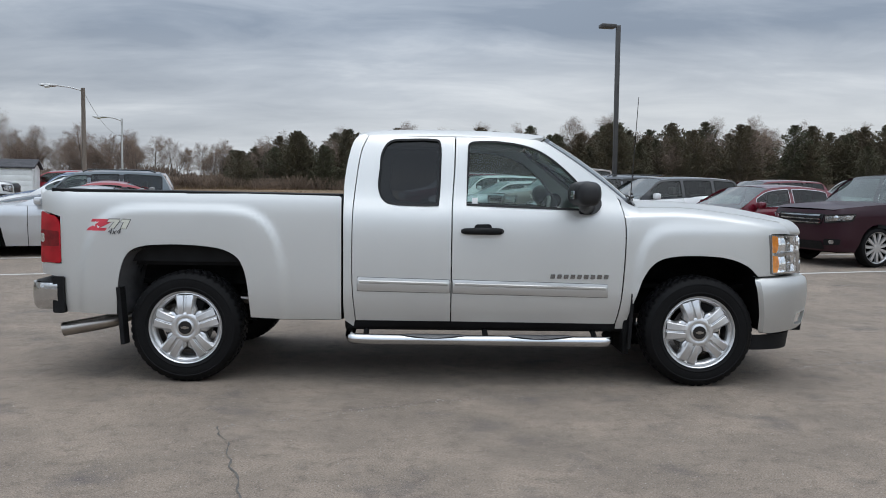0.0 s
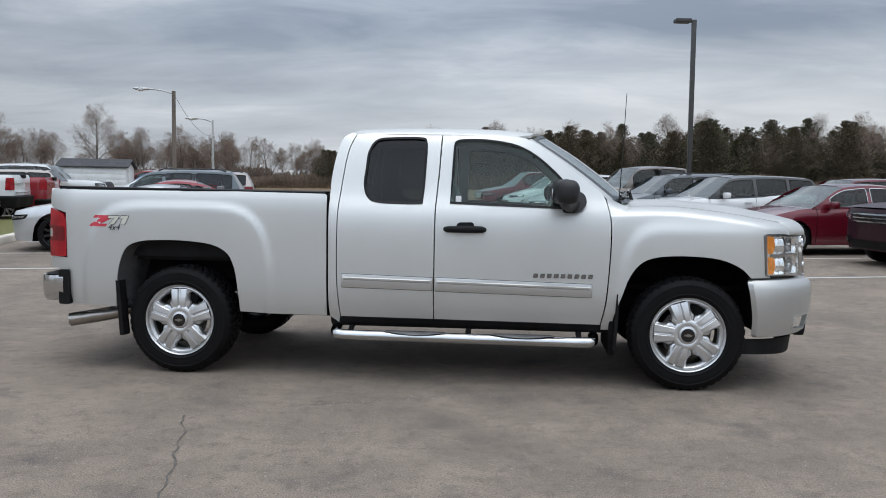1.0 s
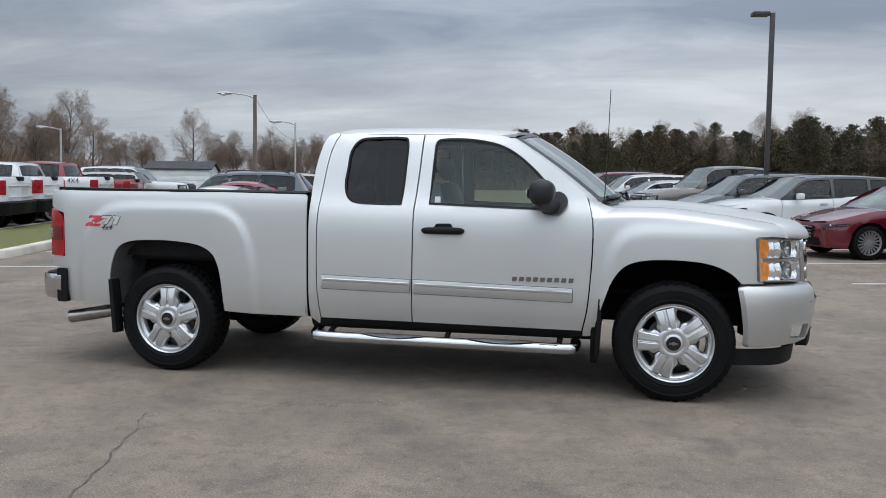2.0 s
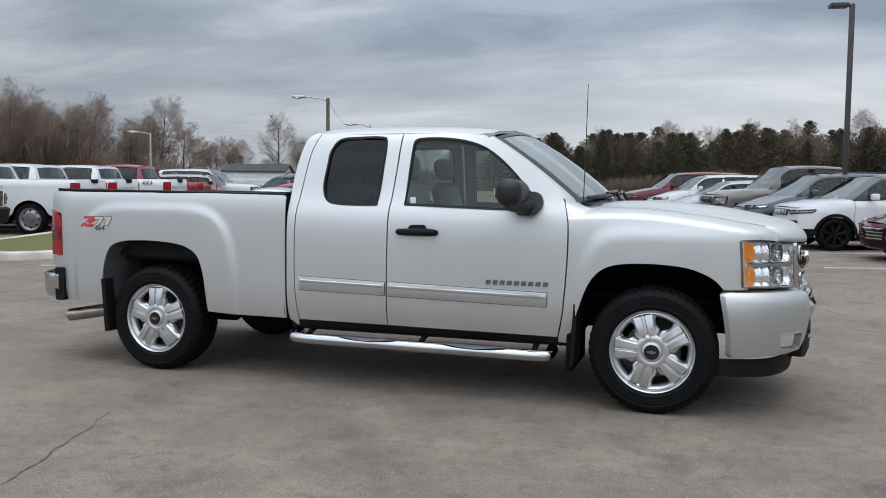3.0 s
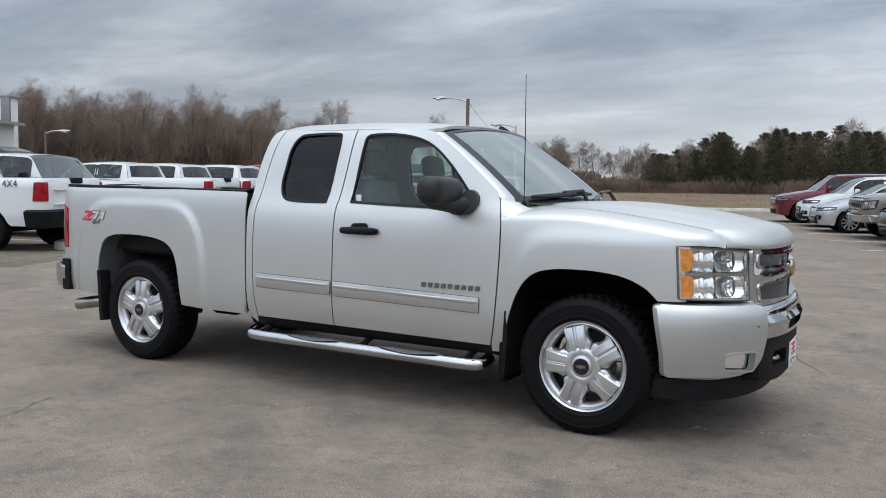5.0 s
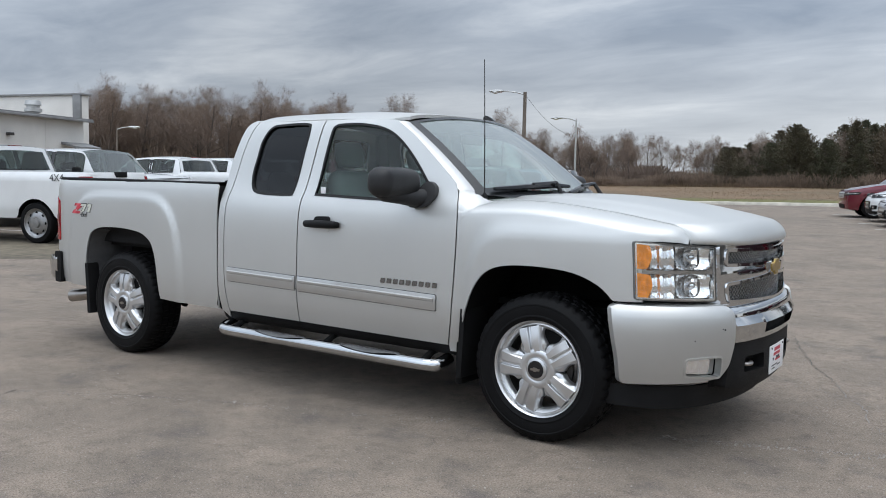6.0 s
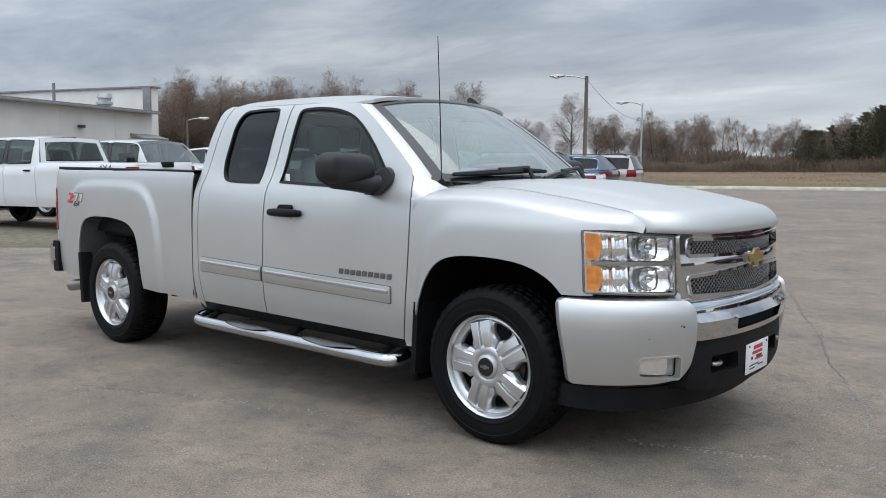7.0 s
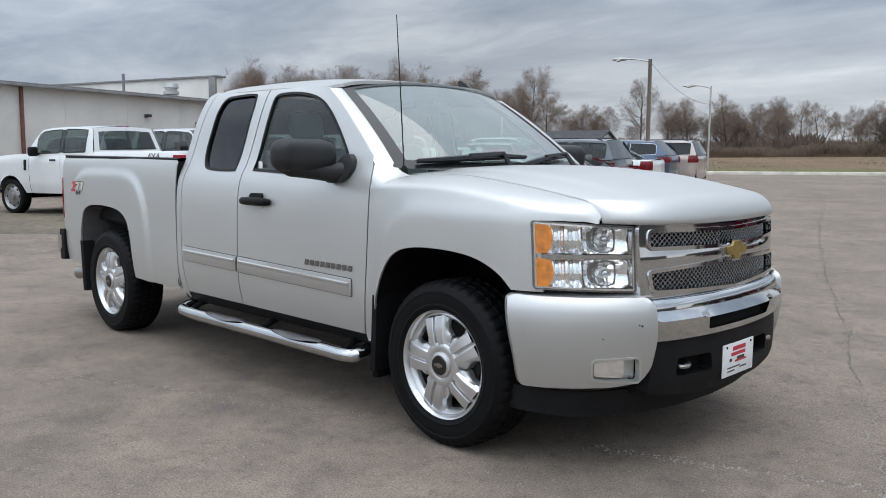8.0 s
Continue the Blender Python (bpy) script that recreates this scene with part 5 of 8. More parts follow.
def alloy_wheel(m, turn):
    """One wheel with its outer face towards -y of m."""
    hub = new("wheel")
    hub.parent = truck
    hub.matrix_basis = m
    ty = part("tyre", lathe(bmesh.new(), TYRE, 176, tread), RUBBER, hub, "black all-terrain tyre", sharp=30)
    rim = part("rim", lathe(bmesh.new(), [(0.212, -0.066), (0.216, -0.080), (0.222, -0.094), (0.236, -0.104), (0.242, -0.102), (0.248, -0.114), (0.254, -0.126), (0.258, -0.128), (0.262, -0.120), (0.258, -0.108)], 80), ALLOY, hub, "bright five-spoke alloy rim")
    # the barrel's dark tone stands for brake dust and for shade behind the spokes
    part("barrel", lathe(bmesh.new(), [(0.238, 0.10), (0.225, 0.08), (0.214, 0.0), (0.212, -0.064)], 56), DISC, rim, "inside of the rim, dark with brake dust and painted shade")
    for k in range(5):
        a = radians(turn + 72 * k)
        sp = bmesh.new()
        rows = []
        for t in np.linspace(0, 1, 10):
            r = 0.070 + (0.226 - 0.070) * t
            g = 0.046 + 0.021 * t
            w = g + 0.008 + 0.018 * max(0, t - 0.75) / 0.25 + 0.020 * math.exp(-((t - 0.30) / 0.16) ** 2)
            d = -0.118 - 0.006 * math.sin(math.pi * t) + 0.014 * t * t
            half = [(w, d + 0.060), (w, d + 0.024), (w - 0.004, d + 0.016), (g + 0.004, d + 0.011), (g - 0.002, d - 0.001), (g - 0.008, d - 0.006), (0.013, d - 0.008), (0.010, d - 0.006), (0.007, d + 0.007), (0.002, d + 0.009)]
            prof = [(-q, y) for q, y in half] + [(q, y) for q, y in half[::-1]]
            rows.append([(r * math.cos(a) - q * math.sin(a), y, r * math.sin(a) + q * math.cos(a)) for q, y in prof])
        add_grid(sp, rows)
        bmesh.ops.recalc_face_normals(sp, faces=sp.faces[:])
        part("spoke", sp, ALLOY, rim, sharp=25)
    part("hub_cap", lathe(bmesh.new(), [(0.108, -0.095), (0.105, -0.122), (0.098, -0.1275), (0.070, -0.1285), (0.062, -0.124), (0.060, -0.132), (0.052, -0.137), (0.001, -0.139)], 40), ALLOY, rim)
    part("cap_disc", lathe(bmesh.new(), [(0.047, -0.1375), (0.044, -0.1425), (0.001, -0.1435)], 32), GLOSSBLACK, rim, "black wheel centre cap")
    kb = bmesh.new()
    extrude_poly(kb, [(-0.026, -0.006), (-0.010, -0.006), (-0.008, -0.011), (0.008, -0.011), (0.010, -0.006), (0.026, -0.006), (0.028, 0.006), (0.012, 0.006), (0.010, 0.011), (-0.010, 0.011), (-0.012, 0.006), (-0.028, 0.006)], lambda x, z: (x, -0.1435, z), lambda x, z: (x, -0.1452, z))
    part("cap_mark", kb, BRUSHED, rim)
    part("brake_disc", lathe(bmesh.new(), [(0.06, -0.02), (0.17, -0.02), (0.172, -0.03), (0.172, -0.046), (0.10, -0.048), (0.095, -0.08), (0.001, -0.082)], 40), DISC, hub)
    cb = add_box(bmesh.new(), (-0.06, -0.075, -0.04), (0.06, 0.02, 0.04), 0.012)
    bmesh.ops.transform(cb, matrix=pose(0, 0, 0, 0, 20, 0) @ Matrix.Translation((0.0, 0, 0.17)), verts=cb.verts[:])
    part("caliper", cb, DARK, hub)
    return hub


alloy_wheel(pose(REAR_X, -0.834, HUB_Z), 92)
alloy_wheel(pose(FRONT_X, -0.846, HUB_Z), 106)
alloy_wheel(pose(REAR_X, 0.826, HUB_Z, 0, 0, 180), 40)
alloy_wheel(pose(FRONT_X, 0.826, HUB_Z, 0, 0, 180), 70)

# inside the cab: seats, dash, wheel


def seat(x, y, w, back_h, head, name):
    sb = add_box(bmesh.new(), (x - 0.26, y - w, 0.72), (x + 0.28, y + w, 0.90), 0.05, 3)
    so = part(name, sb, LEATHER, truck, "grey leather seat")
    bk = add_box(bmesh.new(), (-0.075, -w, 0), (0.075, w, back_h), 0.07, 4)
    for v in bk.verts:
        v.co.y *= 1.0 - 0.22 * max(0.0, v.co.z / back_h - 0.55) / 0.45
    bmesh.ops.transform(bk, matrix=pose(x - 0.27, y, 0.84, 0, -14, 0), verts=bk.verts[:])
    part("backrest", bk, LEATHER, so)
    for hy in head:
        hb = add_box(bmesh.new(), (-0.055, -0.122, 0), (0.055, 0.122, 0.18), 0.05, 3)
        bmesh.ops.transform(hb, matrix=pose(x - 0.27, y + hy, 0.84, 0, -12, 0) @ Matrix.Translation((0.0, 0, back_h + 0.02)), verts=hb.verts[:])
        part("headrest", hb, LEATHER, so)


seat(0.43, -0.41, 0.24, 0.62, (0,), "front_seat")
seat(0.43, 0.41, 0.24, 0.62, (0,), "front_seat")
seat(-0.32, 0.0, 0.66, 0.40, (-0.38, 0.38), "rear_bench")
db = bmesh.new()
add_grid(db, [[(x, y, z - 0.05 * (abs(y) / 0.75) ** 4) for x, z in ((1.48, 1.24), (1.30, 1.265), (1.12, 1.255), (1.05, 1.20), (1.06, 1.0), (1.12, 0.80))] for y in np.linspace(-0.80, 0.80, 17)])
part("dashboard", db, TRIM, truck, "dark grey dashboard")
sw = tube("steering_wheel", [(0.86 + 0.07 * math.sin(a), 0.42 + 0.19 * math.cos(a), 1.16 + 0.18 * math.sin(a)) for a in np.linspace(0, 2 * math.pi, 33)], 0.016, TRIM, truck, 8)
box("wheel_spoke", (0.85, 0.26, 1.135), (0.875, 0.58, 1.185), TRIM, sw, 0.01)
tube("steering_column", [(0.87, 0.42, 1.16), (1.10, 0.42, 1.06)], 0.035, TRIM, sw, 8)
box("cab_floor", (-0.68, -0.84, 0.50), (1.2, 0.84, 0.53), TRIM, truck, 0)
box("console", (0.35, -0.10, 0.55), (1.06, 0.10, 0.92), TRIM, truck, 0.03)
mb = add_box(bmesh.new(), (0.74, -0.13, 1.635), (0.77, 0.13, 1.70), 0.012)
part("interior_mirror", mb, TRIM, truck)
box("window_sticker", (0.195, -0.8975, 1.288), (0.235, -0.8955, 1.330), WHITE_PLASTIC, truck, 0, label="small white service sticker inside the glass")

# ---- the lot ----
UX, UY = math.cos(radians(16.5)), math.sin(radians(16.5))   # along a parking stall
VX, VY = -UY, UX                                            # along a row of stalls


def lot(a, b):
    """World x, y from lot coordinates: a along the stalls, b along the rows."""
    return a * UX + b * VX, a * UY + b * VY


def sheet(name, xs, ys, lift, mat, **tags):
    bm = bmesh.new()
    add_grid(bm, [[(*lot(a, b), ground_z(lot(a, b)[1]) + lift) for a in xs] for b in ys])
    bmesh.ops.recalc_face_normals(bm, faces=bm.faces[:])
    if sum(f.normal.z for f in bm.faces) < 0:
        bmesh.ops.reverse_faces(bm, faces=bm.faces[:])
    ob = part(name, bm, mat)
    return tagged(ob, kind="structure", **tags)


def spread(lo, hi, n, power=1.0):
    return [lo + (hi - lo) * (i / n) ** power for i in range(n + 1)]


FAR_B = 36.6          # the kerb at the end of the lot
sheet("ground", spread(-900, 900, 40), spread(-300, 900, 120), -0.06, EARTH, label="brown earth and rough grass running to the horizon", category="ground")
sheet("asphalt_lot", spread(-60, 70, 60), spread(-60, FAR_B, 80), 0.0, ASPHALT, label="worn grey asphalt parking lot with cracks", category="asphalt")
sheet("verge", spread(-60, 70, 40), spread(FAR_B + 0.15, FAR_B + 5.0, 8), 0.136, LAWN, label="green strip of grass along the kerb", category="grass")
sheet("field", spread(-260, 260, 60), spread(FAR_B + 0.15, 170, 80), 0.13, FIELD, label="dry brown and green grass field behind the lot", category="field")

# ---- parked vehicles ----


def simple_wheel(parent, x, y, r, w, side, rim_mat, spokes, rim_r=1.0):
    hub = new("wheel")
    hub.parent = parent
    hub.matrix_basis = pose(x, y, r, 0, 0, 0 if side < 0 else 180)
    k = r / 0.36 * rim_r
    part("tyre", lathe(bmesh.new(), [(0.25 * k, -w * 0.44), (0.27 * k, -w * 0.52), (r * 0.93, -w * 0.49), (r - 0.004, -w * 0.36), (r, 0), (r - 0.004, w * 0.36), (r * 0.92, w * 0.5), (0.24 * k, w * 0.45)], 36), RUBBER, hub)
    rb = lathe(bmesh.new(), [(0.236 * k, -w * 0.30), (0.240 * k, -w * 0.38), (0.250 * k, -w * 0.46), (0.258 * k, -w * 0.47)], 36)
    lathe(rb, [(0.065 * k, -w * 0.30), (0.06 * k, -w * 0.44), (0.001, -w * 0.46)], 16)
    if rim_mat.name.startswith("grey_steel"):
        lathe(rb, [(0.240 * k, -w * 0.36), (0.205 * k, -w * 0.26), (0.165 * k, -w * 0.36), (0.105 * k, -w * 0.44), (0.085 * k, -w * 0.42), (0.080 * k, -w * 0.56), (0.001, -w * 0.58)], 32)
        for i in range(8):
            a = 2 * math.pi * i / 8
            hb_ = lathe(bmesh.new(), [(0.026 * k, 0.0), (0.022 * k, -0.004), (0.001, -0.003)], 10)
            bmesh.ops.transform(hb_, matrix=Matrix.Translation((0.182 * k * math.cos(a), -w * 0.325, 0.182 * k * math.sin(a))), verts=hb_.verts[:])
            part("wheel_hole", hb_, DARK, hub)
    for i in range(0 if rim_mat.name.startswith("grey_steel") else spokes):
        a = 2 * math.pi * i / spokes + 0.2
        ww = (0.42 if spokes > 6 else 0.62) / spokes * k
        rows = [[(q * math.cos(a) - e * math.sin(a), d, q * math.sin(a) + e * math.cos(a)) for e, d in ((-ww * (0.5 + q), -w * 0.26), (-ww * (0.4 + q), -w * 0.42), (ww * (0.4 + q), -w * 0.42), (ww * (0.5 + q), -w * 0.26))] for q in (0.055 * k, 0.14 * k, 0.235 * k)]
        add_grid(rb, rows)
    part("rim", rb, rim_mat, hub)
    part("brake_disc", lathe(bmesh.new(), [(0.001, -0.02), (0.15 * k, -0.02), (0.152 * k, 0.0), (0.235 * k, 0.0), (0.238 * k, -w * 0.32)], 24), DARK, hub)


def vehicle(name, label, category, m, body, L, W, H, wb, foh, r, sill, nose_z, cowl_z, belt_z, beltr_z, ax, rx0, rx1, rb, tail_z, windows, doors, style="suv", roof_mat=None, rim_mat=None, spokes=10,
            lamp=(0.55, 0.72, 0.30), grille=(0.48, 0.74, 0.55), grille_mat=None, tail=(0.75, 1.0, 0.16), cladding=None, end_r=0.42, bumper=None, bars=0, group="", rails=False, chrome_line=False, front_in=0.05, chin=0.0, bumper_mat=None, slots=0, fogs=None, amber=0.0, frame_mat=None, rim_r=1.0):
    """A parked vehicle that heads along +x of m. Distances are from the nose backwards, heights from the ground."""
    car = empty(name, m, label=label, category=category, group=group)
    h = L / 2
    hw = W / 2
    plan = Plan([(h, 0), (h - front_in * 0.5, hw * 0.35), (h - front_in * 1.6, hw * 0.62), (h - end_r * 0.42, hw * 0.84), (h - end_r, hw * 0.955), (h - end_r * 2.2, hw * 0.995), (0.4, hw), (-0.6, hw), (-h + end_r * 2.0, hw * 0.99), (-h + end_r * 0.75, hw * 0.95), (-h + end_r * 0.22, hw * 0.84), (-h + 0.04, hw * 0.55), (-h, 0)])
    total = plan.a[-1]
    arcs = np.linspace(0, total, 260)
    xs = [plan.at(a)[0] for a in arcs]

    def arc_of(d):
        """The arc at distance d behind the nose, along the side."""
        return float(np.interp(d, [h - x for x in xs], arcs))

    # top line of the lower body
    if style == "pickup":
        top = table((0, nose_z), (0.25, nose_z + 0.06), (ax, cowl_z), (ax + 0.2, belt_z), (rb - 0.01, beltr_z), (rb + 0.04, tail_z), (L, tail_z))
    elif style == "sedan":
        top = table((0, nose_z), (0.3, nose_z + 0.07), (ax, cowl_z), (ax + 0.25, belt_z), (rb - 0.3, beltr_z), (L - 0.05, tail_z), (L, tail_z - 0.03))
    else:
        top = table((0, nose_z), (0.3, nose_z + 0.06), (ax, cowl_z), (ax + 0.25, belt_z), (rb - 0.3, beltr_z), (L - 0.1, beltr_z), (L, beltr_z - 0.02))
    wx = (h - foh, h - foh - wb)
    R = r * 1.17

    def bottom(x, d):
        z = sill
        if d < 0.4 or d > L - 0.4:
            z = sill + 0.02
        for c in wx:
            if abs(x - c) < R:
                z = max(z, r + math.sqrt(R * R - (x - c) ** 2))
        return z

    def skin(off=0.0, s=1):
        def f(a, z):
            x, y = plan.at(a)
            t = top(h - x)
            e = off - 0.055 * (1 - step01(0, 0.11, t - z)) ** 1.5 - 0.05 * (1 - step01(sill - 0.02, sill + 0.22, z)) - 0.012 * math.sin(math.pi * min(max((z - sill) / (t - sill + 1e-6), 0), 1)) ** 6 * 0 
            x, y = plan.at(a, e)
            return (x, -s * y, z)
        return f

    cuts = [0.0] + [arc_of(d) for d in doors] + [total]
    names = ["front_body"] + ["door"] * (len(doors) - 1) + ["rear_body"] if len(doors) > 1 else ["front_body", "rear_body"]
    for s in (1, -1):
        for nm, a0, a1 in zip(names, cuts, cuts[1:]):
            aa = np.linspace(a0 + (0.006 if a0 > 0 else 0), a1 - (0.006 if a1 < total else 0), max(8, int((a1 - a0) / 0.06)))
            low_pts, high_pts = [], []
            for a in aa:
                x = plan.at(a)[0]
                low_pts.append(Vector((a, bottom(x, h - x))))
                high_pts.append(Vector((a, max(top(h - x), bottom(x, h - x) + 0.02))))
            p = surf(nm, low_pts + high_pts[::-1], skin(0, s), (0, -s, 0) if nm == "door" else ((0.4, -s, 0) if nm[0] == "f" else (-0.4, -s, 0)), body, car, step=0.11, flange=(0, s * 0.03, 0) if nm == "door" else None)
            if nm == "door":
                hx = a1 - 0.22
                zh = top(h - plan.at(hx)[0]) - 0.13
                surf("handle", rounded([(hx - 0.10, zh), (hx + 0.09, zh), (hx + 0.09, zh + 0.035), (hx - 0.10, zh + 0.035)], 0.012), skin(0.02, s), (0, -s, 0), CHROME if chrome_line else BLACK if style == "pickup" and rim_mat else body, p, step=0.06, flange=(0, s * 0.02, 0))
        if cladding:
            for a0, a1 in ((arc_of(foh + R + 0.03), arc_of(foh + wb - R - 0.03)),):
                surf("sill_cladding", [(a0, sill - 0.02), (a1, sill - 0.02), (a1, sill + cladding), (a0, sill + cladding)], skin(0.012, s), (0, -s, 0), BLACK, car, step=0.12)
            for c in wx:
                ab = bmesh.new()
                rows = []
                for k in range(19):
                    t = math.pi * k / 18
                    rows.append([])
                    for q in (R - 0.01, R + 0.055):
                        x, z = c + q * math.cos(t), r * 0.92 + q * math.sin(t)
                        rows[-1].append(skin(0.012, s)(arc_of(h - x), max(z, sill - 0.02)))
                add_grid(ab, rows)
                part("arch_trim", ab, BLACK, car)
        if style == "pickup" and rim_mat:
            va = arc_of(doors[0] - 0.12)
            surf("fender_vent", rounded([(va - 0.05, belt_z - 0.34), (va + 0.03, belt_z - 0.34), (va + 0.05, belt_z - 0.10), (va - 0.03, belt_z - 0.10)], 0.02), skin(0.010, s), (0, -s, 0), BLACK, car, step=0.05, flange=(0, s * 0.01, 0))
        # lamps
        l0, l1, lw = lamp
        a0 = plan.of(hw * 0.98 * (1 - lw) if lw < 1 else 0)
        a1 = arc_of(end_r * 1.15)
        lo = rounded([(a0, l0), (a1, l0 + 0.05), (a1 + 0.06, l1), (a0, l1 - 0.03)], 0.03)
        hl = surf("headlamp", lo, skin(0.012, s), (1, -s, 0), GLOSSBLACK, car, step=0.07, flange=(-0.03, 0.02 * s, 0), label="clear headlamp")
        surf("lamp_inner", shrink(lo, 0.028), skin(0.016, s), (1, -s, 0), CARLAMP, hl, step=0.09)
        if amber:
            surf("amber_lens", rounded([(a1 - amber * 0.6, l0 + 0.065), (a1 - 0.01, l0 + 0.075), (a1 + 0.02, l1 - 0.035), (a1 - amber * 0.6, l1 - 0.045)], 0.01), skin(0.019, s), (1, -s, 0), AMBER, hl, step=0.06)
        lm = (a0 * 0.55 + a1 * 0.45, (l0 + l1) / 2 + 0.01)
        bw = lathe(bmesh.new(), [((l1 - l0) * 0.24, 0.0), ((l1 - l0) * 0.20, 0.006), (0.001, 0.008)], 14)
        q0, q1 = Vector(skin(0.020, s)(lm[0], lm[1])), Vector(skin(0.06, s)(lm[0], lm[1]))
        bmesh.ops.transform(bw, matrix=Matrix.Translation(q0) @ (q1 - q0).to_track_quat("Y", "Z").to_matrix().to_4x4(), verts=bw.verts[:])
        part("lamp_bowl", bw, CHROME, hl)
        if fogs:
            f0, f1, fy = fogs
            fa = plan.of(hw * fy)
            fg = surf("fog_pocket", rounded([(fa - 0.16, f0), (fa + 0.14, f0 + 0.02), (fa + 0.16, f1), (fa - 0.14, f1)], 0.03), skin(0.014, s), (1, -s, 0), BLACK, car, step=0.07)
            surf("fog_lamp", rounded([(fa - 0.045, (f0 + f1) / 2 - 0.03), (fa + 0.045, (f0 + f1) / 2 - 0.03), (fa + 0.045, (f0 + f1) / 2 + 0.04), (fa - 0.045, (f0 + f1) / 2 + 0.04)], 0.025), skin(0.018, s), (1, -s, 0), CARLAMP, fg, step=0.05)
        t0, t1, tw = tail
        ta1 = arc_of(L - end_r * 0.26)
        ta0 = ta1 - (0.20 if style == "pickup" else 0.30)
        surf("tail_lamp", rounded([(ta0, t0), (ta1 + tw * 0.6, t0), (ta1 + tw * 0.6, t1), (ta0 + 0.04, t1)], 0.02), skin(0.014, s), (-1, -s, 0), REDLENS if style == "pickup" else DARKRED, car, step=0.07, flange=(0.03, 0.02 * s, 0), label="red tail lamp")
        # cabin side with its windows
        roof_line = table((ax, cowl_z), (rx0, H - 0.085), ((rx0 * 2 + rx1) / 3, H - 0.045), ((rx0 + rx1) / 2, H - 0.04), (rx1, H - 0.075), (rb, beltr_z))
        gh = {"pickup": 0.78}.get(style, 0.74)

        def cabin(off=0.0):
            def f(d, z):
                t = (z - belt_z) / (H - belt_z)
                y = hw * (0.955 - (0.955 - gh) * min(max(t, 0), 1) ** 1.25) + off
                return (h - d, -s * y, z)
            return f

        ds = np.linspace(ax + 0.02, rb - 0.005, 46)
        belt = lambda d: float(np.interp(d, (ax, ax + 0.25, rb), (cowl_z, belt_z, beltr_z))) - 0.012
        outline = [Vector((d, belt(d))) for d in ds] + [Vector((d, max(roof_line(d), belt(d) + 0.012))) for d in ds[::-1]]
        holes = []
        for d0, d1 in windows:
            dd = np.linspace(d0, d1, 16)
            lo_, hi_ = [], []
            for d in dd:
                b, t = belt(d) + 0.045, roof_line(d) - 0.055
                if t - b > 0.05:
                    lo_.append(Vector((d, b)))
                    hi_.append(Vector((d, t)))
            holes.append(rounded([(p.x, p.y) for p in lo_ + hi_[::-1]], 0.03, 2))
        side = surf("cabin_side", outline, cabin(), (0, -s, 0), roof_mat or body, car, holes, 0.10)
        for hole in holes:
            surf("side_window", hole, cabin(-0.008), (0, -s, 0), DOOR_TINT if style == "pickup" or hole is holes[0] else CAR_GLASS, side, step=0.14, label="tinted side window").visible_shadow = False
            part("window_trim", surf_bm(shrink(hole, -0.010), cabin(0.004), (0, -s, 0), [shrink(hole, 0.002)], 0.12), CHROME if chrome_line else SEAL, side)
        for (d0, d1), (e0, e1) in zip(windows, windows[1:]):
            pz0, pz1 = belt((d1 + e0) / 2) + 0.05, roof_line((d1 + e0) / 2) - 0.062
            if e0 - d1 < 0.2 and pz1 - pz0 > 0.1 and not roof_mat:
                surf("pillar_trim", [(d1 + 0.004, pz0), (e0 - 0.004, pz0), (e0 - 0.004, pz1), (d1 + 0.004, pz1)], cabin(0.003), (0, -s, 0), GLOSSBLACK, side, step=0.2)
        if rails:
            tube("roof_rail", [(h - rx0 - 0.15, -s * hw * 0.66, H - 0.045), (h - rx0 - 0.28, -s * hw * 0.66, H + 0.01), (h - rx1 + 0.25, -s * hw * 0.66, H + 0.005), (h - rx1 + 0.1, -s * hw * 0.66, H - 0.05)], 0.016, GLOSSBLACK if not chrome_line else CHROME, car, 6)
        # mirror
        mb = add_box(bmesh.new(), (-0.06, -0.10, -0.07), (0.07, 0.10, 0.07), 0.035, 2)
        mx = h - ax - 0.42
        sc = 1.5 if style == "pickup" else 1.0
        bmesh.ops.transform(mb, matrix=Matrix.Translation((mx, -s * (hw + 0.09), belt_z + 0.08)) @ Matrix.Diagonal((1, 1, sc, 1)), verts=mb.verts[:])
        add_tube(mb, [(mx, -s * (hw - 0.06), belt_z + 0.02), (mx, -s * (hw + 0.06), belt_z + 0.05)], 0.03, 6)
        part("door_mirror", mb, BLACK if style == "pickup" else body, car)
        for c in wx:
            simple_wheel(car, c, -s * (hw - 0.125), r, 0.23, -s, rim_mat or ALLOY, spokes, rim_r)
    # roof, screens, hood, tail
    rt = bmesh.new()
    rows = []
    for d in np.linspace(rx0, rx1, 12):
        z = roof_line(d)
        rows.append([(h - d, y * hw * gh * 1.006, z + 0.045 * (1 - abs(y) ** 2.2)) for y in np.linspace(-1, 1, 13)])
    add_grid(rt, rows)
    part("roof", rt, roof_mat or body, car)

    def screen_bm(d0, z0, d1, z1, k0, k1, bow, t0=0.0, t1=1.0, narrow=1.0, push=0.0):
        bm = bmesh.new()
        rows = []
        for t in np.linspace(t0, t1, 7):
            rows.append([(h - (d0 + (d1 - d0) * t) + bow * (1 - y * y) * (1 - 0.4 * t) + push, y * narrow * hw * (k0 + (k1 - k0) * t), z0 + (z1 - z0) * t + 0.035 * (1 - y * y) * t) for y in np.linspace(-1, 1, 11)])
        add_grid(bm, rows)
        return bm
    part("windshield", screen_bm(ax - 0.02, cowl_z - 0.01, rx0, roof_line(rx0), 0.93, gh, 0.07), CAR_SCREEN, car).visible_shadow = False
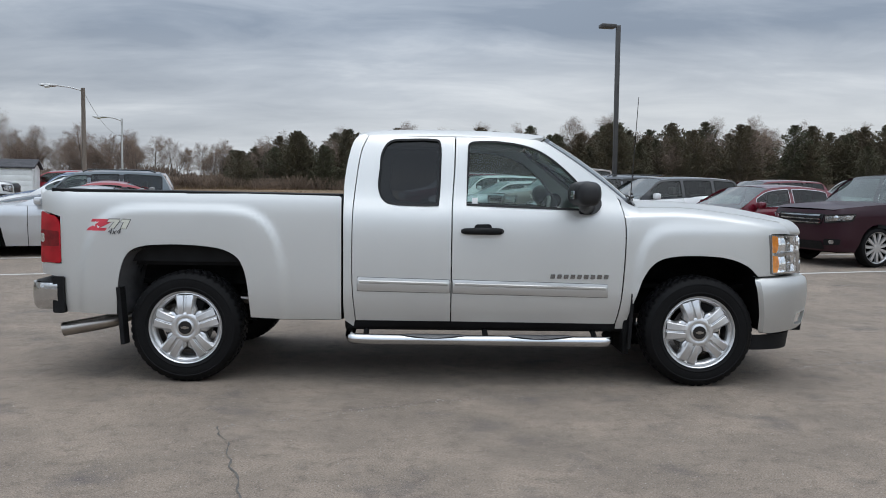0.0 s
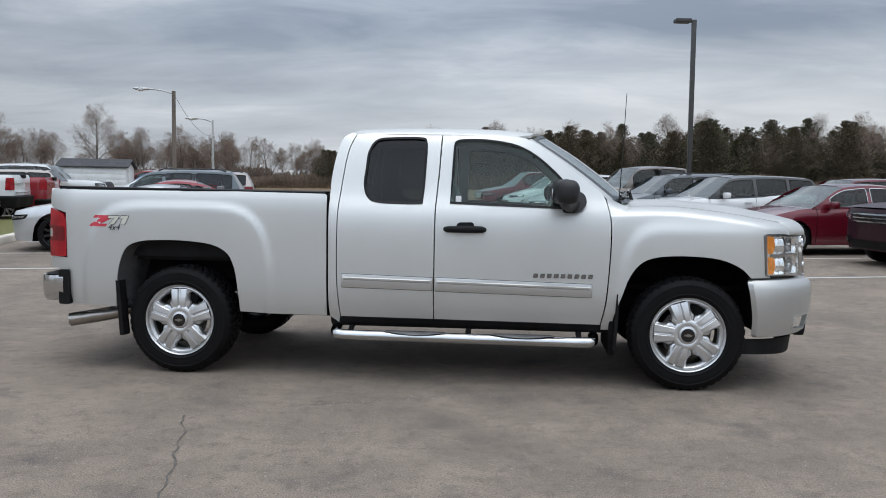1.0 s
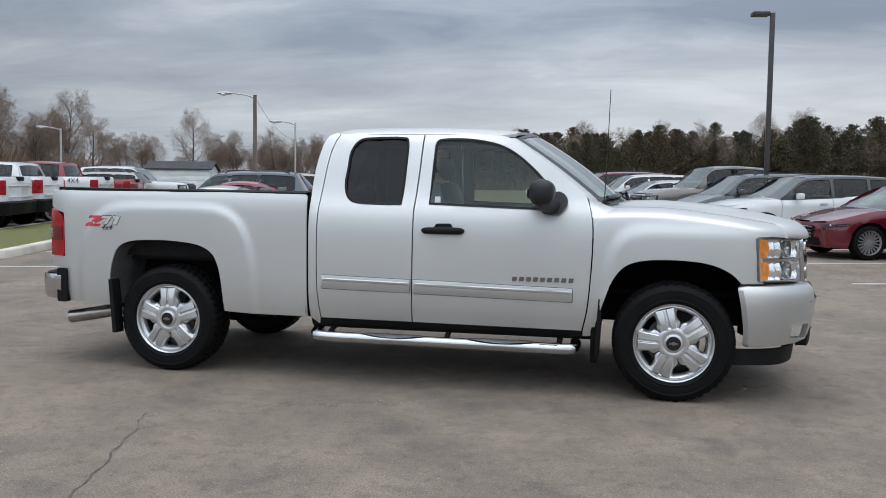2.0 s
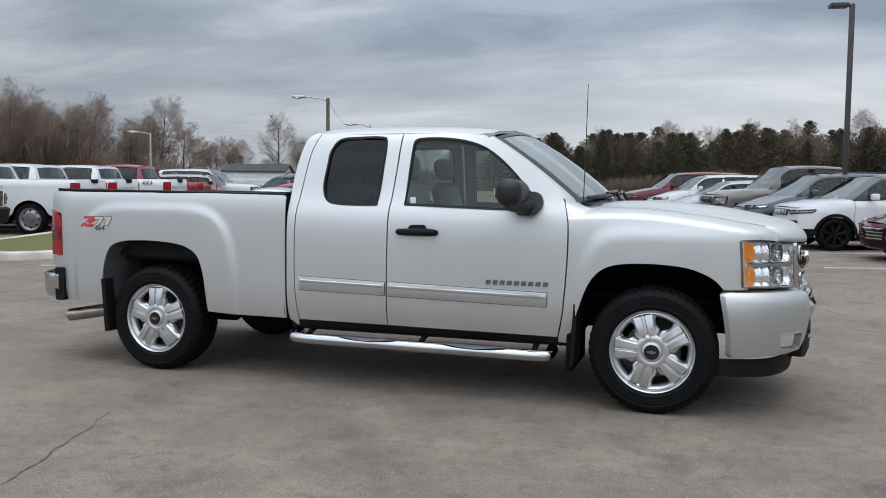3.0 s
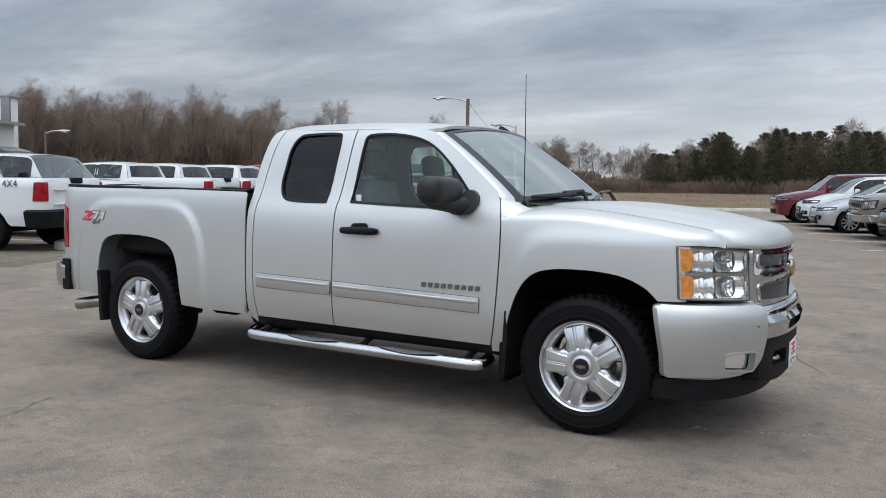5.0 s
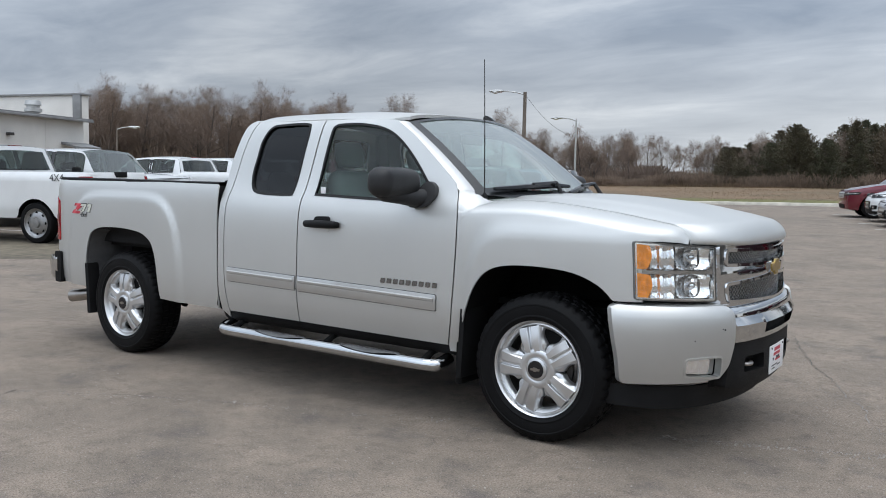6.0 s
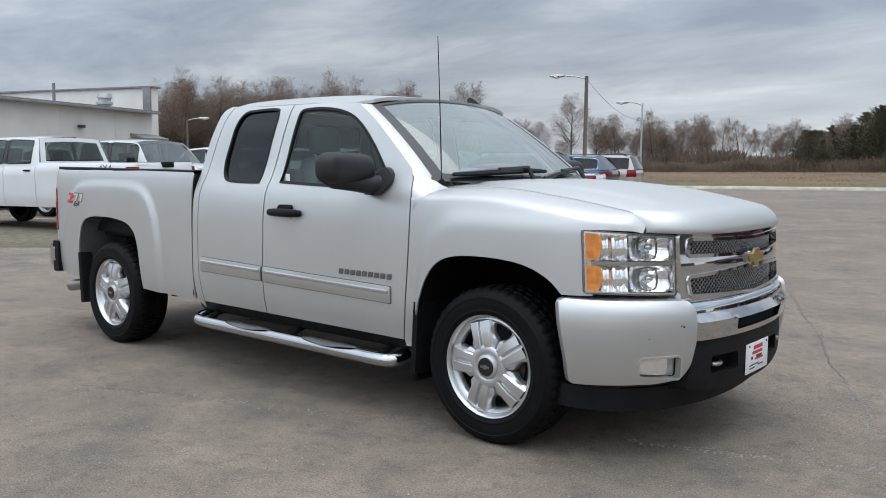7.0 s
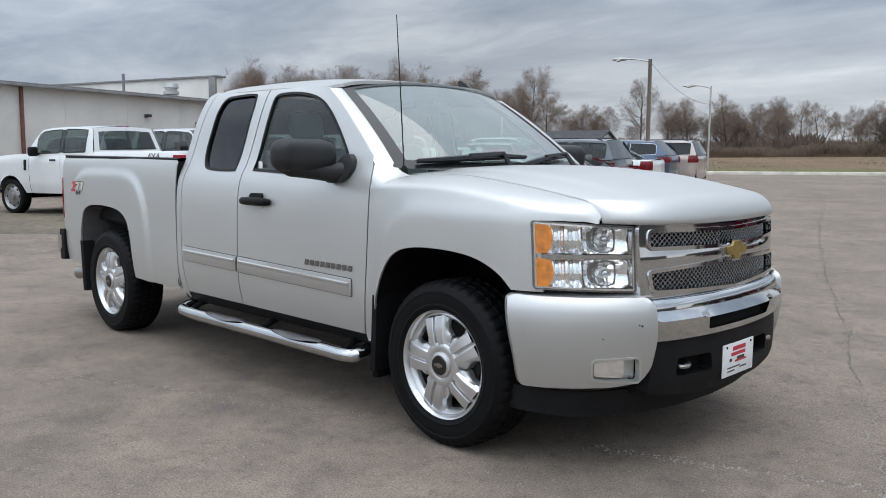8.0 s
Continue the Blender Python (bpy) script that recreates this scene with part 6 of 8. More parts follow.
    if style == "pickup":
        cb = screen_bm(rb, beltr_z, rx1, roof_line(rx1), 0.92, gh, -0.05, 0.0, 0.14)
        for t0_, t1_, y0_, y1_ in ((0.84, 1.0, -1, 1), (0.14, 0.84, -1, -0.86), (0.14, 0.84, 0.86, 1)):
            rows_ = []
            for t in np.linspace(t0_, t1_, 5):
                rows_.append([(h - (rb + (rx1 - rb) * t) - 0.05 * (1 - y * y) * (1 - 0.4 * t), y * hw * (0.92 + (gh - 0.92) * t), beltr_z + (roof_line(rx1) - beltr_z) * t + 0.035 * (1 - y * y) * t) for y in np.linspace(y0_, y1_, 11)])
            add_grid(cb, rows_)
        part("cab_back", cb, body, car)
        part("rear_window", screen_bm(rb, beltr_z, rx1, roof_line(rx1), 0.92, gh, -0.05, 0.13, 0.85, 0.87, -0.004), DOOR_TINT, car, "tinted cab rear window").visible_shadow = False
        part("window_seal", screen_bm(rb, beltr_z, rx1, roof_line(rx1), 0.92, gh, -0.05, 0.13, 0.17, 0.87, -0.010), SEAL, car)
        box("third_brake_lamp", (h - rx1 - 0.02, -0.16, roof_line(rx1) + 0.020), (h - rx1 + 0.05, 0.16, roof_line(rx1) + 0.052), DARKRED, car, 0.008)
    else:
        part("rear_window", screen_bm(rb, beltr_z, rx1, roof_line(rx1), 0.92, gh, -0.05), CAR_GLASS, car, "tinted rear window").visible_shadow = False
    hb = bmesh.new()
    half_at = lambda d: float(np.interp(h - d, xs[::-1], [plan.at(a)[1] for a in arcs][::-1]))
    rows = []
    for d in np.linspace(0.10, ax + 0.05, 10):
        w = max(half_at(d) - 0.05, 0.2)
        rows.append([(h - d + 0.03 * (1 - abs(y)), y * w, top(d) - 0.004 + (0.035 if d > 0.3 else 0.012) * (1 - abs(y) ** 2.5)) for y in np.linspace(-1, 1, 13)])
    add_grid(hb, rows)
    part("hood", hb, body, car)
    tb = bmesh.new()
    rows = []
    drop = 0.05 if style == "pickup" else 0.0
    for d in np.linspace(rb - 0.1, L - 0.06, 6):
        w = max(half_at(d) - 0.05, 0.2)
        rows.append([(h - d, y * w, top(d) - 0.004 - drop + 0.01 * (1 - abs(y) ** 3)) for y in np.linspace(-1, 1, 9)])
    add_grid(tb, rows)
    part("bed_cover" if style == "pickup" else "tail_top", tb, DARK if style == "pickup" else body, car)
    g0, g1, gw = grille
    gb = surf("grille", rounded([(-hw * gw * 0.9, g0), (hw * gw * 0.9, g0), (hw * gw, g1), (-hw * gw, g1)], 0.04), skin(0.014), (1, 0, 0), grille_mat or GLOSSBLACK, car, step=0.09, flange=(-0.03, 0, 0), label="front grille")
    for i in range(bars):
        z = g0 + (g1 - g0) * (i + 0.5) / bars
        bb_ = bmesh.new()
        add_grid(bb_, [[skin(o)(a, z + dz) for dz, o in ((-0.018, 0.016), (-0.010, 0.032), (0.010, 0.032), (0.018, 0.016))] for a in np.linspace(-hw * gw * 0.88, hw * gw * 0.88, 15)])
        part("grille_bar", bb_, CHROME, gb)
    for i in range(slots):
        y = hw * gw * 1.70 * ((i + 0.5) / slots - 0.5)
        sb_ = bmesh.new()
        add_grid(sb_, [[skin(o)(y + dy, z) for dy, o in ((-0.022, 0.015), (-0.014, 0.030), (0.014, 0.030), (0.022, 0.015))] for z in np.linspace(g0 + 0.02, g1 - 0.02, 5)])
        part("grille_bar", sb_, CARLAMP, gb)
    if frame_mat:
        go = rounded([(-hw * gw * 0.9, g0), (hw * gw * 0.9, g0), (hw * gw, g1), (-hw * gw, g1)], 0.04)
        part("grille_frame", surf_bm(shrink(go, -0.012), skin(0.030), (1, 0, 0), [shrink(go, 0.030)], 0.09, (-0.03, 0, 0)), frame_mat, gb)
    lowz = rounded([(-hw * 0.62, sill + 0.05), (hw * 0.62, sill + 0.05), (hw * 0.58, sill + 0.20), (-hw * 0.58, sill + 0.20)], 0.04)
    surf("lower_intake", lowz, skin(0.014), (1, 0, 0), BLACK, car, step=0.1)
    if chin:
        ca = arc_of(foh - R - 0.02)
        surf("front_chin", [(-ca, sill), (ca, sill), (ca, sill + chin * 0.8), (0, sill + chin), (-ca, sill + chin * 0.8)], skin(0.010), (1, 0, 0), BLACK, car, step=0.1)
    if bumper:
        for sgn in (1, -1):
            bz0, bz1 = bumper
            bm = bmesh.new()
            if sgn == 1:
                rng = np.linspace(-arc_of(0.5), arc_of(0.5), 25)
                add_grid(bm, [[skin(o)(a, z) for z, o in ((bz0, 0.0), (bz0 + 0.03, 0.07), (bz1 - 0.04, 0.08), (bz1, 0.01))] for a in rng])
            else:
                rng = np.linspace(arc_of(L - 0.35), total * 2 - arc_of(L - 0.35), 25)

                def tailpt(a, z, o):
                    return skin(o)(a, z) if a <= total else tuple(np.array(skin(o)(2 * total - a, z)) * (1, -1, 1))
                add_grid(bm, [[tailpt(a, z, o) for z, o in ((bz0, 0.0), (bz0 + 0.03, 0.09), (bz1 - 0.04, 0.10), (bz1, 0.01))] for a in rng])
            part("bumper", bm, bumper_mat or BLACK, car)
    if style == "pickup":
        for z_ in (tail_z - 0.22, tail_z - 0.50):
            box("tailgate_crease", (-h - 0.012, -hw * 0.62, z_ - 0.012), (-h + 0.05, hw * 0.62, z_ + 0.012), body, car, 0.006)
        box("tailgate_handle", (-h - 0.03, -0.15, tail_z - 0.10), (-h + 0.06, 0.15, tail_z + 0.012), BLACK, car, 0.015)
    # inside and below
    ub = add_box(bmesh.new(), (-h + 0.35, -hw * 0.62, sill - 0.02), (h - 0.35, hw * 0.62, sill + 0.35))
    for c in wx:
        add_box(ub, (c - 0.2, -hw * 0.84, r - 0.05), (c + 0.2, hw * 0.84, r + 0.05))
    add_box(ub, (h - rb, -hw * 0.88, sill), (h - ax + 0.25, hw * 0.88, sill + 0.35))
    part("underbody", ub, DARK, car)
    for d in (ax + 1.15, ax + 2.05):
        if d > rb - 0.35:
            continue
        for y in (-0.38, 0.38):
            sb = add_box(bmesh.new(), (h - d - 0.10, y - 0.24, 0.5), (h - d + 0.06, y + 0.24, belt_z + 0.10), 0.05)
            add_box(sb, (h - d - 0.12, y - 0.12, belt_z + 0.12), (h - d - 0.02, y + 0.12, belt_z + 0.30), 0.03)
            part("seat", sb, TRIM, car)
    ib = add_box(bmesh.new(), (h - ax - 0.45, -hw * 0.85, belt_z - 0.35), (h - ax + 0.05, hw * 0.85, belt_z - 0.03), 0.05)
    part("dashboard", ib, TRIM, car)
    return car


WHITE = paint("white_car_paint", (0.72, 0.73, 0.73))
MAROON = material("dark_maroon_paint", (0.022, 0.004, 0.009), rough=0.35, vary=0.1, scale=1.5, coat=0.22, spec=0.25)
RUBY = paint("ruby_red_paint", (0.13, 0.006, 0.016), metal=0.3, rough=0.25)
RED = paint("bright_red_paint", (0.27, 0.010, 0.018))
GREY = paint("dark_grey_paint", (0.075, 0.085, 0.095), metal=0.4)
STONE = paint("stone_grey_paint", (0.21, 0.185, 0.165), metal=0.4)
CARSILVER = paint("light_silver_paint", (0.52, 0.53, 0.54), metal=0.6)
BLUE = paint("steel_blue_paint", (0.060, 0.095, 0.16), metal=0.4)
SAND = paint("pale_gold_paint", (0.50, 0.43, 0.39), metal=0.3)
SLATE = paint("slate_green_paint", (0.085, 0.105, 0.115), metal=0.4)
BLACKPAINT = paint("black_roof_paint", (0.010, 0.010, 0.011))
BARE = material("dull_black_grille", (0.015, 0.015, 0.016), rough=0.45, vary=0.3, scale=14, bump=0.3, bump_scale=60)

SUV = dict(W=1.86, H=1.70, wb=2.69, foh=0.88, r=0.355, sill=0.27, nose_z=0.80, cowl_z=1.10, belt_z=1.12, beltr_z=1.20, ax=1.20, rx0=1.95, rx1=4.10, rb=4.40, tail_z=1.15, windows=((1.55, 2.42), (2.52, 3.36), (3.48, 4.18)), doors=(1.25, 2.45, 3.40), L=4.55)


def suv(**kw):
    return {**SUV, **kw}


def park(spec, nose_a, b, heading, name, label, category, body, yaw=0.0, **kw):
    L = spec["L"]
    x, y = lot(nose_a - heading * L / 2, b)
    slope = math.degrees(math.atan(0.02)) if y > 4 else 0.0
    ang = 16.5 + (0 if heading > 0 else 180) + yaw
    m = Matrix.Translation((x, y, ground_z(y))) @ pose(0, 0, 0, slope, 0, 0) @ pose(0, 0, 0, 0, 0, ang)
    return vehicle(name, label, category, m, body, **{**spec, **kw})


ROW = "cars in the right row"
FLEX = suv(L=5.10, W=1.93, H=1.73, wb=2.99, foh=0.93, r=0.365, nose_z=1.03, cowl_z=1.15, belt_z=1.13, beltr_z=1.15, ax=1.36, rx0=1.92, rx1=4.75, rb=5.02, windows=((1.66, 2.62), (2.74, 3.72), (3.84, 4.76)), doors=(1.45, 2.68, 3.78), end_r=0.30, front_in=0.03)
park(FLEX, 9.06, 6.4, -1, "family_wagon", "dark maroon boxy wagon with a chrome barred grille", "car", MAROON, lamp=(0.80, 0.985, 0.40), grille=(0.77, 0.97, 0.60), bars=3, chrome_line=True, fogs=(0.40, 0.52, 0.74), spokes=11, rim_r=1.1, group=ROW)
SEDAN = dict(L=4.87, W=1.85, H=1.475, wb=2.85, foh=0.95, r=0.335, sill=0.21, nose_z=0.70, cowl_z=0.96, belt_z=0.96, beltr_z=1.03, ax=1.32, rx0=2.15, rx1=3.45, rb=4.25, tail_z=1.04, windows=((1.75, 2.62), (2.72, 3.62)), doors=(1.42, 2.66, 3.62), style="sedan", front_in=0.10)
park(SEDAN, 7.95, 9.3, -1, "sedan", "ruby red sedan with chrome window trim", "car", RUBY, lamp=(0.60, 0.70, 0.36), grille=(0.40, 0.64, 0.5), bars=4, chrome_line=True, spokes=18, group=ROW)
park(suv(L=4.40, W=1.82, H=1.64, wb=2.64, foh=0.86, nose_z=0.90, belt_z=1.08, cowl_z=1.08, rx1=3.95, rb=4.25, windows=((1.55, 2.42), (2.52, 3.30), (3.40, 4.0)), end_r=0.34), 7.35, 12.2, -1, "compact_crossover", "white compact crossover with a black roof and black arches", "car", WHITE, roof_mat=BLACKPAINT, lamp=(0.76, 0.89, 0.50), grille=(0.74, 0.88, 0.47), cladding=0.10, rim_mat=GLOSSBLACK, spokes=7, chin=0.24, slots=7, fogs=(0.52, 0.64, 0.62), amber=0.14, group=ROW)
park(suv(L=4.52, W=1.84, H=1.68), 7.30, 15.1, -1, "crossover", "dark grey crossover with black lower trim", "car", GREY, lamp=(0.76, 0.90, 0.50), grille=(0.40, 0.62, 0.50), bars=1, cladding=0.07, rails=True, chin=0.20, fogs=(0.42, 0.54, 0.70), group=ROW)
PICKUP = dict(L=5.89, W=2.03, H=1.92, wb=3.68, foh=0.95, r=0.40, sill=0.42, nose_z=1.06, cowl_z=1.24, belt_z=1.25, beltr_z=1.28, ax=1.50, rx0=2.12, rx1=3.62, rb=3.80, tail_z=1.34, windows=((1.85, 2.70), (2.80, 3.58)), doors=(1.62, 2.75, 3.70), style="pickup", end_r=0.26, front_in=0.04, lamp=(0.80, 1.04, 0.30), grille=(0.72, 1.05, 0.60), tail=(0.95, 1.28, 0.10), bumper=(0.45, 0.66))
park(PICKUP, 7.35, 18.0, -1, "pickup_truck", "stone grey crew cab pickup with a black grille", "pickup truck", STONE, bars=2, frame_mat=CHROME, bumper_mat=CHROME, lamp=(0.76, 1.04, 0.34), fogs=(0.47, 0.60, 0.62), group=ROW)
park(suv(L=4.36, W=1.82, H=1.48, wb=2.65, foh=0.90, r=0.325, sill=0.20, nose_z=0.70, cowl_z=0.98, belt_z=0.98, beltr_z=1.06, ax=1.15, rx0=1.95, rx1=3.85, rb=4.22), 6.85, 20.9, -1, "hatchback", "light silver compact hatchback", "car", CARSILVER, lamp=(0.62, 0.76, 0.50), grille=(0.30, 0.46, 0.5), bars=1, fogs=(0.36, 0.50, 0.66), group=ROW)
park(suv(L=4.52, W=1.84, H=1.68), 6.95, 23.8, -1, "crossover", "white crossover with a dark lower grille", "car", WHITE, lamp=(0.76, 0.90, 0.50), chin=0.10, grille=(0.42, 0.66, 0.5), bars=2, fogs=(0.40, 0.54, 0.72), group=ROW)
park(suv(L=5.00, W=2.00, H=1.78, wb=2.86, foh=0.95, r=0.375, nose_z=0.92, cowl_z=1.16, belt_z=1.18, beltr_z=1.24, ax=1.35, rx0=2.05, rx1=4.5, rb=4.85, windows=((1.70, 2.60), (2.72, 3.66), (3.80, 4.55)), doors=(1.42, 2.66, 3.72)), 6.55, 26.7, -1, "sport_utility", "deep red sport utility with a silver grille", "car", RUBY, grille=(0.68, 0.88, 0.58), bars=2, grille_mat=ALLOY, lamp=(0.76, 0.90, 0.45), group=ROW)
# behind that row
park(suv(), 15.6, 13.6, -1, "crossover", "white crossover with a dark windshield behind the row", "car", WHITE, yaw=6)
park(suv(H=1.62), 14.6, 17.4, -1, "crossover", "dark red crossover half hidden behind the row", "car", RUBY)

LEFT = "cars in the left row"
COUPE = dict(L=4.78, W=1.88, H=1.40, wb=2.72, foh=0.92, r=0.345, sill=0.20, nose_z=0.74, cowl_z=0.95, belt_z=0.95, beltr_z=1.00, ax=1.50, rx0=2.35, rx1=3.15, rb=4.10, tail_z=1.02, windows=((2.0, 3.05), (3.16, 3.6)), doors=(1.72, 3.12), style="sedan", front_in=0.06, end_r=0.32)
park({**COUPE, "H": 1.30, "W": 1.84}, -6.45, 11.05, -1, "sports_coupe", "light silver two-door sports coupe", "car", CARSILVER, rim_mat=GLOSSBLACK, spokes=10, lamp=(0.58, 0.72, 0.35), grille=(0.45, 0.68, 0.6), group=LEFT)
park({**COUPE, "H": 1.39, "W": 1.78, "tail_z": 0.94}, -6.3, 12.87, -1, "sports_coupe", "red two-door coupe seen over the bed rail", "car", RED, group=LEFT)
park(suv(L=4.15, W=1.84, H=1.62, wb=2.55, belt_z=1.06, beltr_z=1.14, cowl_z=1.04, ax=1.36, rx0=2.0, rx1=3.82, rb=4.06, windows=((1.62, 2.24), (2.34, 2.92), (3.04, 3.86)), doors=(1.40, 2.29, 2.98)), -6.35, 14.68, -1, "sport_utility", "slate grey sport utility with black roof rails", "car", SLATE, rails=True, tail=(0.90, 1.06, 0.05), group=LEFT)
park(SEDAN, -7.35, 19.15, -1, "sedan", "white sedan between two sport utilities", "car", WHITE, group=LEFT)
park(suv(L=4.85, W=1.93, H=1.61, belt_z=1.05, beltr_z=1.14, cowl_z=1.03, rx1=4.3, rb=4.72, windows=((1.55, 2.46), (2.56, 3.5), (3.62, 4.42))), -7.35, 21.2, -1, "crossover", "steel blue crossover with chrome window trim", "car", BLUE, chrome_line=True, tail=(0.92, 1.08, 0.5), group=LEFT)
park(suv(L=4.8, W=1.92, H=1.61, belt_z=1.05, beltr_z=1.10, cowl_z=1.03, rx1=4.5, rb=4.72, windows=((1.6, 2.5), (2.6, 3.5), (3.62, 4.5)), end_r=0.28), -7.1, 24.45, -1, "sport_utility", "pale pinkish silver sport utility with black roof rails", "car", SAND, rails=True, tail=(0.85, 1.15, 0.12), group=LEFT)
park(suv(L=4.45, H=1.68, W=1.95), -9.5, 33.6, -1, "sport_utility", "red sport utility parked by the shed", "car", RED)

# white work trucks on the far side of the island
WORK = "white work trucks"
HEAVY = {**PICKUP, **dict(L=6.30, W=2.03, H=2.00, wb=4.06, foh=0.98, r=0.41, sill=0.50, nose_z=1.24, cowl_z=1.38, belt_z=1.35, beltr_z=1.38, ax=1.55, rx0=2.05, rx1=3.90, rb=4.06, tail_z=1.42, windows=((1.90, 2.80), (2.92, 3.80)), doors=(1.66, 2.86, 3.96), lamp=(0.86, 1.14, 0.30), grille=(0.78, 1.16, 0.56), tail=(0.98, 1.34, 0.16), bumper=(0.46, 0.82))}
STEEL = material("grey_steel_wheel", (0.33, 0.33, 0.33), rough=0.35, metal=0.8, vary=0.15, scale=10)
SHORT_CAB = {**HEAVY, **dict(rx1=3.60, rb=3.76, windows=((1.90, 2.66), (2.78, 3.50)), doors=(1.66, 2.72, 3.66))}


def drive_mark(vehicle_):
    """The black drive mark near the tail on one bed side of a work truck."""
    txt = bpy.data.curves.new("drive_mark", "FONT")
    txt.body, txt.size, txt.extrude = "4X4", 0.20, 0.001
    txt.materials.append(BLACK_INK)
    mark = new("drive_mark", txt)
    mark.parent = vehicle_
    mark.matrix_basis = Matrix.Translation((-HEAVY["L"] / 2 + 0.86, HEAVY["W"] / 2 + 0.006, 1.245)) @ Matrix(((-1, 0, 0, 0), (0, 0, 1, 0), (0, 1, 0, 0), (0, 0, 0, 1)))


drive_mark(park(SHORT_CAB, -15.45, 8.3, -1, "pickup_truck", "white crew cab work truck with plain steel wheels", "pickup truck", WHITE, rim_mat=STEEL, spokes=8, grille_mat=BARE, group=WORK))
front = park(HEAVY, -10.2, 11.5, 1, "pickup_truck", "white work truck with a black grille and bumper", "pickup truck", WHITE, bumper=(0.42, 0.80), grille=(0.82, 1.17, 0.62), bars=2, amber=0.1, rim_mat=STEEL, spokes=8, grille_mat=BARE, group=WORK)
badge = lathe(bmesh.new(), [(0.150, 0.0), (0.150, -0.012), (0.138, -0.018), (0.132, -0.014), (0.001, -0.016)], 28)
bmesh.ops.transform(badge, matrix=Matrix.Translation((HEAVY["L"] / 2 + 0.012, 0, 1.02)) @ pose(0, 0, 0, 0, 0, 90) @ Matrix.Diagonal((1, 1, 0.46, 1)), verts=badge.verts[:])
part("badge", badge, CHROME, front, "plain oval badge")
for spec, a, b in ((SHORT_CAB, -15.85, 15.3), (HEAVY, -15.85, 17.55), (HEAVY, -15.2, 20.05)):
    work = park(spec, a, b, -1, "pickup_truck", "white work truck parked tail towards the grass island", "pickup truck", WHITE, rim_mat=STEEL, spokes=8, grille_mat=BARE, group=WORK, H=1.87)
drive_mark(work)
park(PICKUP, -14.55, 22.5, -1, "pickup_truck", "bright red pickup among white work trucks", "pickup truck", RED, group=WORK, W=1.94)
park(suv(L=4.30, W=1.60, H=1.60), -13.25, 24.28, -1, "crossover", "pale gold crossover beside the red pickup", "car", SAND, rails=True)
park(HEAVY, -7.6, 26.1, 1, "pickup_truck", "white crew cab work truck facing the lot", "pickup truck", WHITE, rim_mat=STEEL, grille_mat=BARE, group=WORK, H=1.82, nose_z=1.14, cowl_z=1.25, belt_z=1.24, beltr_z=1.27)
park(PICKUP, -21.5, 13.0, -1, "pickup_truck", "white pickup behind the work trucks", "pickup truck", WHITE, group=WORK)

# ---- kerbs, island, lines, poles, buildings ----


def kerb_run(name, pts, closed, width, height, inner, **tags):
    """A concrete kerb along lot points (a, b), with a rounded top edge; inner: which side the raised ground is on."""
    bm = bmesh.new()
    p = [Vector(q) for q in pts]
    n = len(p)
    rows = []
    for i in range(n):
        t = (p[(i + 1) % n] - p[i - 1]) if closed else (p[min(i + 1, n - 1)] - p[max(i - 1, 0)])
        t.normalize()
        nn = Vector((-t.y, t.x)) * inner
        row = []
        for o, z in ((0.0, -0.05), (0.012, height * 0.8), (0.03, height - 0.006), (0.05, height), (width - 0.02, height), (width, height - 0.015), (width, -0.05)):
            q = p[i] + nn * o
            x, y = lot(q.x, q.y)
            row.append((x, y, ground_z(y) + z))
        rows.append(row)
    if closed:
        rows.append(rows[0])
    add_grid(bm, rows)
    bmesh.ops.recalc_face_normals(bm, faces=bm.faces[:])
    return tagged(part(name, bm, CONCRETE), kind="structure", **tags)


isl = rounded([(-9.95, 7.95), (-7.05, 7.95), (-7.05, 30.0), (-9.95, 30.0)], 1.1, 8)
isl = dense(isl, 0.5)
kerb_run("island_kerb", isl, True, 0.22, 0.15, 1, label="pale concrete kerb round the grass island", category="kerb")
lb = surf_bm(shrink(isl, 0.20), lambda a, b: (*lot(a, b), ground_z(lot(a, b)[1]) + 0.136 + 0.02 * noise.noise(Vector((a * 1.5, b * 1.5, 0)))), (0, 0, 1), (), 0.5)
tagged(part("island_lawn", lb, LAWN), kind="structure", label="short green lawn on the parking island", category="lawn")
far = [(a, FAR_B) for a in np.linspace(-60, 70, 120)]
kerb_run("far_kerb", far, False, 0.17, 0.15, 1, label="pale concrete kerb at the end of the lot", category="kerb")


def stripe(name, a0, b0, a1, b1, w=0.10):
    """A worn painted line, laid 4 mm over the asphalt."""
    bm = bmesh.new()
    d = Vector((a1 - a0, b1 - b0))
    n = Vector((-d.y, d.x)).normalized() * w / 2
    k = max(3, int(d.length / 0.25))
    rows = []
    for i in range(k + 1):
        q = Vector((a0, b0)) + d * i / k
        e = 1 + 0.10 * noise.noise(Vector((q.x * 3, q.y * 3, 1)))
        rows.append([(*lot(*(q + n * f * e)), ground_z(lot(*(q + n * f * e))[1]) + 0.004) for f in (-1, 1)])
    add_grid(bm, rows)
    if bm.faces[:] and sum(f.normal.z for f in bm.faces) <= 0:
        bmesh.ops.recalc_face_normals(bm, faces=bm.faces[:])
    return tagged(part(name, bm, LINE_PAINT), kind="structure", label="worn white painted parking line", category="parking line")


for k in range(-1, 8):
    stripe("parking_line", 6.53, 7.85 + 2.9 * k, 11.8, 7.85 + 2.9 * k)
for k in range(9):
    stripe("parking_line", -6.9, 7.28 + 2.65 * k, -1.6, 7.28 + 2.65 * k)
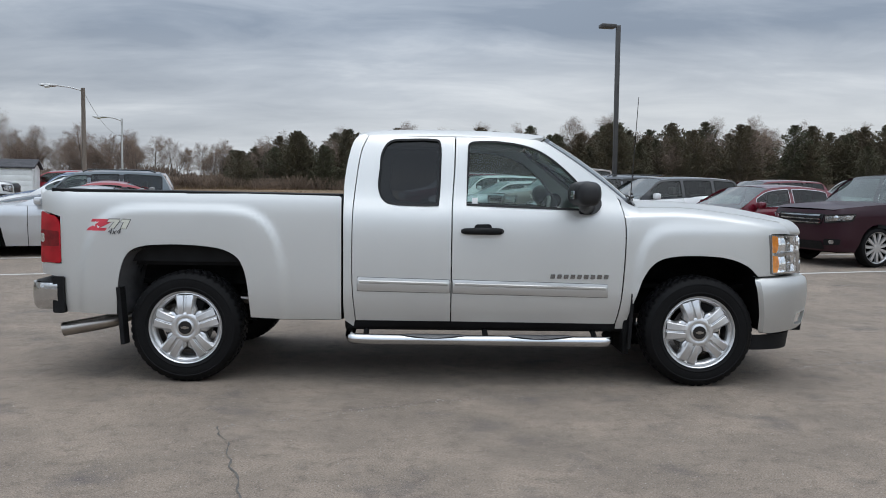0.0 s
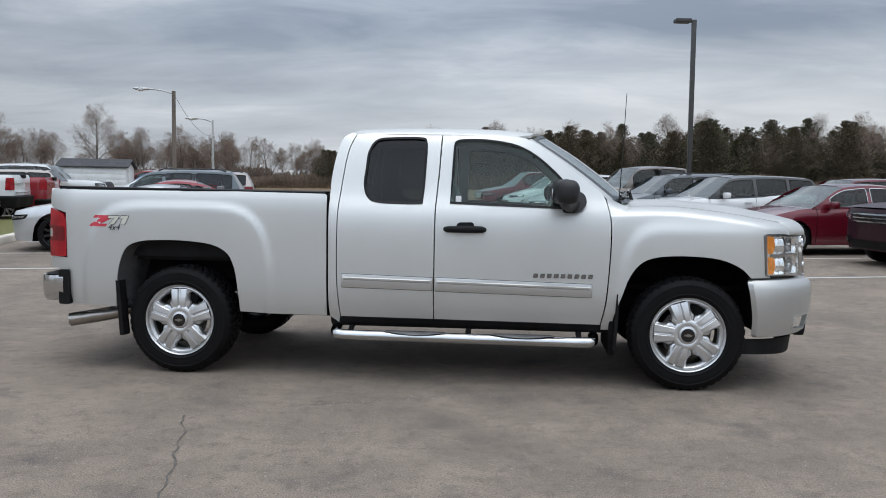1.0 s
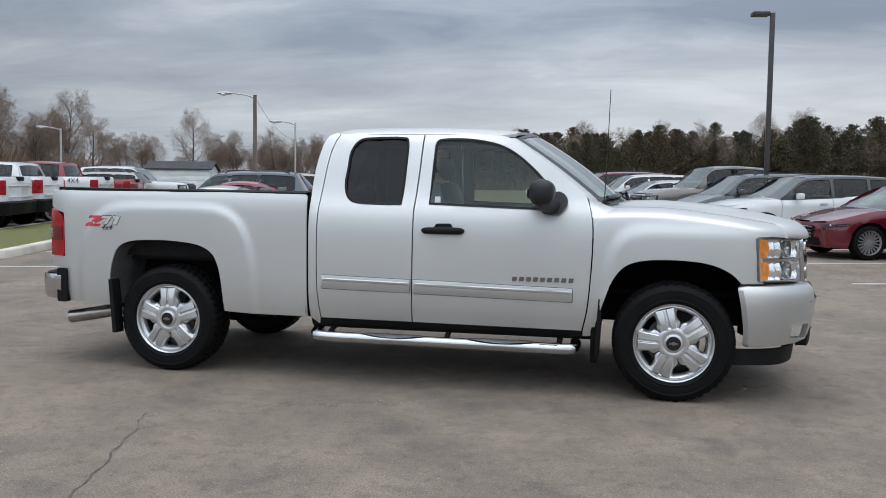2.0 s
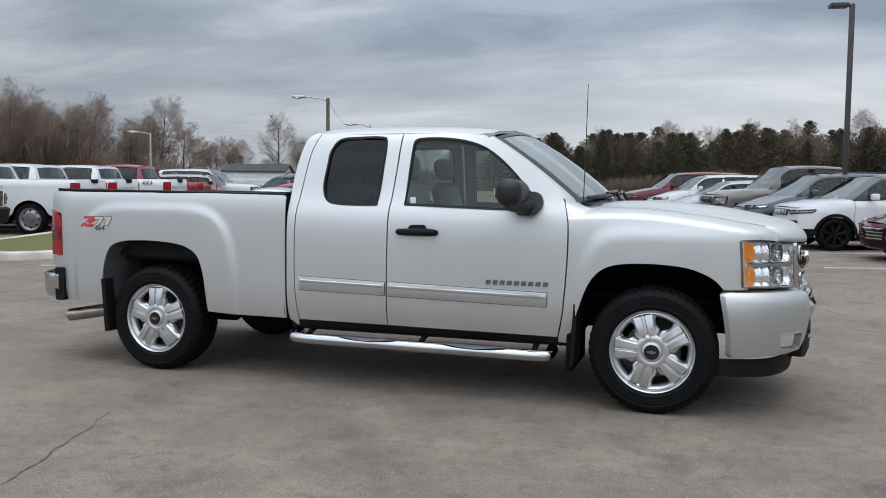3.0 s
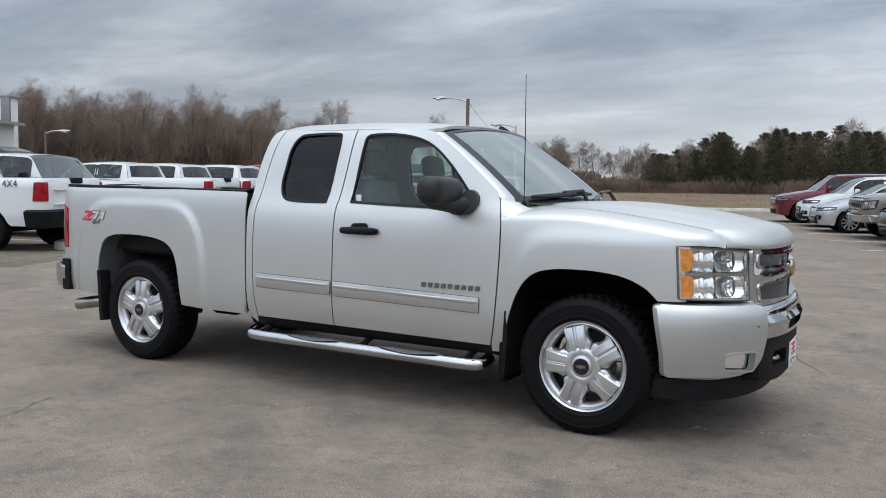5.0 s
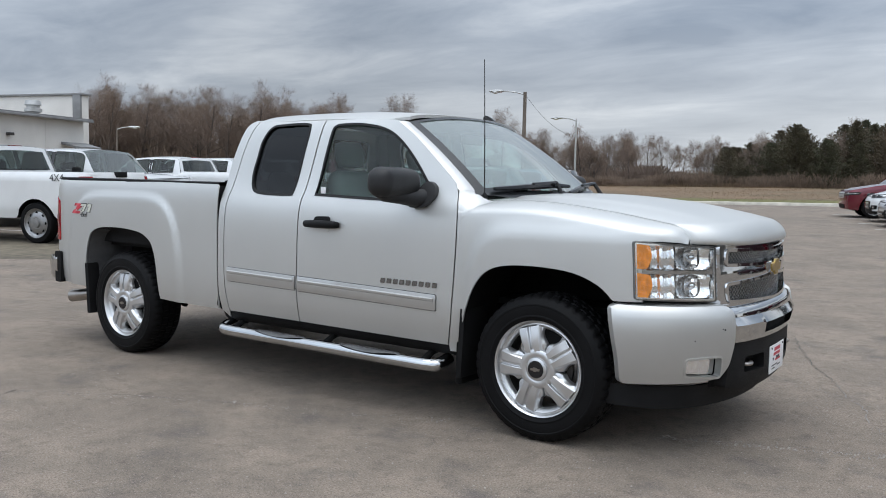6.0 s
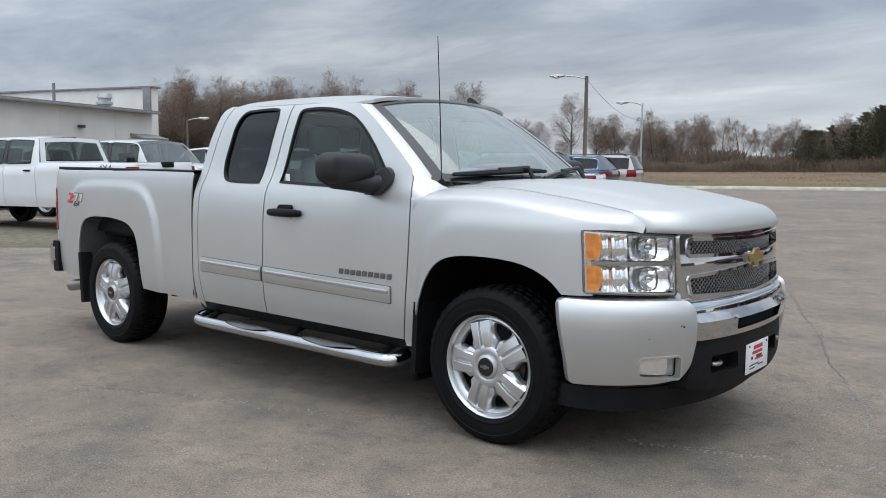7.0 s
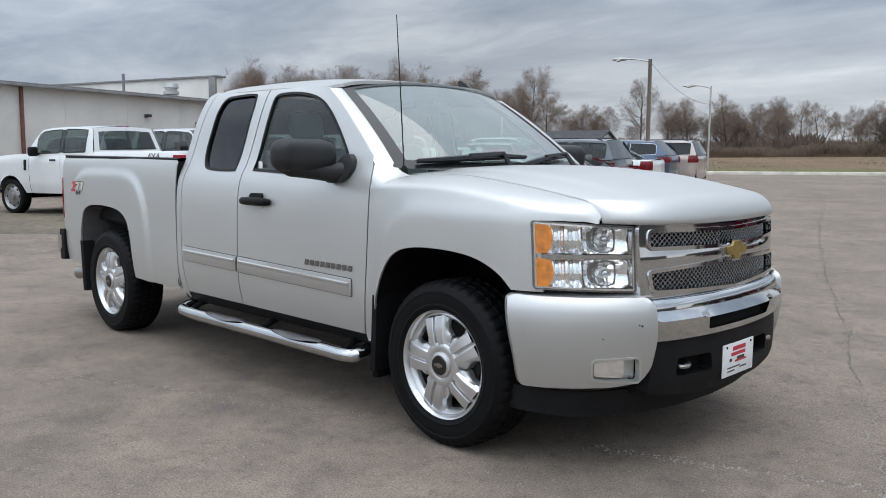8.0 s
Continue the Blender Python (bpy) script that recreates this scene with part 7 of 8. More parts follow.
for k in range(9):
    stripe("parking_line", -10.4, 7.28 + 2.65 * k, -15.8, 7.28 + 2.65 * k)


def crack(pts, seed, width=0.016, mat=None):
    """A ragged crack in the asphalt along world points."""
    rnd = random.Random(seed)
    path = []
    for p, q in zip(pts, pts[1:]):
        k = max(2, int((Vector(q) - Vector(p)).length / 0.05))
        for i in range(k):
            path.append(Vector(p).lerp(Vector(q), i / k))
    bm = bmesh.new()
    rows, off = [], 0.0
    for i, p in enumerate(path):
        t = (path[min(i + 1, len(path) - 1)] - path[max(i - 1, 0)]).normalized()
        n = Vector((-t.y, t.x))
        off = off * 0.85 + rnd.uniform(-0.018, 0.018)
        w = width * 0.66 * rnd.uniform(0.2, 1.0) * (0.3 if rnd.random() < 0.15 else 1)
        rows.append([(*(p + n * (off - w / 2)), ground_z(p.y) + 0.004), (*(p + n * (off + w / 2)), ground_z(p.y) + 0.004)])
    add_grid(bm, rows)
    bmesh.ops.recalc_face_normals(bm, faces=bm.faces[:])
    if bm.faces and sum(f.normal.z for f in bm.faces) < 0:
        bmesh.ops.reverse_faces(bm, faces=bm.faces[:])
    return tagged(part("asphalt_crack", bm, mat or CRACK), kind="structure", label="ragged crack across the worn asphalt", category="crack")


WOOD = material("weathered_pole_wood", (0.17, 0.14, 0.115), rough=0.9, vary=0.35, scale=3, fine=0.2, fine_scale=40, bump=0.4, bump_scale=30, stretch=(1, 1, 0.1))
DARKSTEEL = material("dark_bronze_steel", (0.035, 0.033, 0.031), rough=0.45, vary=0.2, scale=4)
GALV = material("galvanised_steel", (0.46, 0.46, 0.45), rough=0.45, metal=0.6, vary=0.15, scale=5)
LAMPGLASS = material("lamp_bowl", (0.62, 0.62, 0.60), rough=0.2, vary=0.1, scale=8)


def street_lamp(x, y, top_z, r, mat, arm, label, wire=False):
    z0 = ground_z(y)
    lamp_ = empty("street_lamp", Matrix.Translation((x, y, z0)), label=label, category="street lamp")
    h = top_z - z0
    tube("pole", [(0, 0, -0.1), (0, 0, h * 0.5), (0, 0, h)], [r, r * 0.88, r * 0.75], mat, lamp_, 12)
    ax_, ay_ = arm
    tube("arm", spline([(0, 0, h - 0.12), (ax_ * 0.35, ay_ * 0.35, h + 0.0), (ax_ * 0.8, ay_ * 0.8, h + 0.06)], 4), 0.03, GALV, lamp_, 8)
    hd = bmesh.new()
    d = Vector((ax_, ay_, 0)).normalized()
    base = Vector((ax_ * 0.7, ay_ * 0.7, h + 0.05))
    add_tube(hd, [base, base + d * 0.12, base + d * 0.40, base + d * 0.62, base + d * 0.70], [0.05, 0.10, 0.13, 0.09, 0.03], 10)
    for v in hd.verts:
        v.co.z = base.z + (v.co.z - base.z) * 0.65
    head = part("lamp_head", hd, GALV, lamp_)
    bw = bmesh.new()
    bmesh.ops.create_uvsphere(bw, u_segments=14, v_segments=8, radius=0.12, matrix=Matrix.Translation(base + d * 0.40 + Vector((0, 0, -0.05))) @ Matrix.Diagonal((1.2, 1.2, 0.55, 1)))
    part("lamp_bowl", bw, LAMPGLASS, head)
    return lamp_


street_lamp(-14.55, 28.1, 5.60, 0.105, WOOD, (-1.30, -0.45), "weathered wooden pole with a grey street lamp")
street_lamp(-16.19, 36.83, 5.12, 0.058, GALV, (-0.95, -0.35), "slim pale steel street lamp by the field")
street_lamp(-34.4, 41.5, 5.25, 0.075, GALV, (-0.9, -0.6), "slim pale steel street lamp behind the trucks")
street_lamp(-41.8, 25.8, 4.50, 0.070, WOOD, (0.75, 0.65), "slim pale steel street lamp near the building")
# a slack cable between two of them
cable = tube("cable", [Vector((-14.55, 28.1, 5.5)).lerp(Vector((-16.19, 36.83, 4.2)), k / 14) - Vector((0, 0, 1.7 * k / 14 * (1 - k / 14))) for k in range(15)], 0.007, DARKSTEEL, None, 5)
tagged(cable, label="thin slack cable between two street lamps", category="cable")
# dark square pole with a flat box lamp
px_, py_ = lot(10.55, 16.15)
pole = empty("lot_light", Matrix.Translation((px_, py_, ground_z(py_))), label="tall dark square lot light with a flat box head", category="street lamp")
hp = 6.52 - ground_z(py_)
box("pole", (-0.065, -0.065, 0), (0.065, 0.065, hp), DARKSTEEL, pole, 0.01)
box("pole_base", (-0.25, -0.25, -0.05), (0.25, 0.25, 0.55), CONCRETE, pole, 0.03)
hm = pose(-0.05, 0, hp - 0.02, 0, 0, 10)
box("lamp_head", (-0.52, -0.16, -0.07), (-0.06, 0.16, 0.04), DARKSTEEL, pole, 0.02, m=hm)
box("lamp_arm", (-0.10, -0.04, -0.05), (0.02, 0.04, 0.02), DARKSTEEL, pole, 0.008, m=hm)

# white shed
SHEDWHITE = material("white_shed_boards", (0.70, 0.71, 0.71), rough=0.7, vary=0.08, scale=2, fine=0.06, fine_scale=30)
SHINGLE = material("dark_shingles", (0.045, 0.045, 0.05), rough=0.9, vary=0.3, scale=4, fine=0.3, fine_scale=25)
sx, sy = lot(-9.15, 31.2)
shed = empty("garden_shed", Matrix.Translation((sx, sy, ground_z(sy))) @ pose(0, 0, 0, 0, 0, 16.5), label="small white shed with a dark shingle roof", category="shed")
sb = bmesh.new()
extrude_poly(sb, [(-1.0, 0), (1.0, 0), (1.0, 1.72), (0, 2.02), (-1.0, 1.72)], lambda y, z: (-1.35, y, z), lambda y, z: (1.32, y, z))
part("wall", sb, SHEDWHITE, shed)
for i in range(7):
    z = 0.10 + i * 0.225
    box("siding_board", (-1.35, -1.014, z), (1.32, -1.001, z + 0.212), SHEDWHITE, shed, 0.004)
for s in (1, -1):
    rb_ = bmesh.new()
    extrude_poly(rb_, [(0, 2.04), (s * 1.10, 1.70), (s * 1.10, 1.76), (0, 2.11)], lambda y, z: (-1.47, y, z), lambda y, z: (1.45, y, z))
    part("roof", rb_, SHINGLE, shed)
box("corner_board", (1.325, -1.03, 0), (1.35, -0.90, 1.74), SHEDWHITE, shed, 0.004)
box("door", (1.322, -0.45, 0.05), (1.345, 0.45, 1.65), SHEDWHITE, shed, 0.006)

# beige metal building
BEIGE = material("beige_metal_wall", (0.64, 0.615, 0.575), rough=0.6, vary=0.10, scale=0.6, fine=0.05, fine_scale=20)
TRIMGREY = material("grey_roof_trim", (0.20, 0.20, 0.20), rough=0.5, vary=0.15, scale=3)
bx, by = lot(-25.2, 20.0)
hall = empty("metal_building", Matrix.Translation((bx, by, 0.05)) @ pose(0, 0, 0, 0, 0, 16.5), label="beige metal service building with a parapet and roof vents", category="building")
box("wing_wall", (-20.0, -22.0, 0), (0.0, 5.3, 3.92), BEIGE, hall, 0.02)
for i in range(9):
    box("panel_seam", (0.0, -21.0 + i * 3.0, 0.1), (0.012, -20.97 + i * 3.0, 3.88), BEIGE, hall, 0.003)
wr = bmesh.new()
extrude_poly(wr, [(0.35, 3.90), (0.35, 3.99), (-20.0, 4.75), (-20.0, 4.60)], lambda x, z: (x, -22.2, z), lambda x, z: (x, 5.5, z))
part("wing_roof", wr, TRIMGREY, hall)
box("gutter", (0.30, -22.2, 3.83), (0.42, 5.5, 3.93), TRIMGREY, hall, 0.02)
box("facade_wall", (-36.0, 8.1, 0), (-2.6, 8.6, 5.44), BEIGE, hall, 0.02)
box("parapet_cap", (-36.1, 8.0, 5.42), (-2.5, 8.7, 5.52), TRIMGREY, hall, 0.01)
box("corner_trim", (-3.05, 7.98, 3.9), (-2.58, 8.10, 5.42), TRIMGREY, hall, 0.01)
box("downspout", (0.02, -4.95, 0.1), (0.12, -4.83, 3.88), material("rusty_downspout", (0.16, 0.07, 0.05), rough=0.7, vary=0.2, scale=4), hall, 0.01)
box("wall_lamp", (0.0, 0.9, 3.0), (0.22, 1.15, 3.12), DARKSTEEL, hall, 0.02)
ab = bmesh.new()
extrude_poly(ab, [(0.0, 2.80), (0.8, 2.62), (0.8, 2.70), (0.0, 2.90)], lambda x, z: (x, 3.9, z), lambda x, z: (x, 5.5, z))
part("canopy", ab, TRIMGREY, hall)
for y in (4.0, 5.4):
    box("canopy_post", (0.68, y - 0.04, 0), (0.76, y + 0.04, 2.66), GALV, hall, 0.008)
vt = lathe(bmesh.new(), [(0.34, 0), (0.34, 0.25), (0.52, 0.30), (0.52, 0.42), (0.40, 0.47), (0.40, 0.56), (0.50, 0.60), (0.44, 0.80), (0.001, 0.83)], 24)
bmesh.ops.transform(vt, matrix=pose(-2.1, 4.5, 3.98, 90, 0, 0) @ Matrix.Diagonal((0.72, 1.0, 0.72, 1)), verts=vt.verts[:])
part("roof_vent", vt, GALV, hall, "round galvanised roof vent")
for x, y, hgt in ((-4.2, 3.5, 5.25), (-3.0, -7.6, 5.75), (-3.0, -6.2, 5.05)):
    tube("flue_pipe", [(x, y, 4.2), (x, y, hgt)], 0.07, TRIMGREY, hall, 8)

# cracks and grit in the asphalt
crack([(-1.30, -2.08), (-1.14, -2.52), (-1.02, -2.88), (-0.93, -3.16), (-0.80, -3.60), (-0.72, -4.3)], 1, 0.022)
crack([(-1.28, -2.10), (-0.85, -1.85), (-0.50, -1.68), (-0.07, -1.48), (0.32, -1.36), (0.78, -1.16), (1.26, -0.94)], 2, 0.008)
crack([(-7.2, 27.0), (-3.0, 17.0), (-1.08, 11.46), (0.6, 7.09), (1.7, 4.43), (2.36, 2.83), (2.89, 1.47)], 3, 0.020)
crack([(2.89, 1.47), (3.24, 0.6), (3.42, 0.15), (3.9, -1.2)], 5, 0.016, CRACK_PALE)
crack([(2.36, -0.46), (2.76, -0.32), (3.12, -0.19), (3.42, -0.08), (4.2, 0.25)], 4, 0.008)


def grit(name, pts, count, width, seed, smallest, largest):
    """Small pale stones strewn along a line of world points."""
    rnd = random.Random(seed)
    verts, faces = [], []
    seg = [(Vector(p), Vector(q)) for p, q in zip(pts, pts[1:])]
    total = sum((q - p).length for p, q in seg)
    for _ in range(count):
        d = rnd.uniform(0, total)
        for p, q in seg:
            if d <= (q - p).length:
                break
            d -= (q - p).length
        t = (q - p).normalized()
        c = p + t * d + Vector((-t.y, t.x)) * rnd.gauss(0, width)
        s_ = rnd.uniform(smallest, largest)
        z = ground_z(c.y) + 0.001
        i = len(verts)
        turn = rnd.uniform(0, 6.28)
        for k in range(4):
            a = turn + k * math.pi / 2
            verts.append((c.x + s_ * math.cos(a) * rnd.uniform(0.7, 1.2), c.y + s_ * math.sin(a) * rnd.uniform(0.7, 1.2), z - 0.001))
        verts.append((c.x + rnd.uniform(-0.3, 0.3) * s_, c.y + rnd.uniform(-0.3, 0.3) * s_, z + s_ * rnd.uniform(0.5, 0.9)))
        faces += [(i + k, i + (k + 1) % 4, i + 4) for k in range(4)]
    me = bpy.data.meshes.new(name)
    me.from_pydata(verts, [], faces)
    me.materials.append(STONES)
    return tagged(new(name, me), label="pale loose grit on the worn asphalt", category="grit", kind="stuff")


grit("crack_grit", [(-1.28, -2.08), (-0.85, -1.85), (-0.07, -1.48), (0.78, -1.16), (1.26, -0.94)], 170, 0.03, 1, 0.003, 0.008)
grit("seam_grit", [(2.30, -0.48), (2.76, -0.32), (3.12, -0.19), (3.5, -0.05), (4.3, 0.28)], 380, 0.028, 2, 0.003, 0.009)
grit("loose_grit", [(-6, -3.0), (0, -2.6), (6, -2.2)], 900, 1.3, 3, 0.002, 0.007)
grit("far_grit", [(3.9, -1.0), (2.9, 1.47), (1.7, 4.43), (0.6, 7.1)], 500, 0.30, 4, 0.003, 0.008)

# an unseen pale wall behind the camera, added to brighten the pickup's flank
FILL_WALL = material("pale_fill_wall", (0.74, 0.73, 0.71), rough=0.8, vary=0.25, scale=0.6, fine=0.1, fine_scale=12)
wb_ = add_box(bmesh.new(), (-60, -44, -0.4), (14, -43.4, 5.2), 0.05)
tagged(part("wall_south", wb_, FILL_WALL), kind="structure", label="unseen pale wall added to brighten the pickup's flank", category="wall")
# an unseen dark wall in the east, added to darken the chrome's reflections
BLOCK_WALL = material("dark_block_wall", (0.10, 0.095, 0.085), rough=0.85, vary=0.3, scale=0.4, fine=0.1, fine_scale=12)
wb_ = add_box(bmesh.new(), (66, -43.4, -0.4), (66.6, 40, 7.0), 0.05)
tagged(part("wall_east", wb_, BLOCK_WALL), kind="structure", label="unseen dark wall added to darken reflections in the chrome", category="wall")

# ---- trees along the field ----
BARK = material("grey_brown_bark", (0.105, 0.085, 0.070), rough=0.95, vary=0.3, scale=2, fine=0.2, fine_scale=25)
TWIG = material("bare_brown_twigs", (0.210, 0.152, 0.116), rough=0.95, vary=0.45, scale=0.5, tint=(0.134, 0.110, 0.095))
CEDAR = material("dark_cedar_green", (0.054, 0.066, 0.034), rough=0.9, vary=0.6, scale=0.9, tint=(0.080, 0.062, 0.038), fine=0.45, fine_scale=6)
RUSSET = material("russet_dead_leaves", (0.16, 0.075, 0.035), rough=0.9, vary=0.4, scale=1.2)
cn = CEDAR.node_tree
pick = cn.nodes.new("ShaderNodeObjectInfo")
half = cn.nodes.new("ShaderNodeMath")
half.operation = "MULTIPLY"
half.inputs[1].default_value = 0.75
cn.links.new(pick.outputs["Random"], half.inputs[0])
tone = cn.nodes.new("ShaderNodeMix")
tone.data_type = "RGBA"
tone.inputs["B"].default_value = (0.100, 0.068, 0.042, 1)
cn.links.new(half.outputs[0], tone.inputs["Factor"])
cn.links.new(cn.nodes["Principled BSDF"].inputs["Base Color"].links[0].from_socket, tone.inputs["A"])
cn.links.new(tone.outputs["Result"], cn.nodes["Principled BSDF"].inputs["Base Color"])
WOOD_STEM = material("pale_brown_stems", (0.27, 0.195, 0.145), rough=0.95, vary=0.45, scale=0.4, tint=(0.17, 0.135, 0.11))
BRUSH = material("brown_brush", (0.195, 0.140, 0.102), rough=0.95, vary=0.5, scale=0.5, tint=(0.115, 0.088, 0.068), fine=0.35, fine_scale=4)


def limb(bms, p, d, length, r, level, rnd, bend):
    """A crooked limb that forks; the finest twigs are flat slivers."""
    if level == 4:
        bm = bms[1]
        w = d.cross(Vector((rnd.uniform(-1, 1), rnd.uniform(-1, 1), 0.3))).normalized() * r
        m = p + d * length * 0.55 + Vector((rnd.uniform(-1, 1), rnd.uniform(-1, 1), rnd.uniform(-0.4, 0.8))) * length * 0.10
        a, b, c, e = (bm.verts.new(x) for x in (p - w, p + w, m + w * 0.7, m - w * 0.7))
        bm.faces.new((a, b, c, e))
        bm.faces.new((e, c, bm.verts.new(m + d * length * 0.5)))
        return
    n = (6, 5, 3, 2)[level]
    path, q, v = [p.copy()], p.copy(), d.normalized()
    for i in range(n):
        wild = Vector((rnd.uniform(-1, 1), rnd.uniform(-1, 1), rnd.uniform(-0.7, 0.7)))
        v = (v + wild * (0.07, 0.20, 0.26, 0.30)[level] + Vector((0, 0, bend))).normalized()
        q = q + v * length / n
        path.append(q.copy())
    add_tube(bms[level > 1], path, [r * (1 - 0.72 * i / n) for i in range(n + 1)], (7, 5, 4, 3)[level], cap=False)
    kids = (14, 9, 7, 4)[level]
    for k in range(kids):
        t = (0.26, 0.22, 0.15, 0.1)[level] + (0.74, 0.78, 0.85, 0.9)[level] * (k + rnd.random()) / kids
        i = min(int(t * n), n - 1)
        at = path[i].lerp(path[i + 1], t * n - i)
        along = (path[i + 1] - path[i]).normalized()
        a = 2.4 * k + rnd.uniform(-0.7, 0.7)
        u = along.orthogonal().normalized()
        out_ = u * math.cos(a) + along.cross(u) * math.sin(a)
        open_ = rnd.uniform(0.5, 0.95) if level else rnd.uniform(0.95, 1.30) - 0.50 * t
        dd = (along * math.cos(open_) + out_ * math.sin(open_)).normalized()
        if level == 0:
            ln = length * rnd.uniform(0.44, 0.62) * (1.10 - 0.66 * t)
        else:
            ln = max(length * rnd.uniform(0.38, 0.66) * (1.1 - 0.40 * t), 0.55 if level == 3 else 0.0)
        limb(bms, at, dd, ln, r * (1 - 0.72 * t) * rnd.uniform(0.40, 0.60) if level < 3 else 0.0075, level + 1, rnd, (0.05, 0.06, 0.03, 0.0)[level])


def bare_tree(seed, height, lean, label):
    """A leafless tree: one trunk that runs up into a rounded crown of finer and finer limbs."""
    rnd = random.Random(seed)
    tree = empty("bare_tree", label=label, category="tree", group="trees at the field's edge")
    part("trunk", add_tube(bmesh.new(), [(0, 0, -0.3), (0, 0, height * 0.06), (lean * 0.1, 0, height * 0.12)], [height * 0.020, height * 0.0155, height * 0.0145], 8), BARK, tree)
    bo, cr = bmesh.new(), bmesh.new()
    limb((bo, cr), Vector((lean * 0.1, 0, height * 0.11)), Vector((lean * 0.15, 0.03, 1)), height * 0.74, height * 0.0142, 0, rnd, 0.0)
    if seed % 2:
        # forked low down
        limb((bo, cr), Vector((lean * 0.1, 0, height * 0.16)), Vector((-0.45, 0.25, 1)), height * 0.56, height * 0.0105, 0, rnd, 0.02)
    part("bough", bo, BARK, tree)
    part("crown", cr, TWIG, tree, "bare twiggy crown")
    return tree


def cedar(seed, height, wide, label):
    """An evergreen: tiers of limbs that bear thousands of small sprays, with an uneven, pointed outline."""
    rnd = random.Random(seed)
    tree = empty("cedar_tree", label=label, category="tree", group="trees at the field's edge")
    tr = add_tube(bmesh.new(), [(0, 0, -0.3), (0.05, 0, height * 0.5), (0, 0.05, height * 0.95)], [height * 0.020, height * 0.012, height * 0.002], 7)
    verts, faces = [], []

    def spray(c, d, s):
        w = d.cross(Vector((rnd.uniform(-1, 1), rnd.uniform(-1, 1), rnd.uniform(0.2, 1)))).normalized()
        i = len(verts)
        verts.extend([c - d * s * 0.7, c + w * s * 0.40, c + d * s * rnd.uniform(1.1, 1.9), c - w * s * 0.40])
        faces.append((i, i + 1, i + 2, i + 3))

    lobes = [(rnd.uniform(0, 6.28), rnd.uniform(0.05, 0.85), rnd.uniform(0.75, 1.35)) for _ in range(7)]
    for b in range(130):
        t = (b + rnd.random()) / 130
        a = 2.4 * b + rnd.uniform(-0.5, 0.5)
        lump = 1.0
        for la, lt, lk in lobes:
            near = math.cos(a - la) - 6 * abs(t - lt)
            if near > 0:
                lump = 1 + (lk - 1) * min(near * 1.5, 1)
        reach = height * wide * ((1.0 - t) ** 0.80 * (0.55 + 0.45 * min(t / 0.22, 1.0))) * rnd.uniform(0.62, 1.12) * lump + height * 0.015
        p0 = Vector((0, 0, height * (0.05 + 0.90 * t)))
        rise = rnd.uniform(0.05, 0.40) + 0.5 * t
        p1 = p0 + Vector((math.cos(a) * reach, math.sin(a) * reach, reach * rise))
        add_tube(tr, [p0, p0.lerp(p1, 0.5) - Vector((0, 0, reach * 0.08)), p1], [height * 0.004, height * 0.0025, height * 0.001], 3, cap=False)
        d = (p1 - p0).normalized()
        n = int(26 + 70 * reach / (height * wide))
        for k in range(n):
            u = 0.12 + 0.92 * (k + rnd.random()) / n
            puff = reach * 0.15 * (1.25 - u) + height * 0.006
            c = p0.lerp(p1, u) + Vector((rnd.gauss(0, 1), rnd.gauss(0, 1), rnd.gauss(0, 0.7))) * puff
            dd = (d + Vector((rnd.uniform(-1, 1), rnd.uniform(-1, 1), rnd.uniform(-0.5, 0.9))) * 0.75).normalized()
            spray(c, dd, height * rnd.uniform(0.008, 0.018))
    for k in range(40):
        u = k / 40
        spray(Vector((rnd.gauss(0, 1) * height * 0.012 * (1 - u), rnd.gauss(0, 1) * height * 0.012 * (1 - u), height * (0.88 + 0.12 * u))), Vector((rnd.uniform(-0.5, 0.5), rnd.uniform(-0.5, 0.5), 1)).normalized(), height * 0.012 * (1.1 - u))
    part("trunk", tr, BARK, tree)
    me = bpy.data.meshes.new("crown")
    me.from_pydata([tuple(v) for v in verts], [], faces)
    me.materials.append(CEDAR)
    ob = new("crown", me)
    ob.parent = tree
    return tree


def put(src, x, y, scale, turn):
    m = Matrix.Translation((x, y, ground_z(y) + 0.05)) @ pose(0, 0, 0, 0, 0, turn)
    src_scale = src.scale.copy()
    src.scale = (scale * random.uniform(0.92, 1.1), scale * random.uniform(0.92, 1.1), scale)
    ob = copy_thing(src, m)
    src.scale = src_scale
    return ob


random.seed(11)
BARES = [bare_tree(s, 10.0, sp, lab) for s, sp, lab in ((1, 0.8, "tall bare grey-brown tree at the field's edge"), (2, -0.6, "wide bare brown tree with twiggy limbs"), (3, 0.3, "slim bare tree with upright limbs"), (4, -0.2, "bare brown tree in the wood's edge"), (5, 1.0, "spreading bare tree with fine twigs"))]
CEDARS = [cedar(sd, 8.0, w, lab) for sd, w, lab in ((21, 0.43, "dark green cedar with an uneven crown"), (22, 0.50, "dense dark cedar at the field's edge"), (23, 0.36, "brownish green cedar with a pointed top"), (24, 0.54, "broad dark evergreen in a ragged row"), (25, 0.46, "ragged dark evergreen with gaps"))]
BELT = [(120, 105), (70, 98), (25, 90), (-12, 84), (-26, 80), (-38, 72), (-52, 56), (-66, 40), (-84, 28), (-105, 20)]


def on_belt(u, off):
    """A point on the belt of trees: u from 0 (right) to 1 (left), off metres behind its edge."""
    k = u * (len(BELT) - 1)
    i = min(int(k), len(BELT) - 2)
    p, q = Vector(BELT[i]), Vector(BELT[i + 1])
    n = Vector(((q - p).y, -(q - p).x)).normalized()
    return p.lerp(q, k - i) + n * off


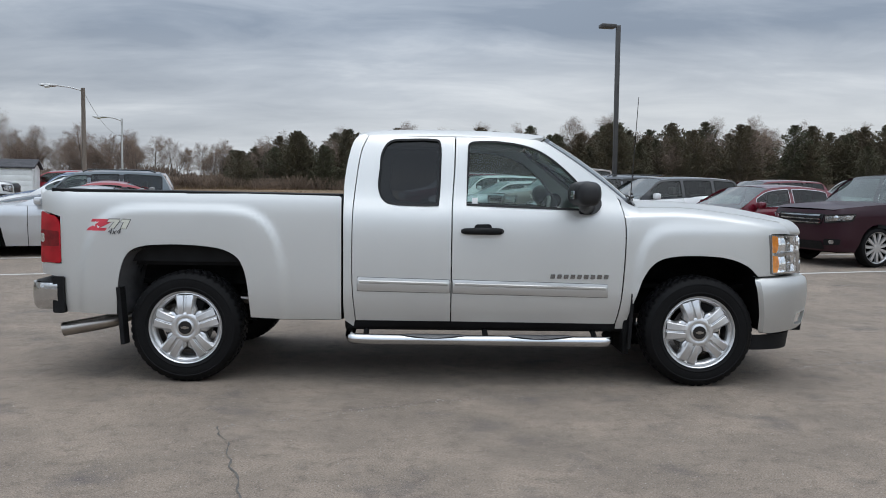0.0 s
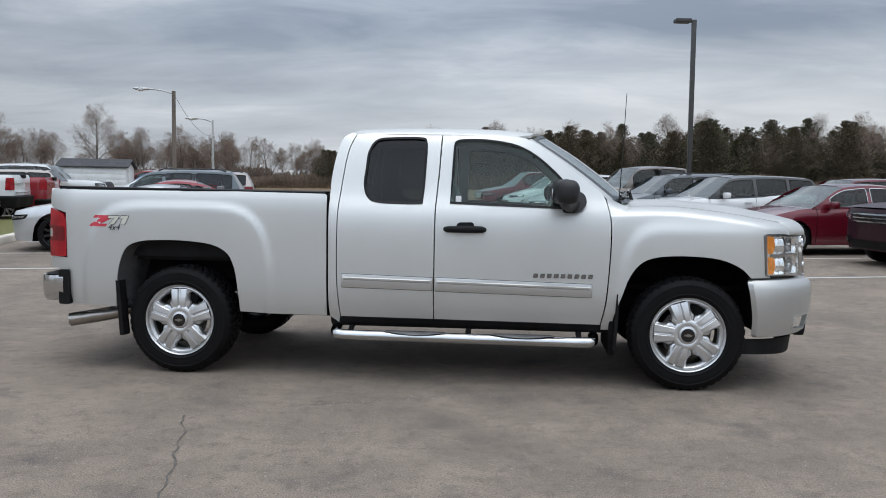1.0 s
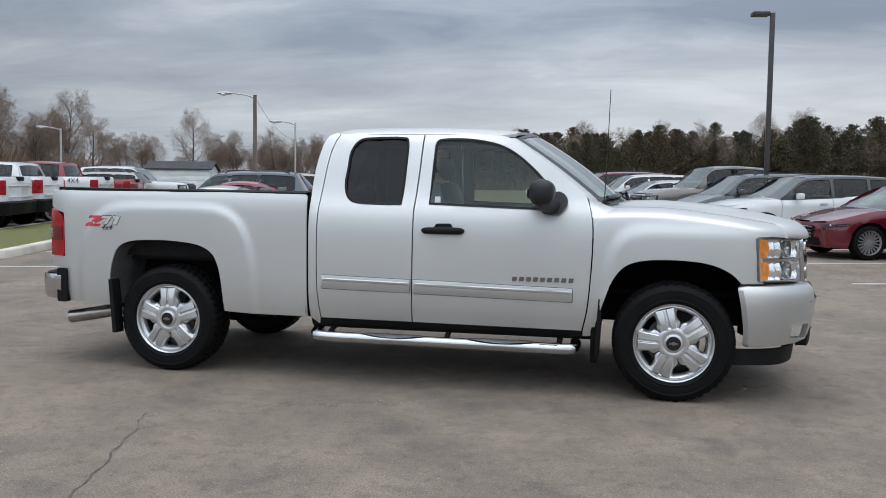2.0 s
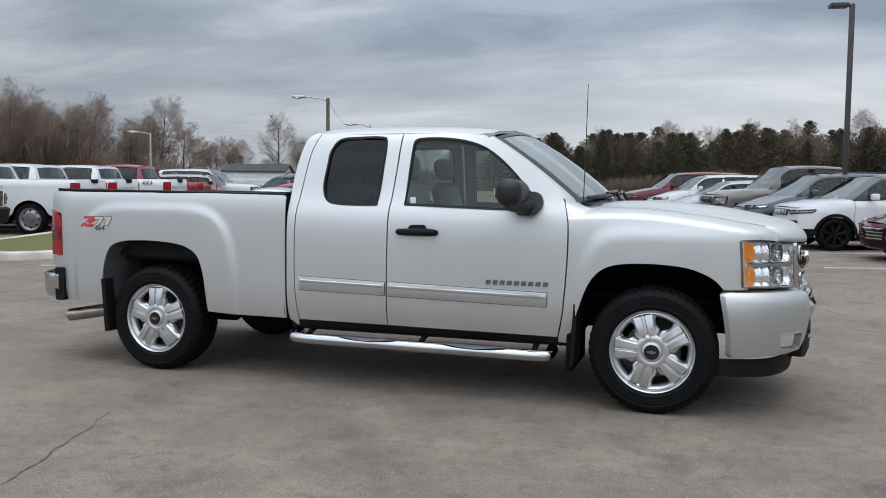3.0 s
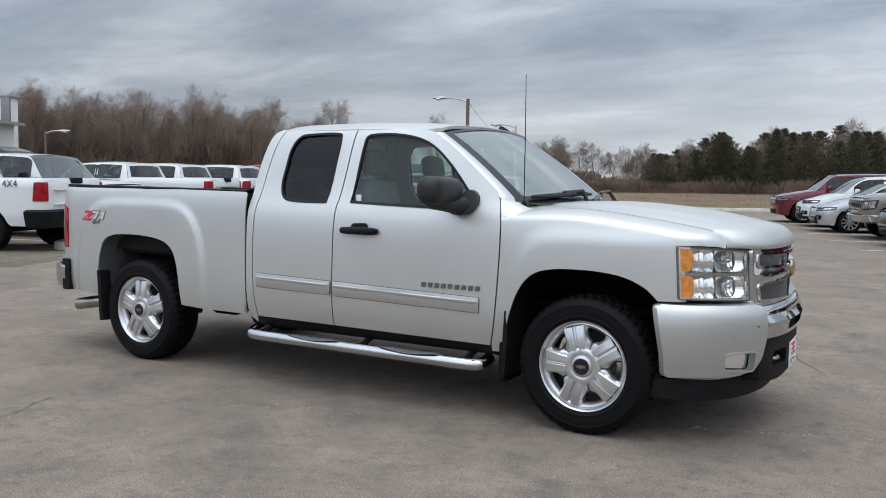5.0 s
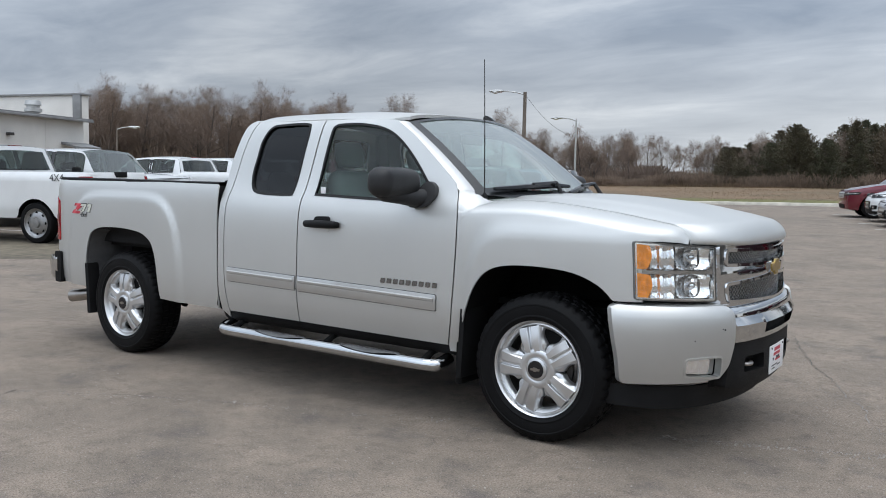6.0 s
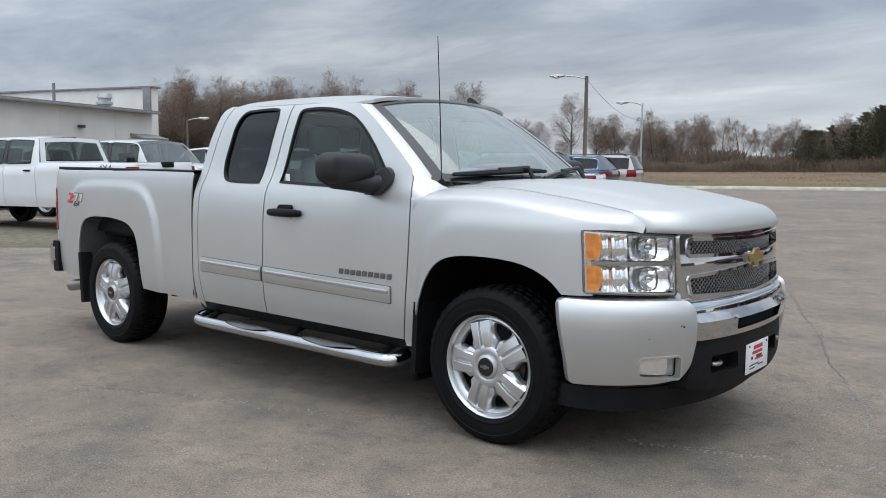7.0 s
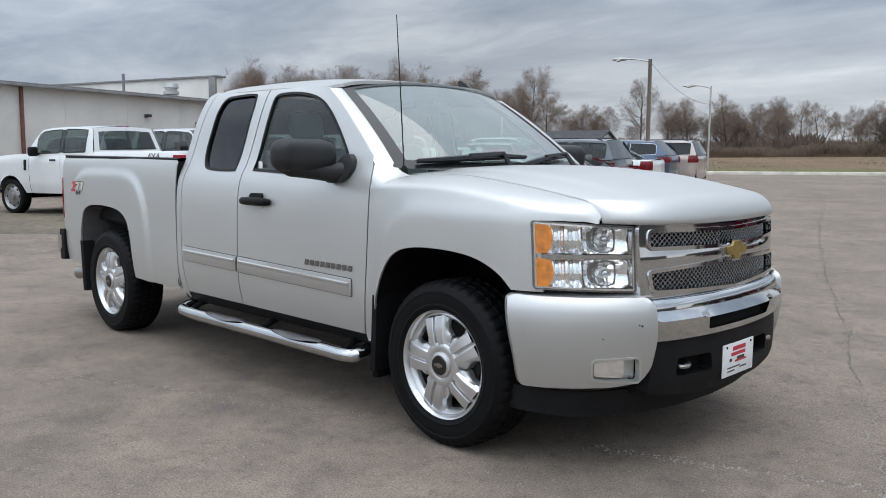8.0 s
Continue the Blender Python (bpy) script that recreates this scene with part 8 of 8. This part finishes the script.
for i in range(330):
    u = (i + random.uniform(-0.5, 0.5)) / 329
    u = min(max(u, 0), 1)
    p = on_belt(u, random.uniform(-1, 22))
    if u < 0.43:
        if random.random() < 0.50:
            continue
        sc = random.uniform(0.52, 0.86) * (1.15 if u < 0.24 else 0.66 if u > 0.35 else 1.0)
    elif u < 0.565:
        if random.random() < 0.45:
            continue
        sc = random.uniform(0.40, 0.64)
    elif u < 0.66:
        if random.random() < 0.40:
            continue
        sc = random.uniform(0.52, 0.78)
    else:
        sc = random.uniform(0.68, 0.96) * (0.72 if u > 0.80 else 1.0)
    put(random.choice(BARES), p.x, p.y, sc, random.uniform(0, 360))
for i in range(250):
    u = 0.405 * (i + random.uniform(-1.4, 1.4)) / 249
    p = on_belt(min(max(u, 0.0), 1), random.uniform(-1, 14))
    put(random.choice(CEDARS), p.x, p.y, random.uniform(0.50, 0.98) * (0.64 if u > 0.36 else 0.85 if u > 0.33 else 1.22 if u < 0.24 else 1.0), random.uniform(0, 360))
for i in range(64):
    u = 0.27 * (i + random.uniform(-1.2, 1.2)) / 63
    p = on_belt(min(max(u, 0.0), 1), random.uniform(10, 26))
    put(random.choice(CEDARS), p.x, p.y, random.uniform(0.80, 1.12), random.uniform(0, 360))
for i, src in enumerate(BARES + CEDARS):
    p = on_belt(0.62 + 0.035 * i, 14)
    src.matrix_basis = Matrix.Translation((p.x, p.y, ground_z(p.y)))


def brush(name, u0, u1, count, hgt, off0, off1, mat, label, seed, slant=0.3, thick=1.0):
    """Undergrowth: thousands of thin stems, one sheet of stuff."""
    rnd = random.Random(seed)
    verts, faces = [], []
    for _ in range(count):
        u = rnd.uniform(u0, u1)
        p = on_belt(u, rnd.uniform(off0, off1))
        z = ground_z(p.y) + 0.05
        clump = 0.5 + 0.8 * max(0.0, noise.noise(Vector((p.x * 0.12, p.y * 0.12, seed)))) + 0.3 * noise.noise(Vector((p.x * 0.6, p.y * 0.6, seed)))
        h = hgt * clump * rnd.uniform(0.35, 1.1) * (0.35 + 0.65 * step01(0.0, 0.07, u - u0) if name == "wood_stems" else 1.0) * (0.35 + 0.65 * step01(0.0, 0.05, u1 - u) if name == "cedar_stems" else 1.0)
        a = rnd.uniform(0, math.pi)
        w = rnd.uniform(0.006, 0.020) * thick
        lean = Vector((rnd.uniform(-1, 1), rnd.uniform(-1, 1))) * h * slant
        dx, dy = math.cos(a) * w, math.sin(a) * w
        i = len(verts)
        verts += [(p.x - dx, p.y - dy, z), (p.x + dx, p.y + dy, z), (p.x + lean.x + dx * 0.5, p.y + lean.y + dy * 0.5, z + h), (p.x + lean.x - dx, p.y + lean.y - dy, z + h * 0.9)]
        faces.append((i, i + 1, i + 2, i + 3))
    me = bpy.data.meshes.new(name)
    me.from_pydata(verts, [], faces)
    me.materials.append(mat)
    return tagged(new(name, me), label=label, category="undergrowth", kind="stuff")


brush("undergrowth", 0.0, 0.44, 120000, 2.5, -2.0, 9, BRUSH, "dense brown leafless undergrowth below the evergreens", 3, 0.5, 0.45)
brush("undergrowth_thin", 0.42, 0.60, 80000, 1.6, -2.5, 14, BRUSH, "low brown leafless undergrowth in a gap of the wood", 4, 0.7, 0.24)
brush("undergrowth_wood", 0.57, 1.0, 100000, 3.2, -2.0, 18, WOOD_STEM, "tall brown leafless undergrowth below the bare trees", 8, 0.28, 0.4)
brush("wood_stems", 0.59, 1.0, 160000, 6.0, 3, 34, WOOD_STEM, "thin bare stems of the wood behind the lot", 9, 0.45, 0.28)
brush("gap_stems", 0.44, 0.60, 26000, 2.5, 2, 22, TWIG, "thin bare saplings in a gap of the wood", 10, 0.6, 0.2)
brush("cedar_stems", 0.0, 0.44, 16000, 4.4, 2, 22, TWIG, "thin bare saplings among the evergreens", 12, 0.3, 0.55)
brush("undergrowth_low", 0.0, 1.0, 24000, 0.55, -5, 3, FIELD, "tall dry grass in front of the undergrowth", 5)
brush("russet_shrub", 0.655, 0.672, 1500, 3.4, -2, 1, RUSSET, "shrub that keeps its russet dead leaves", 7)


def tussocks(count, seed):
    rnd = random.Random(seed)
    verts, faces = [], []
    for _ in range(count):
        a, b = rnd.uniform(-60, 40), FAR_B + 0.3 + 42 * rnd.random() ** 1.6
        x, y = lot(a, b)
        z = ground_z(y) + 0.12
        h = rnd.uniform(0.03, 0.14) * (0.5 + max(0, noise.noise(Vector((x * 0.2, y * 0.2, 2)))) * 1.6)
        t = rnd.uniform(0, math.pi)
        dx, dy = math.cos(t) * 0.014, math.sin(t) * 0.014
        lx, ly = rnd.uniform(-0.1, 0.1), rnd.uniform(-0.1, 0.1)
        i = len(verts)
        verts += [(x - dx, y - dy, z), (x + dx, y + dy, z), (x + lx, y + ly, z + h)]
        faces.append((i, i + 1, i + 2))
    me = bpy.data.meshes.new("field_grass")
    me.from_pydata(verts, [], faces)
    me.materials.append(FIELD)
    return tagged(new("field_grass", me), label="tufts of dry grass on the field", category="grass", kind="stuff")


tussocks(45000, 6)
